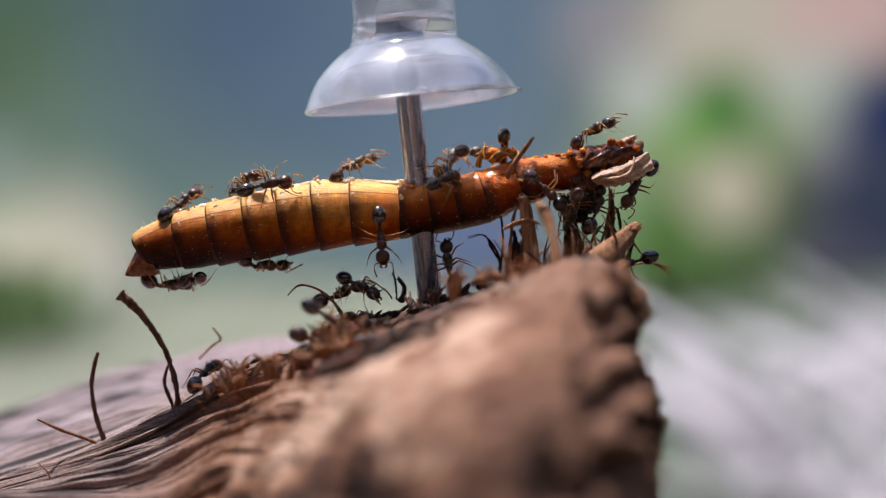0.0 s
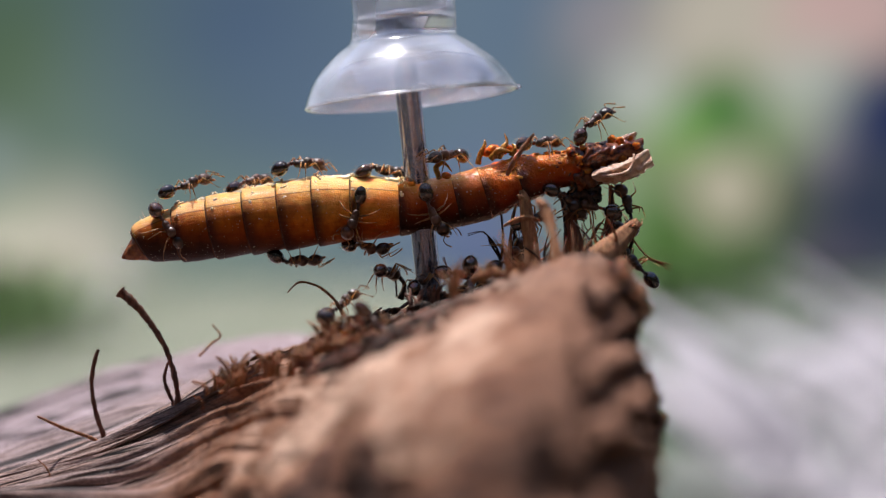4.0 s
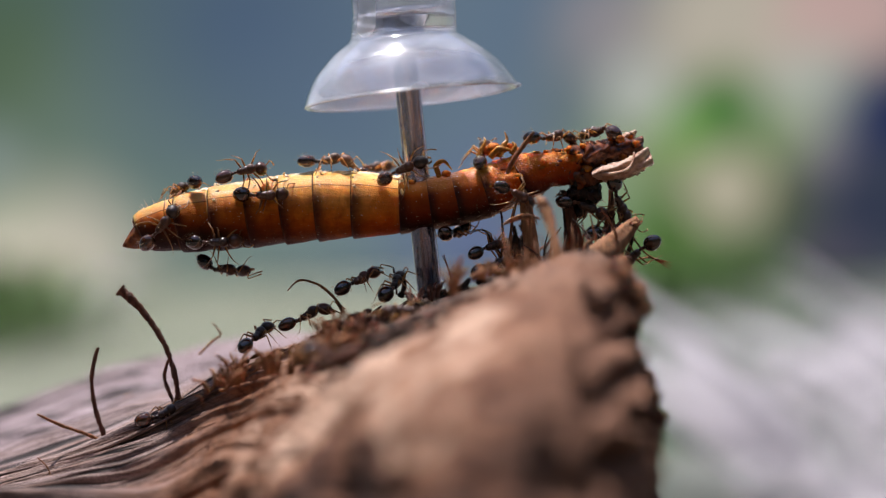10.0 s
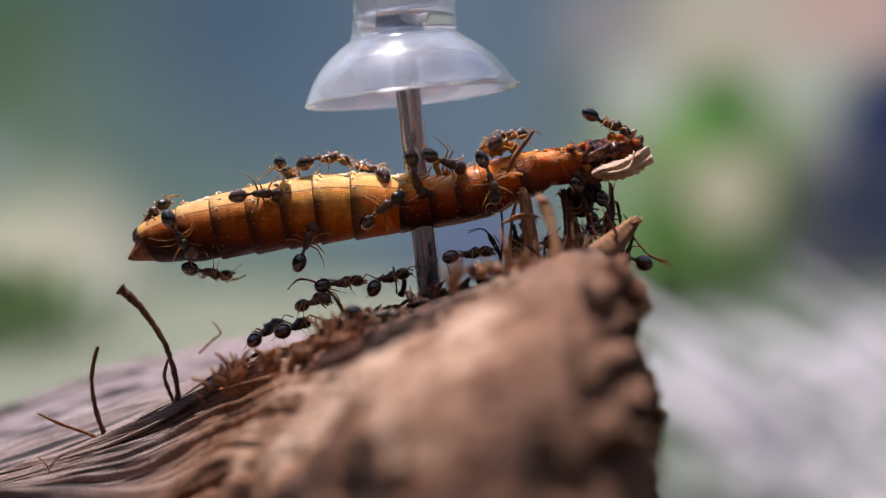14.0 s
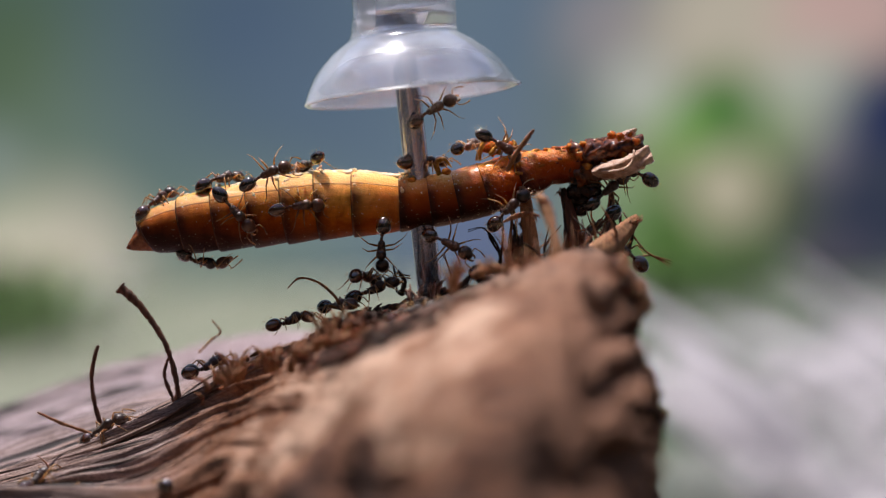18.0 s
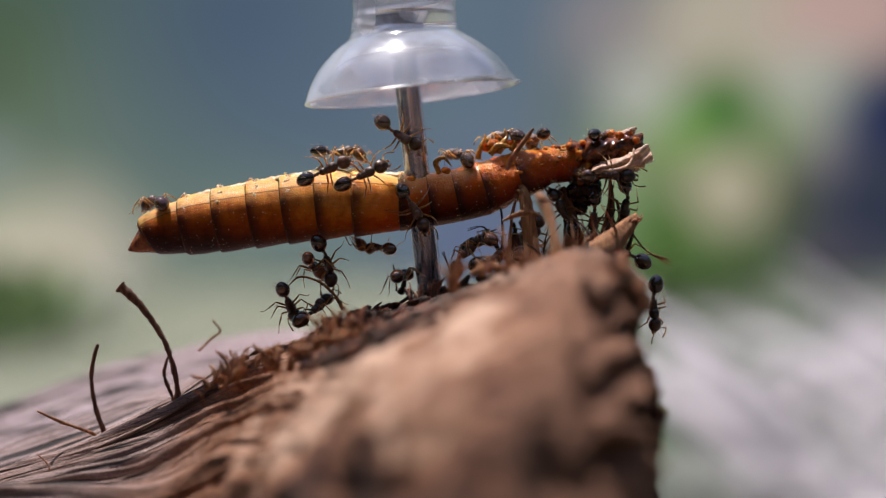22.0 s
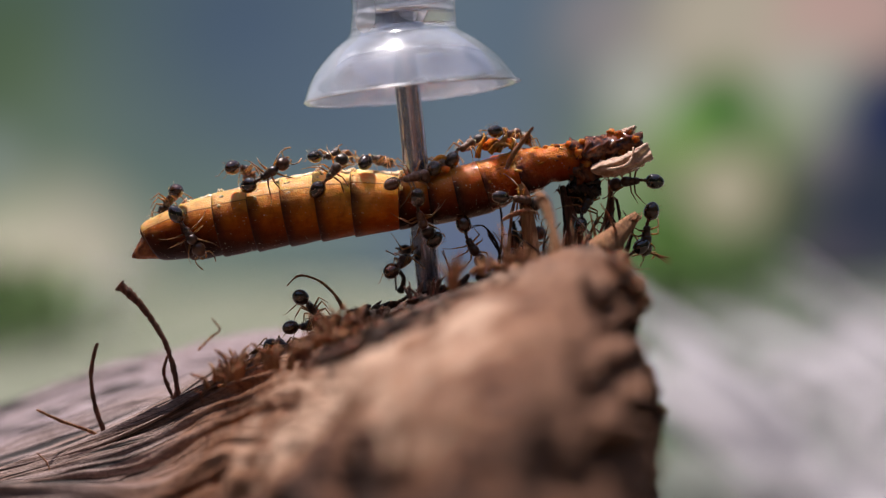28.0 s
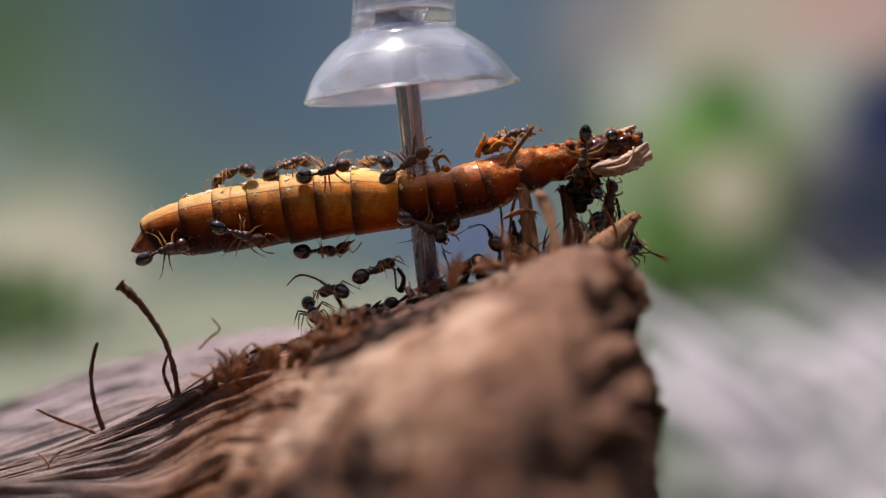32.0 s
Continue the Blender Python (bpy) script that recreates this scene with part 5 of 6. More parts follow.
# ---- what moves ----
def motions():
    """Ants crawl over larva, pin and log; the larva sags and is tugged a little."""
    ants = first_ants + [copy_thing(first_ants[i % 5], pose(0, 0, 0.05)) for i in range(30)]
    for i, ant in enumerate(ants):
        gait(ant, i)
    walk(ants[0], trail(
        (0, "T", 298, 370, 342, 335), (1, "T", 302, 352, 356, 322), (2, "T", 220, 374, 270, 352), (3, "T", 300, 344, 358, 314),
        (6, "T", 298, 314, 366, 316), (7, "T", 362, 331, 376, 315), (8, "T", 300, 349, 376, 333), (9, "T", 298, 346, 340, 318),
        (10, "T", 346, 324, 310, 338), (11, "T", 340, 327, 300, 329), (12, "K", 366, 326, 390, 320), (13, "K", 400, 324, 420, 320),
        (14, "B", 342, 476, 396, 486), (17, "B", 400, 460, 420, 454), (18, "F", 390, 348, 440, 402), (19, "F", 380, 387, 430, 329),
        (20, "F", 406, 408, 326, 407), (21, "F", 500, 352, 440, 326), (22, "F", 546, 320, 606, 292), (23, "F", 371, 406, 421, 450),
        (24, "N", 330, 406, 390, 395), (25, "N", 330, 406, 390, 395), (28, "F", 315, 390, 351, 446), (29, "F", 301, 383, 347, 437),
        (30, "N", 330, 406, 390, 395), (31, "N", 420, 390, 480, 380), (32, "F", 385, 410, 461, 434)))
    walk(ants[1], trail(
        (0, "T", 412, 325, 450, 302), (1, "T", 490, 300, 544, 280), (2, "T", 440, 310, 490, 290), (3, "T", 490, 286, 560, 282),
        (6, "T", 510, 296, 580, 294), (7, "T", 490, 309, 508, 299), (8, "T", 390, 323, 424, 319), (9, "F", 424, 336, 376, 308),
        (10, "F", 350, 428, 412, 426), (11, "F", 300, 375, 344, 423), (12, "F", 274, 410, 290, 360), (13, "F", 270, 408, 300, 355),
        (14, "F", 304, 400, 330, 440), (17, "B", 300, 468, 316, 492), (18, "B", 320, 458, 398, 470), (19, "N", 380, 397, 440, 386),
        (20, "N", 380, 397, 440, 386), (21, "N", 420, 390, 480, 380), (22, "N", 500, 378, 560, 369), (23, "B", 461, 466, 537, 462),
        (24, "B", 501, 454, 471, 446), (25, "F", 471, 386, 517, 326), (28, "F", 435, 340, 507, 296), (29, "F", 491, 315, 431, 327),
        (30, "F", 453, 305, 421, 327), (31, "F", 587, 347, 607, 297), (32, "F", 537, 322, 611, 302)))
    walk(ants[2], trail(
        (0, "F", 434, 325, 508, 308), (1, "F", 520, 324, 590, 300), (2, "N", 460, 384, 520, 375), (3, "N", 500, 378, 560, 369),
        (6, "F", 436, 336, 460, 386), (7, "F", 396, 375, 436, 331), (8, "N", 420, 390, 480, 380), (9, "K", 460, 298, 490, 304),
        (10, "N", 330, 406, 390, 395), (11, "N", 330, 406, 390, 395), (12, "B", 380, 470, 446, 460), (13, "N", 380, 397, 440, 386),
        (14, "N", 330, 406, 390, 395), (17, "F", 434, 346, 478, 354), (18, "F", 436, 328, 506, 294), (19, "F", 480, 429, 546, 395),
        (20, "N", 500, 378, 560, 369), (21, "N", 460, 384, 520, 375), (22, "N", 540, 372, 600, 363), (23, "N", 500, 378, 560, 369),
        (24, "N", 460, 384, 520, 375), (25, "N", 420, 390, 480, 380), (28, "N", 420, 390, 480, 380), (29, "B", 321, 497, 291, 483),
        (30, "F", 241, 477, 311, 463), (31, "F", 255, 397, 317, 409), (32, "F", 261, 462, 321, 438)))
    walk(ants[3], trail(
        (0, "T", 590, 298, 654, 274), (1, "T", 632, 282, 690, 272), (2, "T", 510, 302, 586, 284), (3, "T", 640, 294, 700, 304),
        (6, "T", 660, 280, 706, 302), (7, "T", 656, 313, 724, 319), (8, "T", 570, 289, 606, 285), (9, "T", 606, 296, 664, 310),
        (10, "K", 640, 298, 680, 296), (11, "N", 660, 365, 720, 363), (12, "T", 640, 300, 690, 302), (13, "T", 622, 306, 694, 290),
        (14, "T", 676, 302, 640, 298), (17, "P", 690, 212, 700, 208), (18, "P", 740, 212, 788, 182), (19, "T", 842, 249, 860, 259),
        (20, "T", 782, 265, 816, 281), (21, "T", 800, 274, 780, 290), (22, "T", 824, 280, 800, 280), (23, "T", 821, 276, 851, 246),
        (24, "P", 777, 240, 777, 286), (25, "T", 797, 280, 831, 276), (28, "T", 771, 296, 791, 296), (29, "T", 901, 237, 871, 263),
        (30, "T", 863, 247, 911, 257), (31, "T", 887, 239, 931, 253), (32, "T", 861, 258, 931, 246)))
    walk(ants[4], trail(
        (0, "T", 735, 306, 768, 322), (1, "F", 784, 310, 798, 347), (2, "F", 720, 312, 742, 328), (3, "F", 718, 350, 770, 394),
        (6, "F", 856, 346, 800, 404), (7, "F", 830, 377, 860, 337), (8, "F", 730, 347, 800, 387), (9, "F", 915, 330, 930, 343),
        (10, "N", 890, 324, 950, 304), (11, "F", 912, 313, 1000, 311), (12, "F", 862, 280, 870, 350), (13, "F", 870, 370, 840, 380),
        (14, "F", 730, 300, 740, 330), (17, "F", 720, 332, 796, 342), (18, "N", 660, 365, 720, 363), (19, "N", 820, 346, 880, 327),
        (20, "N", 890, 324, 950, 304), (21, "F", 930, 300, 960, 304), (22, "N", 820, 346, 880, 327), (23, "N", 890, 324, 950, 304),
        (24, "N", 820, 346, 880, 327), (25, "N", 820, 346, 880, 327), (28, "F", 741, 376, 751, 406), (29, "F", 731, 361, 765, 407),
        (30, "F", 645, 403, 639, 457), (31, "F", 681, 391, 715, 467), (32, "B", 521, 452, 621, 448)))
    walk(ants[5], trail(
        (0, "T", 820, 260, 856, 262), (1, "P", 905, 104, 934, 132), (2, "T", 932, 250, 998, 236), (3, "T", 950, 248, 1006, 242),
        (6, "T", 870, 264, 912, 262), (7, "T", 852, 281, 868, 259), (8, "T", 740, 297, 796, 267), (9, "T", 850, 284, 858, 253),
        (10, "T", 850, 286, 860, 258), (11, "T", 866, 243, 930, 251), (12, "T", 848, 240, 870, 236), (13, "P", 764, 212, 794, 278),
        (14, "F", 780, 284, 800, 290), (17, "P", 700, 252, 780, 228), (18, "T", 720, 292, 780, 290), (19, "T", 650, 303, 690, 283),
        (20, "T", 630, 287, 706, 309), (21, "F", 612, 300, 660, 274), (22, "F", 614, 328, 670, 300), (23, "F", 601, 334, 531, 312),
        (24, "N", 500, 378, 560, 369), (25, "N", 460, 384, 520, 375), (28, "N", 540, 372, 600, 363), (29, "B", 357, 505, 417, 471),
        (30, "B", 453, 453, 441, 453), (31, "N", 460, 384, 520, 375), (32, "N", 420, 390, 480, 380)))
    walk(ants[6], trail(
        (0, "T", 790, 290, 806, 262), (1, "T", 800, 268, 826, 254), (2, "N", 660, 365, 720, 363), (3, "N", 820, 346, 880, 327),
        (6, "N", 890, 324, 950, 304), (7, "F", 890, 337, 905, 367), (8, "F", 674, 331, 684, 407), (9, "F", 740, 368, 730, 444),
        (10, "B", 790, 418, 820, 402), (11, "B", 640, 433, 680, 429), (12, "B", 496, 448, 576, 462), (13, "B", 805, 410, 790, 400),
        (14, "N", 660, 365, 720, 363), (17, "B", 620, 442, 690, 458), (18, "F", 676, 412, 674, 466), (19, "F", 686, 405, 710, 345),
        (20, "F", 740, 303, 806, 323), (21, "F", 668, 330, 700, 296), (22, "P", 680, 226, 730, 260), (23, "T", 691, 296, 621, 286),
        (24, "T", 631, 302, 707, 312), (25, "T", 613, 296, 581, 286), (28, "F", 575, 330, 601, 296), (29, "T", 541, 307, 561, 307),
        (30, "T", 545, 301, 607, 299), (31, "T", 661, 307, 691, 309), (32, "N", 540, 372, 600, 363)))
    walk(ants[7], trail(
        (0, "T", 888, 240, 890, 288), (1, "T", 880, 234, 936, 240), (2, "N", 820, 346, 880, 327), (3, "N", 890, 324, 950, 304),
        (6, "F", 984, 321, 1000, 326), (7, "F", 1080, 267, 1150, 289), (8, "F", 856, 287, 822, 277), (9, "F", 984, 298, 1000, 260),
        (10, "T", 940, 248, 1010, 238), (11, "T", 1130, 257, 1148, 279), (12, "T", 1156, 248, 1158, 316), (13, "T", 930, 244, 955, 258),
        (14, "T", 1036, 206, 1116, 236), (17, "T", 1064, 210, 1138, 240), (18, "F", 866, 246, 910, 272), (19, "T", 1000, 243, 960, 247),
        (20, "T", 1020, 233, 960, 241), (21, "T", 1140, 240, 1090, 250), (22, "T", 1050, 250, 1090, 244), (23, "T", 1041, 250, 1091, 242),
        (24, "T", 1091, 220, 1031, 216), (25, "T", 1041, 250, 1091, 242), (28, "F", 901, 356, 941, 362), (29, "F", 951, 327, 1011, 329),
        (30, "N", 890, 324, 950, 304), (31, "F", 1001, 327, 1041, 317), (32, "F", 1039, 254, 1031, 308)))
    walk(ants[8], trail(
        (0, "T", 1016, 235, 1078, 212), (1, "T", 970, 244, 1046, 238), (2, "F", 950, 322, 1020, 330), (3, "T", 1038, 230, 1084, 190),
        (6, "T", 978, 230, 1040, 224), (7, "T", 1004, 251, 1036, 217), (8, "T", 1040, 247, 1080, 241), (9, "T", 990, 248, 1020, 238),
        (10, "T", 1080, 226, 1040, 238), (11, "T", 1078, 221, 1020, 243), (12, "T", 990, 246, 1010, 262), (13, "T", 880, 244, 840, 268),
        (14, "T", 876, 244, 920, 240), (17, "F", 930, 306, 1000, 302), (18, "F", 880, 392, 920, 352), (19, "F", 920, 333, 950, 323),
        (20, "F", 980, 349, 1010, 353), (21, "T", 1000, 266, 1030, 264), (22, "F", 1040, 314, 1110, 314), (23, "F", 947, 286, 961, 316),
        (24, "F", 863, 352, 881, 366), (25, "F", 731, 382, 737, 466), (28, "B", 771, 442, 721, 446), (29, "B", 827, 427, 801, 407),
        (30, "B", 521, 451, 601, 445), (31, "F", 665, 333, 735, 345), (32, "F", 731, 398, 771, 418)))
    walk(ants[9], trail(
        (0, "R", 1148, 284, 1105, 346), (1, "R", 1120, 382, 1110, 332), (2, "R", 1106, 342, 1070, 350), (3, "R", 1104, 374, 1110, 324),
        (6, "R", 1156, 416, 1120, 376), (7, "R", 1070, 347, 1080, 387), (8, "R", 1140, 243, 1146, 293), (9, "R", 1040, 348, 1070, 338),
        (10, "R", 1090, 344, 1110, 368), (11, "R", 1098, 369, 1110, 399), (12, "R", 1090, 440, 1110, 460), (13, "R", 1128, 440, 1110, 470),
        (14, "R", 977, 512, 1027, 500), (17, "R", 977, 512, 1027, 500), (18, "R", 994, 512, 1044, 500), (19, "R", 1010, 413, 980, 433),
        (20, "R", 960, 512, 1010, 500), (21, "R", 977, 512, 1027, 500), (22, "R", 1156, 504, 1156, 584), (23, "R", 960, 512, 1010, 500),
        (24, "R", 960, 512, 1010, 500), (25, "R", 960, 512, 1010, 500), (28, "R", 960, 512, 1010, 500), (29, "R", 977, 512, 1027, 500),
        (30, "R", 977, 512, 1027, 500), (31, "R", 977, 512, 1027, 500), (32, "R", 977, 512, 1027, 500)))
    walk(ants[10], trail(
        (0, "F", 670, 366, 678, 450), (1, "F", 670, 382, 700, 318), (2, "N", 540, 372, 600, 363), (3, "N", 590, 368, 650, 366),
        (6, "P", 738, 206, 796, 258), (7, "B", 600, 445, 684, 461), (8, "B", 576, 449, 620, 437), (9, "F", 680, 423, 620, 443),
        (10, "N", 590, 368, 650, 366), (11, "B", 590, 429, 616, 423), (12, "F", 560, 425, 636, 436), (13, "F", 618, 400, 692, 366),
        (14, "F", 536, 450, 550, 410), (17, "B", 550, 452, 510, 446), (18, "N", 420, 390, 480, 380), (19, "N", 500, 378, 560, 369),
        (20, "N", 590, 368, 650, 366), (21, "N", 660, 365, 720, 363), (22, "N", 660, 365, 720, 363), (23, "N", 590, 368, 650, 366),
        (24, "N", 590, 368, 650, 366), (25, "N", 540, 372, 600, 363), (28, "N", 660, 365, 720, 363), (29, "F", 615, 357, 697, 329),
        (30, "F", 677, 313, 737, 327), (31, "P", 697, 221, 741, 237), (32, "F", 677, 328, 757, 274)))
    walk(ants[11], trail(
        (0, "B", 262, 495, 330, 490), (1, "F", 240, 397, 266, 448), (2, "F", 292, 354, 350, 414), (3, "F", 300, 379, 316, 438),
        (6, "T", 226, 374, 298, 356), (7, "T", 298, 413, 296, 357), (8, "T", 276, 357, 300, 347), (9, "F", 290, 398, 300, 368),
        (10, "F", 262, 428, 306, 374), (11, "T", 255, 364, 230, 389), (12, "T", 302, 330, 270, 335), (13, "T", 346, 338, 310, 340),
        (14, "T", 240, 416, 290, 360), (17, "T", 302, 360, 366, 330), (18, "T", 256, 376, 300, 342), (19, "F", 262, 413, 300, 365),
        (20, "N", 330, 406, 390, 395), (21, "F", 326, 404, 304, 350), (22, "T", 290, 360, 260, 364), (23, "F", 351, 376, 321, 346),
        (24, "T", 301, 366, 367, 330), (25, "T", 301, 370, 371, 326), (28, "T", 315, 342, 291, 376), (29, "T", 261, 367, 325, 351),
        (30, "T", 391, 329, 365, 337), (31, "T", 489, 313, 461, 303), (32, "T", 439, 304, 387, 324)))
    walk(ants[12], trail(
        (0, "B", 358, 478, 320, 496), (1, "F", 530, 407, 430, 402), (2, "N", 420, 390, 480, 380), (3, "N", 380, 397, 440, 386),
        (6, "F", 430, 401, 424, 466), (7, "F", 530, 397, 572, 431), (8, "N", 540, 372, 600, 363), (9, "P", 548, 144, 540, 208),
        (10, "F", 412, 306, 450, 294), (11, "F", 418, 321, 390, 301), (12, "F", 430, 300, 400, 300), (13, "F", 500, 343, 434, 338),
        (14, "F", 430, 345, 486, 340), (17, "F", 606, 304, 684, 320), (18, "F", 490, 372, 566, 362), (19, "F", 545, 455, 520, 433),
        (20, "B", 648, 445, 600, 443), (21, "B", 510, 444, 520, 440), (22, "B", 690, 440, 640, 442), (23, "B", 751, 416, 771, 446),
        (24, "N", 660, 365, 720, 363), (25, "N", 660, 365, 720, 363), (28, "F", 711, 326, 741, 316), (29, "T", 731, 297, 791, 293),
        (30, "T", 771, 283, 831, 267), (31, "T", 807, 271, 847, 275), (32, "N", 820, 346, 880, 327)))
    walk(ants[13], trail(
        (0, "B", 430, 460, 500, 456), (1, "B", 505, 452, 580, 458), (2, "B", 476, 464, 556, 460), (3, "B", 496, 456, 576, 452),
        (6, "B", 452, 466, 506, 451), (7, "B", 366, 467, 410, 452), (8, "B", 468, 459, 546, 479), (9, "B", 492, 454, 580, 460),
        (10, "B", 346, 472, 440, 474), (11, "N", 420, 390, 480, 380), (12, "F", 500, 346, 434, 336), (13, "N", 500, 378, 560, 369),
        (14, "N", 460, 384, 520, 375), (17, "B", 586, 432, 600, 436), (18, "N", 540, 372, 600, 363), (19, "N", 540, 372, 600, 363),
        (20, "N", 820, 346, 880, 327), (21, "F", 726, 362, 736, 408), (22, "F", 714, 342, 750, 400), (23, "F", 711, 328, 781, 336),
        (24, "F", 781, 296, 767, 346), (25, "T", 641, 298, 691, 300), (28, "T", 651, 286, 681, 296), (29, "T", 671, 297, 691, 307),
        (30, "T", 661, 293, 697, 275), (31, "T", 751, 271, 781, 293), (32, "T", 681, 288, 651, 298)))
    walk(ants[14], trail(
        (0, "L", 560, 530, 640, 495), (1, "L", 522, 580, 572, 537), (2, "L", 556, 566, 598, 520), (3, "L", 630, 518, 660, 474),
        (6, "H", 466, 646, 541, 626), (7, "L", 456, 603, 436, 553), (8, "L", 510, 587, 560, 557), (9, "H", 393, 665, 468, 645),
        (10, "L", 262, 744, 320, 720), (11, "H", 369, 672, 444, 652), (12, "H", 393, 665, 468, 645), (13, "L", 440, 580, 450, 600),
        (14, "L", 510, 586, 540, 572), (17, "L", 480, 588, 450, 602), (18, "L", 346, 662, 390, 642), (19, "H", 563, 620, 638, 600),
        (20, "H", 369, 672, 444, 652), (21, "L", 500, 604, 550, 604), (22, "L", 540, 570, 580, 534), (23, "L", 241, 766, 267, 702),
        (24, "L", 351, 656, 377, 670), (25, "L", 491, 566, 551, 522), (28, "L", 531, 626, 481, 616), (29, "L", 371, 657, 401, 627),
        (30, "L", 531, 583, 551, 551), (31, "L", 541, 607, 581, 597), (32, "L", 561, 638, 551, 608)))
    walk(ants[15], trail(
        (0, "L", 610, 485, 660, 510), (1, "L", 670, 492, 672, 520), (2, "L", 636, 506, 690, 498), (3, "L", 670, 484, 710, 476),
        (6, "L", 686, 444, 664, 508), (7, "L", 544, 535, 570, 465), (8, "L", 612, 443, 626, 507), (9, "L", 556, 546, 570, 508),
        (10, "L", 440, 608, 470, 582), (11, "L", 396, 615, 420, 639), (12, "L", 340, 680, 376, 640), (13, "L", 376, 634, 350, 660),
        (14, "L", 456, 600, 486, 578), (17, "L", 88, 802, 154, 758), (18, "L", 40, 872, 84, 838), (19, "H", 272, 698, 347, 678),
        (20, "L", 96, 753, 150, 709), (21, "L", 470, 584, 500, 584), (22, "L", 504, 520, 520, 564), (23, "L", 341, 676, 385, 646),
        (24, "G", 601, 636, 541, 666), (25, "G", 621, 606, 661, 596), (28, "G", 601, 596, 641, 586), (29, "G", 641, 587, 601, 597),
        (30, "G", 621, 597, 661, 587), (31, "G", 721, 547, 681, 557), (32, "G", 651, 588, 601, 588)))
    walk(ants[16], trail(
        (0, "L", 350, 662, 380, 638), (1, "L", 226, 818, 290, 794), (2, "L", 190, 794, 246, 766), (3, "H", 320, 685, 395, 665),
        (6, "H", 175, 724, 250, 704), (7, "H", 199, 718, 274, 698), (8, "H", 296, 692, 371, 672), (9, "H", 175, 724, 250, 704),
        (10, "H", 199, 718, 274, 698), (11, "H", 296, 692, 371, 672), (12, "H", 175, 724, 250, 704), (13, "H", 272, 698, 347, 678),
        (14, "H", 369, 672, 444, 652), (17, "L", 70, 852, 150, 810), (18, "G", 128, 874, 164, 858), (19, "G", 540, 613, 580, 603),
        (20, "G", 580, 593, 620, 583), (21, "G", 640, 584, 600, 604), (22, "G", 560, 644, 600, 614), (23, "H", 442, 652, 517, 632),
        (24, "H", 539, 626, 614, 606), (25, "L", 501, 590, 551, 566), (28, "H", 418, 659, 493, 639), (29, "H", 442, 652, 517, 632),
        (30, "H", 539, 626, 614, 606), (31, "H", 636, 600, 711, 580), (32, "H", 515, 633, 590, 613)))
    walk(ants[17], trail(
        (0, "F", 780, 308, 795, 300), (1, "F", 800, 292, 790, 312), (2, "F", 684, 334, 656, 402), (3, "F", 650, 362, 616, 424),
        (6, "F", 614, 304, 618, 360), (7, "F", 590, 339, 590, 299), (8, "F", 500, 335, 552, 277), (9, "T", 540, 294, 520, 298),
        (10, "T", 538, 290, 620, 278), (11, "T", 492, 295, 520, 299), (12, "T", 552, 286, 476, 304), (13, "T", 494, 292, 500, 310),
        (14, "T", 496, 298, 510, 310), (17, "T", 546, 294, 516, 300), (18, "T", 560, 290, 530, 302), (19, "T", 480, 317, 470, 321),
        (20, "T", 434, 323, 492, 309), (21, "T", 520, 294, 586, 290), (22, "T", 560, 278, 644, 274), (23, "T", 471, 306, 561, 272),
        (24, "T", 527, 286, 577, 296), (25, "T", 503, 300, 561, 290), (28, "T", 561, 290, 611, 278), (29, "T", 587, 291, 631, 293),
        (30, "N", 590, 368, 650, 366), (31, "N", 660, 365, 720, 363), (32, "N", 500, 378, 560, 369)))
    walk(ants[18], trail(
        (0, "F", 950, 310, 985, 342), (1, "F", 880, 392, 880, 372), (2, "F", 854, 320, 790, 374), (3, "T", 820, 278, 775, 262),
        (6, "F", 796, 258, 784, 292), (7, "T", 770, 291, 812, 283), (8, "F", 625, 303, 676, 281), (9, "F", 700, 313, 766, 342),
        (10, "F", 668, 318, 750, 282), (11, "F", 706, 307, 740, 249), (12, "F", 720, 316, 756, 362), (13, "F", 764, 344, 714, 320),
        (14, "F", 640, 398, 708, 346), (17, "F", 690, 414, 770, 422), (18, "F", 750, 412, 830, 452), (19, "F", 796, 273, 806, 333),
        (20, "F", 884, 289, 910, 293), (21, "P", 856, 174, 776, 202), (22, "T", 912, 238, 870, 254), (23, "T", 877, 238, 927, 222),
        (24, "T", 881, 266, 911, 262), (25, "T", 881, 246, 901, 262), (28, "T", 797, 282, 851, 256), (29, "T", 1031, 215, 997, 237),
        (30, "T", 1019, 233, 1021, 267), (31, "T", 1033, 227, 967, 247), (32, "B", 801, 416, 771, 408)))
    walk(ants[19], trail(
        (0, "R", 1050, 375, 1070, 335), (1, "R", 1050, 412, 1065, 377), (2, "R", 1040, 378, 1070, 366), (3, "R", 1050, 364, 1030, 339),
        (6, "R", 1090, 346, 1064, 416), (7, "R", 1040, 347, 1040, 397), (8, "R", 1030, 347, 1010, 377), (9, "R", 977, 512, 1027, 500),
        (10, "R", 977, 512, 1027, 500), (11, "R", 990, 374, 1000, 349), (12, "R", 930, 440, 960, 430), (13, "R", 960, 410, 940, 450),
        (14, "R", 960, 430, 930, 440), (17, "R", 850, 422, 880, 432), (18, "R", 960, 512, 1010, 500), (19, "R", 850, 469, 880, 393),
        (20, "R", 850, 405, 926, 409), (21, "R", 930, 434, 950, 414), (22, "R", 930, 444, 960, 404), (23, "R", 291, 476, 231, 496),
        (24, "R", 831, 416, 867, 376), (25, "R", 881, 406, 901, 376), (28, "R", 817, 406, 851, 470), (29, "R", 931, 407, 921, 447),
        (30, "R", 921, 447, 941, 407), (31, "R", 941, 417, 961, 407), (32, "R", 901, 448, 931, 448)))
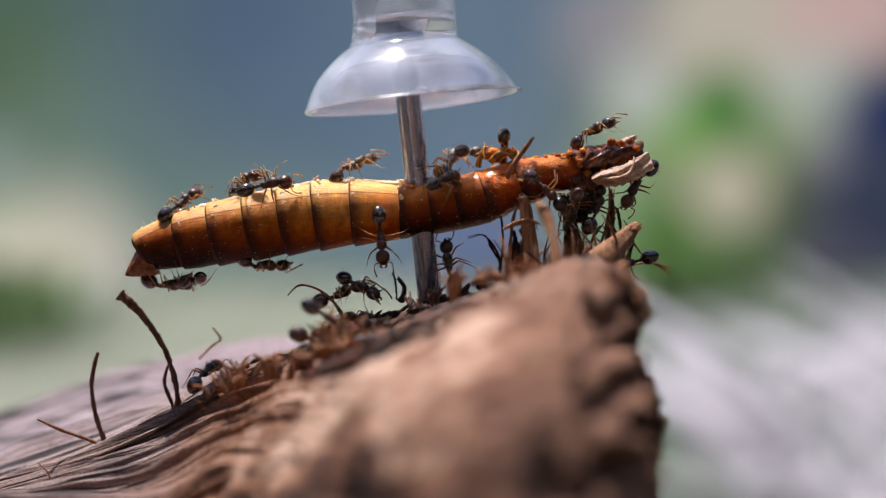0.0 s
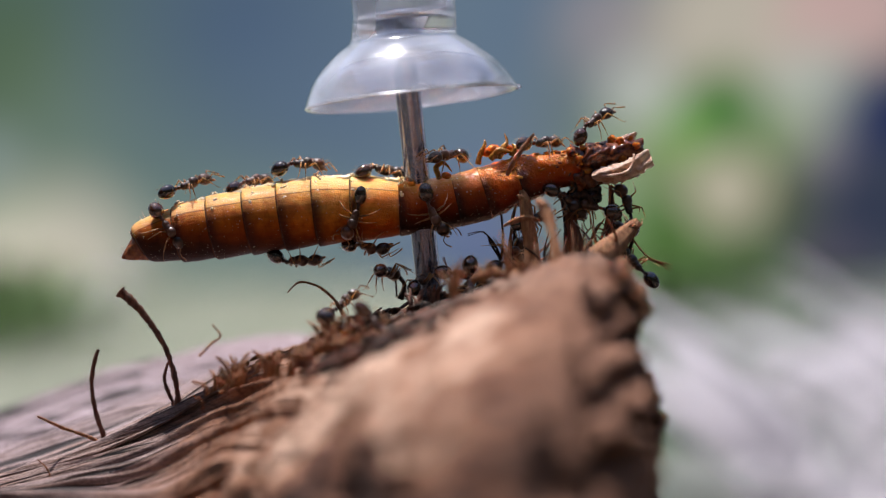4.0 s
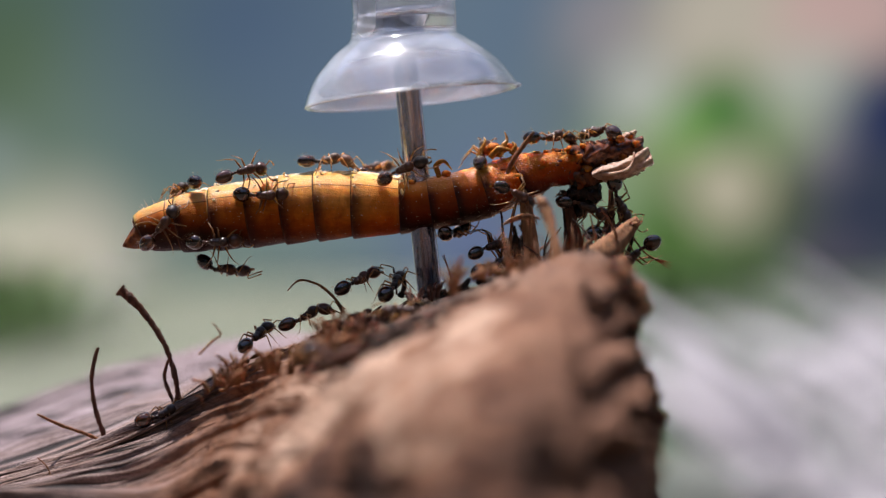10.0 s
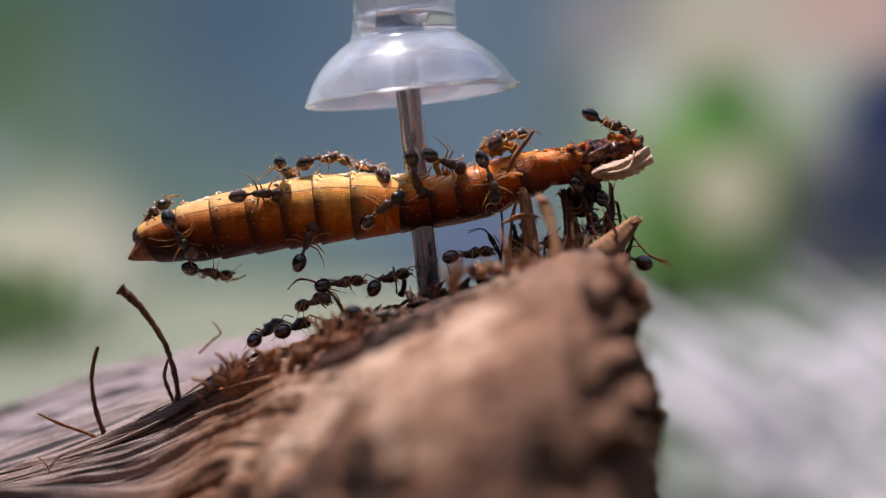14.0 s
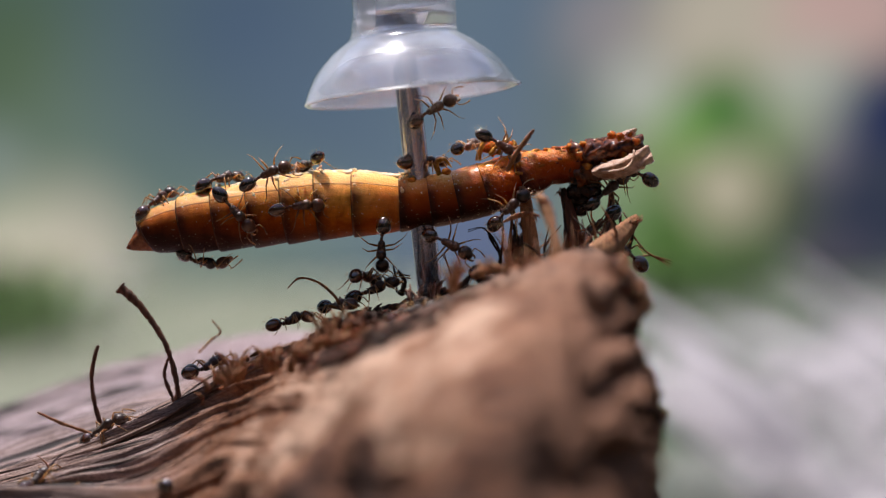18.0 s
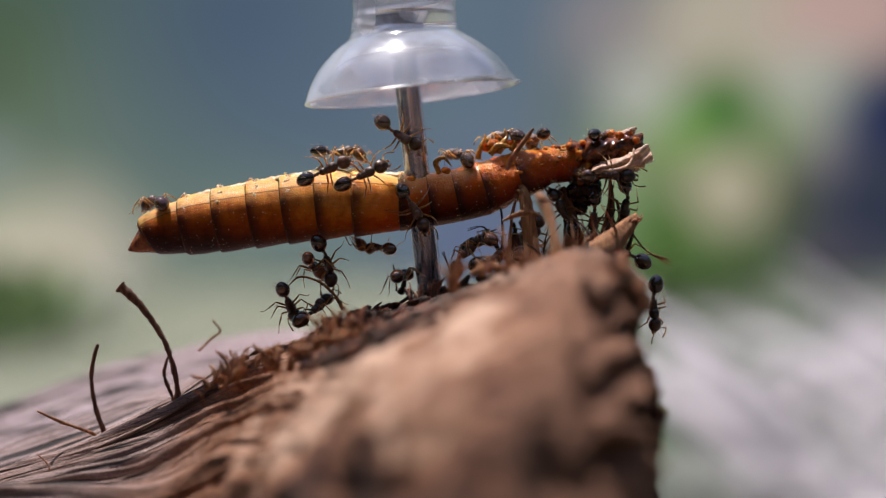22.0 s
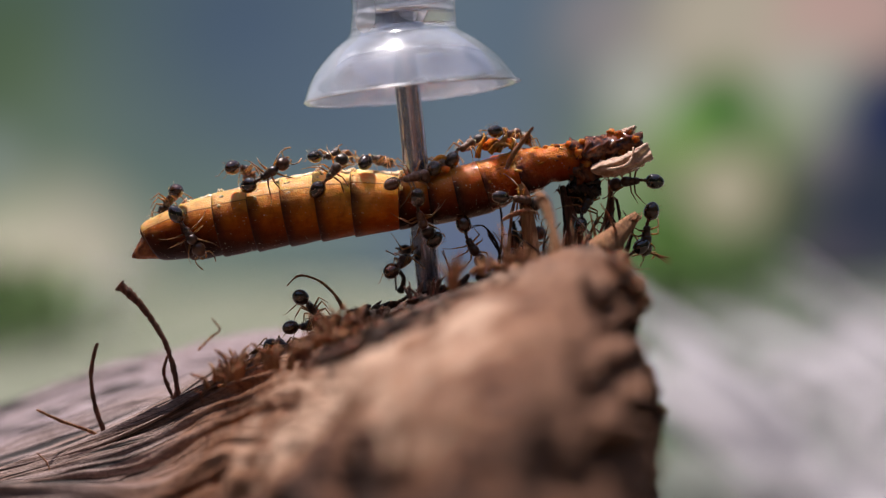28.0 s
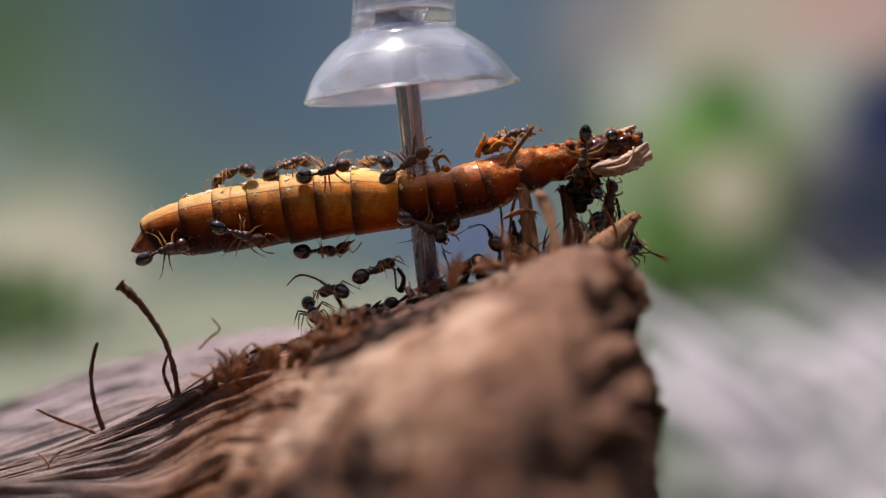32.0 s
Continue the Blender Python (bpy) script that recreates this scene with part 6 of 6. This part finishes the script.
    walk(ants[20], trail(
        (0, "R", 1135, 450, 1100, 460), (1, "R", 1140, 462, 1130, 422), (2, "R", 1120, 454, 1110, 424), (3, "R", 1130, 460, 1110, 434),
        (6, "R", 1160, 524, 1156, 492), (7, "R", 977, 512, 1027, 500), (8, "R", 1050, 357, 1080, 347), (9, "R", 994, 512, 1044, 500),
        (10, "R", 1070, 408, 1110, 398), (11, "R", 1056, 399, 1060, 369), (12, "R", 1044, 400, 1076, 350), (13, "R", 1126, 300, 1090, 320),
        (14, "R", 1030, 350, 1050, 370), (17, "R", 1030, 382, 1060, 352), (18, "R", 1060, 352, 1100, 322), (19, "R", 1030, 343, 1060, 323),
        (20, "R", 1040, 403, 1050, 373), (21, "R", 1086, 378, 1060, 354), (22, "R", 1010, 404, 990, 354), (23, "R", 861, 406, 901, 386),
        (24, "R", 901, 426, 891, 446), (25, "R", 961, 416, 931, 436), (28, "R", 921, 446, 951, 426), (29, "R", 960, 512, 1010, 500),
        (30, "R", 960, 512, 1010, 500), (31, "R", 960, 512, 1010, 500), (32, "R", 960, 512, 1010, 500)))
    walk(ants[21], trail(
        (0, "L", 560, 580, 620, 550), (1, "L", 420, 617, 480, 598), (2, "L", 210, 712, 260, 698), (3, "H", 393, 665, 468, 645),
        (6, "H", 393, 665, 468, 645), (7, "H", 272, 698, 347, 678), (8, "G", 520, 597, 570, 607), (9, "H", 466, 646, 541, 626),
        (10, "H", 490, 639, 565, 619), (11, "H", 587, 613, 662, 593), (12, "H", 466, 646, 541, 626), (13, "H", 490, 639, 565, 619),
        (14, "H", 587, 613, 662, 593), (17, "H", 369, 672, 444, 652), (18, "L", 140, 786, 220, 740), (19, "H", 345, 678, 420, 658),
        (20, "H", 151, 731, 226, 711), (21, "H", 466, 646, 541, 626), (22, "H", 563, 620, 638, 600), (23, "H", 151, 731, 226, 711),
        (24, "H", 248, 705, 323, 685), (25, "L", 361, 646, 421, 612), (28, "H", 345, 678, 420, 658), (29, "H", 224, 711, 299, 691),
        (30, "H", 321, 685, 396, 665), (31, "H", 418, 659, 493, 639), (32, "H", 224, 711, 299, 691)))
    walk(ants[22], trail(
        (0, "L", 690, 572, 640, 550), (1, "G", 680, 572, 630, 562), (2, "G", 700, 554, 640, 584), (3, "G", 660, 554, 690, 584),
        (6, "G", 620, 556, 660, 566), (7, "G", 560, 597, 610, 597), (8, "L", 560, 567, 620, 587), (9, "L", 560, 578, 620, 578),
        (10, "L", 510, 578, 576, 540), (11, "L", 550, 577, 568, 544), (12, "L", 450, 600, 420, 610), (13, "L", 540, 580, 500, 590),
        (14, "L", 540, 545, 576, 524), (17, "L", 530, 576, 560, 562), (18, "L", 488, 582, 540, 560), (19, "L", 640, 563, 600, 593),
        (20, "L", 464, 603, 490, 563), (21, "L", 540, 534, 530, 584), (22, "L", 548, 470, 560, 484), (23, "L", 561, 576, 601, 566),
        (24, "L", 601, 576, 641, 566), (25, "L", 641, 566, 691, 546), (28, "H", 636, 600, 711, 580), (29, "H", 515, 633, 590, 613),
        (30, "H", 612, 606, 687, 586), (31, "H", 709, 580, 784, 560), (32, "L", 691, 552, 661, 568)))
    walk(ants[23], trail(
        (0, "L", 800, 490, 790, 430), (1, "L", 705, 492, 740, 512), (2, "L", 690, 518, 720, 494), (3, "L", 740, 494, 770, 494),
        (6, "L", 706, 496, 726, 486), (7, "G", 690, 557, 740, 537), (8, "G", 690, 557, 740, 537), (9, "G", 680, 573, 640, 558),
        (10, "G", 740, 548, 700, 538), (11, "L", 800, 499, 830, 489), (12, "L", 720, 464, 706, 500), (13, "L", 706, 500, 726, 490),
        (14, "L", 660, 500, 710, 490), (17, "L", 650, 506, 630, 472), (18, "L", 630, 482, 660, 502), (19, "L", 706, 498, 720, 503),
        (20, "L", 710, 473, 704, 503), (21, "L", 700, 438, 730, 434), (22, "L", 800, 474, 850, 434), (23, "G", 701, 546, 751, 526),
        (24, "G", 741, 536, 701, 526), (25, "L", 741, 506, 781, 506), (28, "L", 641, 566, 691, 556), (29, "L", 631, 517, 651, 497),
        (30, "L", 641, 577, 691, 557), (31, "L", 641, 527, 701, 517), (32, "L", 601, 514, 577, 528)))
    walk(ants[24], trail(
        (0, "G", 560, 610, 600, 580), (1, "L", 545, 582, 600, 572), (2, "G", 560, 594, 610, 604), (3, "G", 600, 564, 640, 574),
        (6, "G", 560, 586, 600, 586), (7, "L", 490, 585, 536, 569), (8, "L", 680, 509, 720, 497), (9, "L", 680, 516, 720, 498),
        (10, "L", 690, 518, 710, 488), (11, "L", 700, 509, 740, 509), (12, "L", 660, 492, 680, 512), (13, "L", 620, 526, 650, 516),
        (14, "G", 640, 560, 690, 550), (17, "G", 630, 598, 690, 582), (18, "G", 292, 866, 246, 874), (19, "G", 660, 583, 700, 563),
        (20, "G", 640, 563, 690, 553), (21, "L", 620, 484, 600, 514), (22, "L", 570, 436, 590, 498), (23, "L", 621, 576, 661, 556),
        (24, "L", 621, 512, 661, 506), (25, "L", 591, 522, 641, 506), (28, "L", 541, 536, 561, 566), (29, "L", 651, 437, 647, 487),
        (30, "L", 701, 457, 721, 473), (31, "L", 801, 493, 781, 507), (32, "L", 781, 518, 741, 528)))
    walk(ants[25], trail(
        (0, "L", 1020, 340, 1010, 390), (1, "L", 795, 457, 850, 482), (2, "L", 740, 464, 716, 434), (3, "L", 780, 482, 846, 486),
        (6, "L", 800, 466, 864, 486), (7, "L", 820, 487, 850, 497), (8, "L", 740, 527, 800, 517), (9, "L", 840, 478, 880, 488),
        (10, "L", 850, 478, 900, 464), (11, "L", 840, 479, 880, 469), (12, "L", 786, 488, 856, 490), (13, "L", 820, 470, 880, 480),
        (14, "L", 800, 456, 860, 448), (17, "L", 700, 502, 720, 482), (18, "L", 620, 532, 700, 502), (19, "L", 726, 543, 690, 543),
        (20, "L", 634, 517, 690, 459), (21, "L", 646, 524, 652, 444), (22, "L", 706, 494, 720, 494), (23, "H", 660, 593, 735, 573),
        (24, "L", 707, 502, 721, 496), (25, "L", 661, 500, 705, 500), (28, "L", 521, 586, 561, 586), (29, "L", 577, 527, 591, 557),
        (30, "L", 561, 537, 591, 507), (31, "L", 577, 527, 591, 557), (32, "L", 546, 548, 561, 568)))
    walk(ants[26], trail(
        (0, "N", 330, 406, 390, 395), (1, "T", 424, 314, 460, 296), (2, "F", 395, 316, 448, 368), (3, "T", 424, 324, 480, 310),
        (6, "K", 400, 326, 440, 318), (7, "N", 460, 384, 520, 375), (8, "N", 460, 384, 520, 375), (9, "F", 512, 326, 448, 302),
        (10, "F", 430, 344, 498, 344), (11, "N", 460, 384, 520, 375), (12, "N", 500, 378, 560, 369), (13, "N", 590, 368, 650, 366),
        (14, "T", 540, 284, 610, 282), (17, "T", 596, 286, 610, 292), (18, "T", 364, 326, 420, 314), (19, "T", 345, 337, 320, 343),
        (20, "T", 290, 347, 258, 357), (21, "T", 330, 330, 396, 304), (22, "N", 420, 390, 480, 380), (23, "N", 380, 397, 440, 386),
        (24, "N", 380, 397, 440, 386), (25, "T", 401, 326, 465, 304), (28, "T", 421, 300, 441, 316), (29, "T", 377, 333, 411, 327),
        (30, "T", 411, 287, 391, 297), (31, "T", 561, 283, 601, 297), (32, "T", 481, 312, 541, 292)))
    walk(ants[27], trail(
        (0, "N", 590, 368, 650, 366), (1, "B", 622, 442, 700, 448), (2, "N", 500, 378, 560, 369), (3, "B", 610, 439, 640, 434),
        (6, "F", 726, 376, 724, 450), (7, "B", 710, 435, 740, 427), (8, "N", 660, 365, 720, 363), (9, "F", 870, 370, 890, 348),
        (10, "F", 904, 336, 930, 348), (11, "F", 800, 289, 830, 283), (12, "N", 820, 346, 880, 327), (13, "N", 890, 324, 950, 304),
        (14, "F", 856, 282, 880, 350), (17, "F", 796, 282, 850, 248), (18, "T", 810, 272, 850, 254), (19, "T", 930, 251, 880, 253),
        (20, "T", 872, 265, 910, 255), (21, "T", 940, 250, 910, 258), (22, "T", 956, 250, 940, 254), (23, "T", 981, 252, 961, 256),
        (24, "N", 890, 324, 950, 304), (25, "T", 1001, 256, 961, 260), (28, "T", 877, 246, 931, 246), (29, "T", 1071, 213, 1141, 217),
        (30, "F", 1041, 291, 1101, 277), (31, "T", 1061, 253, 1101, 247), (32, "T", 1081, 254, 1111, 248)))
    walk(ants[28], trail(
        (0, "G", 693, 584, 650, 580), (1, "G", 679, 579, 640, 590), (2, "L", 780, 480, 846, 486), (3, "H", 902, 528, 977, 508),
        (6, "H", 902, 528, 977, 508), (7, "H", 781, 561, 856, 541), (8, "H", 878, 535, 953, 515), (9, "H", 902, 528, 977, 508),
        (10, "H", 781, 561, 856, 541), (11, "H", 878, 535, 953, 515), (12, "H", 684, 587, 759, 567), (13, "H", 781, 561, 856, 541),
        (14, "H", 878, 535, 953, 515), (17, "H", 878, 535, 953, 515), (18, "G", 690, 562, 760, 542), (19, "L", 800, 498, 830, 493),
        (20, "L", 800, 493, 826, 453), (21, "L", 820, 414, 790, 428), (22, "L", 860, 420, 830, 444), (23, "L", 707, 501, 741, 506),
        (24, "L", 801, 496, 751, 516), (25, "L", 841, 490, 871, 486), (28, "H", 709, 580, 784, 560), (29, "H", 733, 574, 808, 554),
        (30, "L", 801, 502, 831, 497), (31, "G", 901, 457, 861, 467), (32, "L", 841, 462, 827, 488)))
    walk(ants[29], trail(
        (0, "G", 545, 590, 588, 585), (1, "G", 548, 587, 592, 580), (2, "G", 685, 575, 724, 560), (3, "G", 912, 440, 900, 472),
        (6, "H", 611, 607, 686, 587), (7, "H", 490, 639, 565, 619), (8, "H", 587, 613, 662, 593), (9, "G", 600, 598, 640, 588),
        (10, "G", 610, 648, 560, 608), (11, "G", 600, 599, 650, 579), (12, "G", 600, 590, 650, 560), (13, "G", 840, 500, 860, 490),
        (14, "G", 870, 480, 900, 460), (17, "L", 840, 482, 820, 462), (18, "L", 850, 486, 880, 482), (19, "H", 854, 541, 929, 521),
        (20, "L", 850, 493, 880, 483), (21, "L", 850, 478, 806, 454), (22, "L", 850, 474, 900, 454), (23, "L", 781, 476, 847, 486),
        (24, "G", 921, 446, 901, 456), (25, "L", 841, 456, 881, 446), (28, "L", 701, 486, 721, 466), (29, "L", 707, 497, 731, 507),
        (30, "L", 707, 497, 721, 497), (31, "L", 707, 497, 727, 487), (32, "L", 647, 498, 691, 474)))
    walk(ants[30], trail(
        (0, "G", 561, 540, 604, 556), (1, "G", 782, 520, 824, 505), (2, "H", 514, 633, 589, 613), (3, "H", 684, 587, 759, 567),
        (6, "H", 684, 587, 759, 567), (7, "H", 708, 580, 783, 560), (8, "H", 805, 554, 880, 534), (9, "H", 684, 587, 759, 567),
        (10, "L", 610, 508, 660, 484), (11, "L", 620, 523, 680, 483), (12, "L", 504, 506, 506, 580), (13, "L", 560, 560, 600, 550),
        (14, "L", 576, 506, 630, 500), (17, "L", 560, 542, 600, 542), (18, "L", 576, 547, 620, 542), (19, "H", 636, 600, 711, 580),
        (20, "H", 660, 593, 735, 573), (21, "H", 757, 567, 832, 547), (22, "H", 854, 541, 929, 521), (23, "H", 733, 574, 808, 554),
        (24, "H", 757, 567, 832, 547), (25, "H", 854, 541, 929, 521), (28, "H", 927, 521, 1002, 501), (29, "H", 806, 554, 881, 534),
        (30, "H", 830, 548, 905, 528), (31, "H", 927, 521, 1002, 501), (32, "H", 733, 574, 808, 554)))
    walk(ants[31], trail(
        (0, "R", 960, 512, 1010, 500), (1, "R", 960, 512, 1010, 500), (2, "R", 222, 494, 260, 464), (3, "R", 870, 434, 890, 414),
        (6, "R", 960, 512, 1010, 500), (7, "R", 960, 512, 1010, 500), (8, "R", 960, 512, 1010, 500), (9, "R", 960, 512, 1010, 500),
        (10, "R", 960, 512, 1010, 500), (11, "R", 876, 439, 930, 429), (12, "R", 960, 512, 1010, 500), (13, "R", 1066, 385, 1020, 400),
        (14, "R", 1040, 410, 1000, 430), (17, "R", 920, 432, 930, 372), (18, "R", 1070, 392, 1050, 412), (19, "R", 1076, 333, 1070, 383),
        (20, "R", 1078, 347, 1050, 353), (21, "R", 1030, 314, 1050, 344), (22, "R", 1054, 354, 1050, 424), (23, "R", 1051, 346, 1071, 396),
        (24, "R", 1041, 396, 1061, 356), (25, "R", 1089, 378, 1041, 368), (28, "R", 1141, 326, 1111, 326), (29, "R", 1105, 347, 1097, 383),
        (30, "R", 1081, 387, 1101, 377), (31, "R", 1115, 327, 1107, 377), (32, "R", 1071, 378, 1091, 348)))
    walk(ants[32], trail(
        (0, "R", 977, 512, 1027, 500), (1, "R", 977, 512, 1027, 500), (2, "R", 850, 444, 874, 392), (3, "R", 920, 370, 950, 354),
        (6, "R", 980, 426, 1010, 436), (7, "R", 870, 457, 920, 447), (8, "R", 784, 415, 850, 437), (9, "R", 905, 468, 940, 438),
        (10, "R", 860, 438, 890, 428), (11, "R", 212, 421, 250, 383), (12, "R", 900, 430, 940, 400), (13, "R", 1026, 330, 1024, 370),
        (14, "R", 960, 512, 1010, 500), (17, "R", 960, 512, 1010, 500), (18, "R", 977, 512, 1027, 500), (19, "R", 900, 443, 930, 443),
        (20, "R", 930, 453, 900, 463), (21, "R", 960, 512, 1010, 500), (22, "R", 960, 512, 1010, 500), (23, "R", 931, 446, 961, 426),
        (24, "R", 1021, 356, 1041, 346), (25, "R", 1031, 351, 1051, 341), (28, "R", 1031, 386, 1051, 356), (29, "R", 1041, 377, 1061, 357),
        (30, "R", 1031, 357, 1051, 337), (31, "R", 1041, 337, 1051, 347), (32, "R", 1051, 338, 1061, 328)))
    walk(ants[33], trail(
        (0, "R", 994, 512, 1044, 500), (1, "R", 994, 512, 1044, 500), (2, "R", 900, 424, 930, 394), (3, "R", 990, 344, 1020, 344),
        (6, "R", 1040, 346, 1020, 386), (7, "R", 900, 427, 950, 417), (8, "R", 930, 417, 950, 397), (9, "R", 940, 408, 960, 388),
        (10, "R", 1020, 358, 1060, 368), (11, "R", 1026, 349, 1060, 339), (12, "R", 1010, 330, 1030, 350), (13, "R", 1160, 274, 1136, 290),
        (14, "R", 1074, 370, 1086, 400), (17, "R", 1100, 352, 1096, 386), (18, "R", 1130, 312, 1110, 302), (19, "R", 1154, 253, 1080, 213),
        (20, "R", 1144, 303, 1110, 343), (21, "R", 1120, 316, 1130, 354), (22, "R", 1110, 350, 1112, 384), (23, "R", 1169, 290, 1121, 234),
        (24, "R", 1107, 390, 1091, 406), (25, "R", 1117, 456, 1101, 466), (28, "R", 1117, 456, 1101, 466), (29, "R", 994, 512, 1044, 500),
        (30, "R", 1051, 417, 1071, 397), (31, "R", 1001, 387, 1021, 357), (32, "R", 1041, 428, 1061, 408)))
    walk(ants[34], trail(
        (0, "R", 1011, 512, 1061, 500), (1, "R", 1011, 512, 1061, 500), (2, "R", 960, 512, 1010, 500), (3, "R", 1070, 424, 1100, 404),
        (6, "R", 1130, 466, 1110, 436), (7, "R", 1110, 467, 1130, 457), (8, "R", 1130, 447, 1160, 401), (9, "R", 1120, 464, 1100, 438),
        (10, "R", 1136, 438, 1120, 458), (11, "R", 1126, 459, 1100, 449), (12, "R", 977, 512, 1027, 500), (13, "R", 1136, 400, 1110, 390),
        (14, "R", 1120, 460, 1100, 450), (17, "R", 1150, 406, 1162, 452), (18, "R", 1120, 458, 1100, 432), (19, "R", 1110, 463, 1130, 458),
        (20, "R", 1110, 459, 1130, 453), (21, "R", 1110, 424, 1090, 444), (22, "R", 1120, 459, 1100, 444), (23, "R", 1121, 461, 1101, 446),
        (24, "R", 1111, 461, 1131, 456), (25, "R", 977, 512, 1027, 500), (28, "R", 1147, 396, 1151, 436), (29, "R", 1111, 457, 1131, 457),
        (30, "R", 1111, 457, 1131, 457), (31, "R", 1111, 457, 1131, 457), (32, "R", 1111, 458, 1131, 448)))
    # the larva's rear half is tugged up and down about the pin
    hinge = in_view(715, 364, 0) - in_view(745, 362, 0)
    rear = [o for o in larva.children if sum(v.co.x for v in o.data.vertices) / len(o.data.vertices) < hinge.x]

    def tug(t, turn, stretch, share):
        way = Vector((stretch * share * MM, 0, 0))
        return t, Matrix.Translation(hinge + way) @ pose(0, 0, 0, 0, turn, 0) @ Matrix.Translation(-hinge)
    for o in rear:
        share = min(1.0, (hinge.x - sum(v.co.x for v in o.data.vertices) / len(o.data.vertices)) / 0.012)
        low = 2.2 if o == larva_tail else 1.0
        walk(o, [tug(0, -1.5 * low, -.2, share), tug(.5, -.4, -.3, share), tug(1, .8, -.35, share), tug(2, -.6, -.25, share), tug(3, -.5, -.25, share), tug(6, .1, -.15, share),
                 tug(7, .4, -.15, share), tug(8, 0, -.12, share), tug(9, .05, -.12, share), tug(10, 1.7, -.1, share), tug(11, 1.0, -.05, share),
                 tug(12, .1, 0, share), tug(13, 0, 0, share), tug(14, -1.2, .05, share), tug(17, -.6, .05, share), tug(18, .8, .05, share),
                 tug(19, -1.2, .1, share), tug(20, 1.2, .1, share), tug(21, -.8, .12, share), tug(22, .2, .12, share), tug(23, -.5, .1, share),
                 tug(24, -1.2, .2, share), tug(25, -1.9, .22, share), tug(28, -1.5, .24, share), tug(29, -1.4, .24, share), tug(30, -.9, .28, share),
                 tug(31, -1.4, .24, share), tug(32, -.4, .25, share)])


motions()
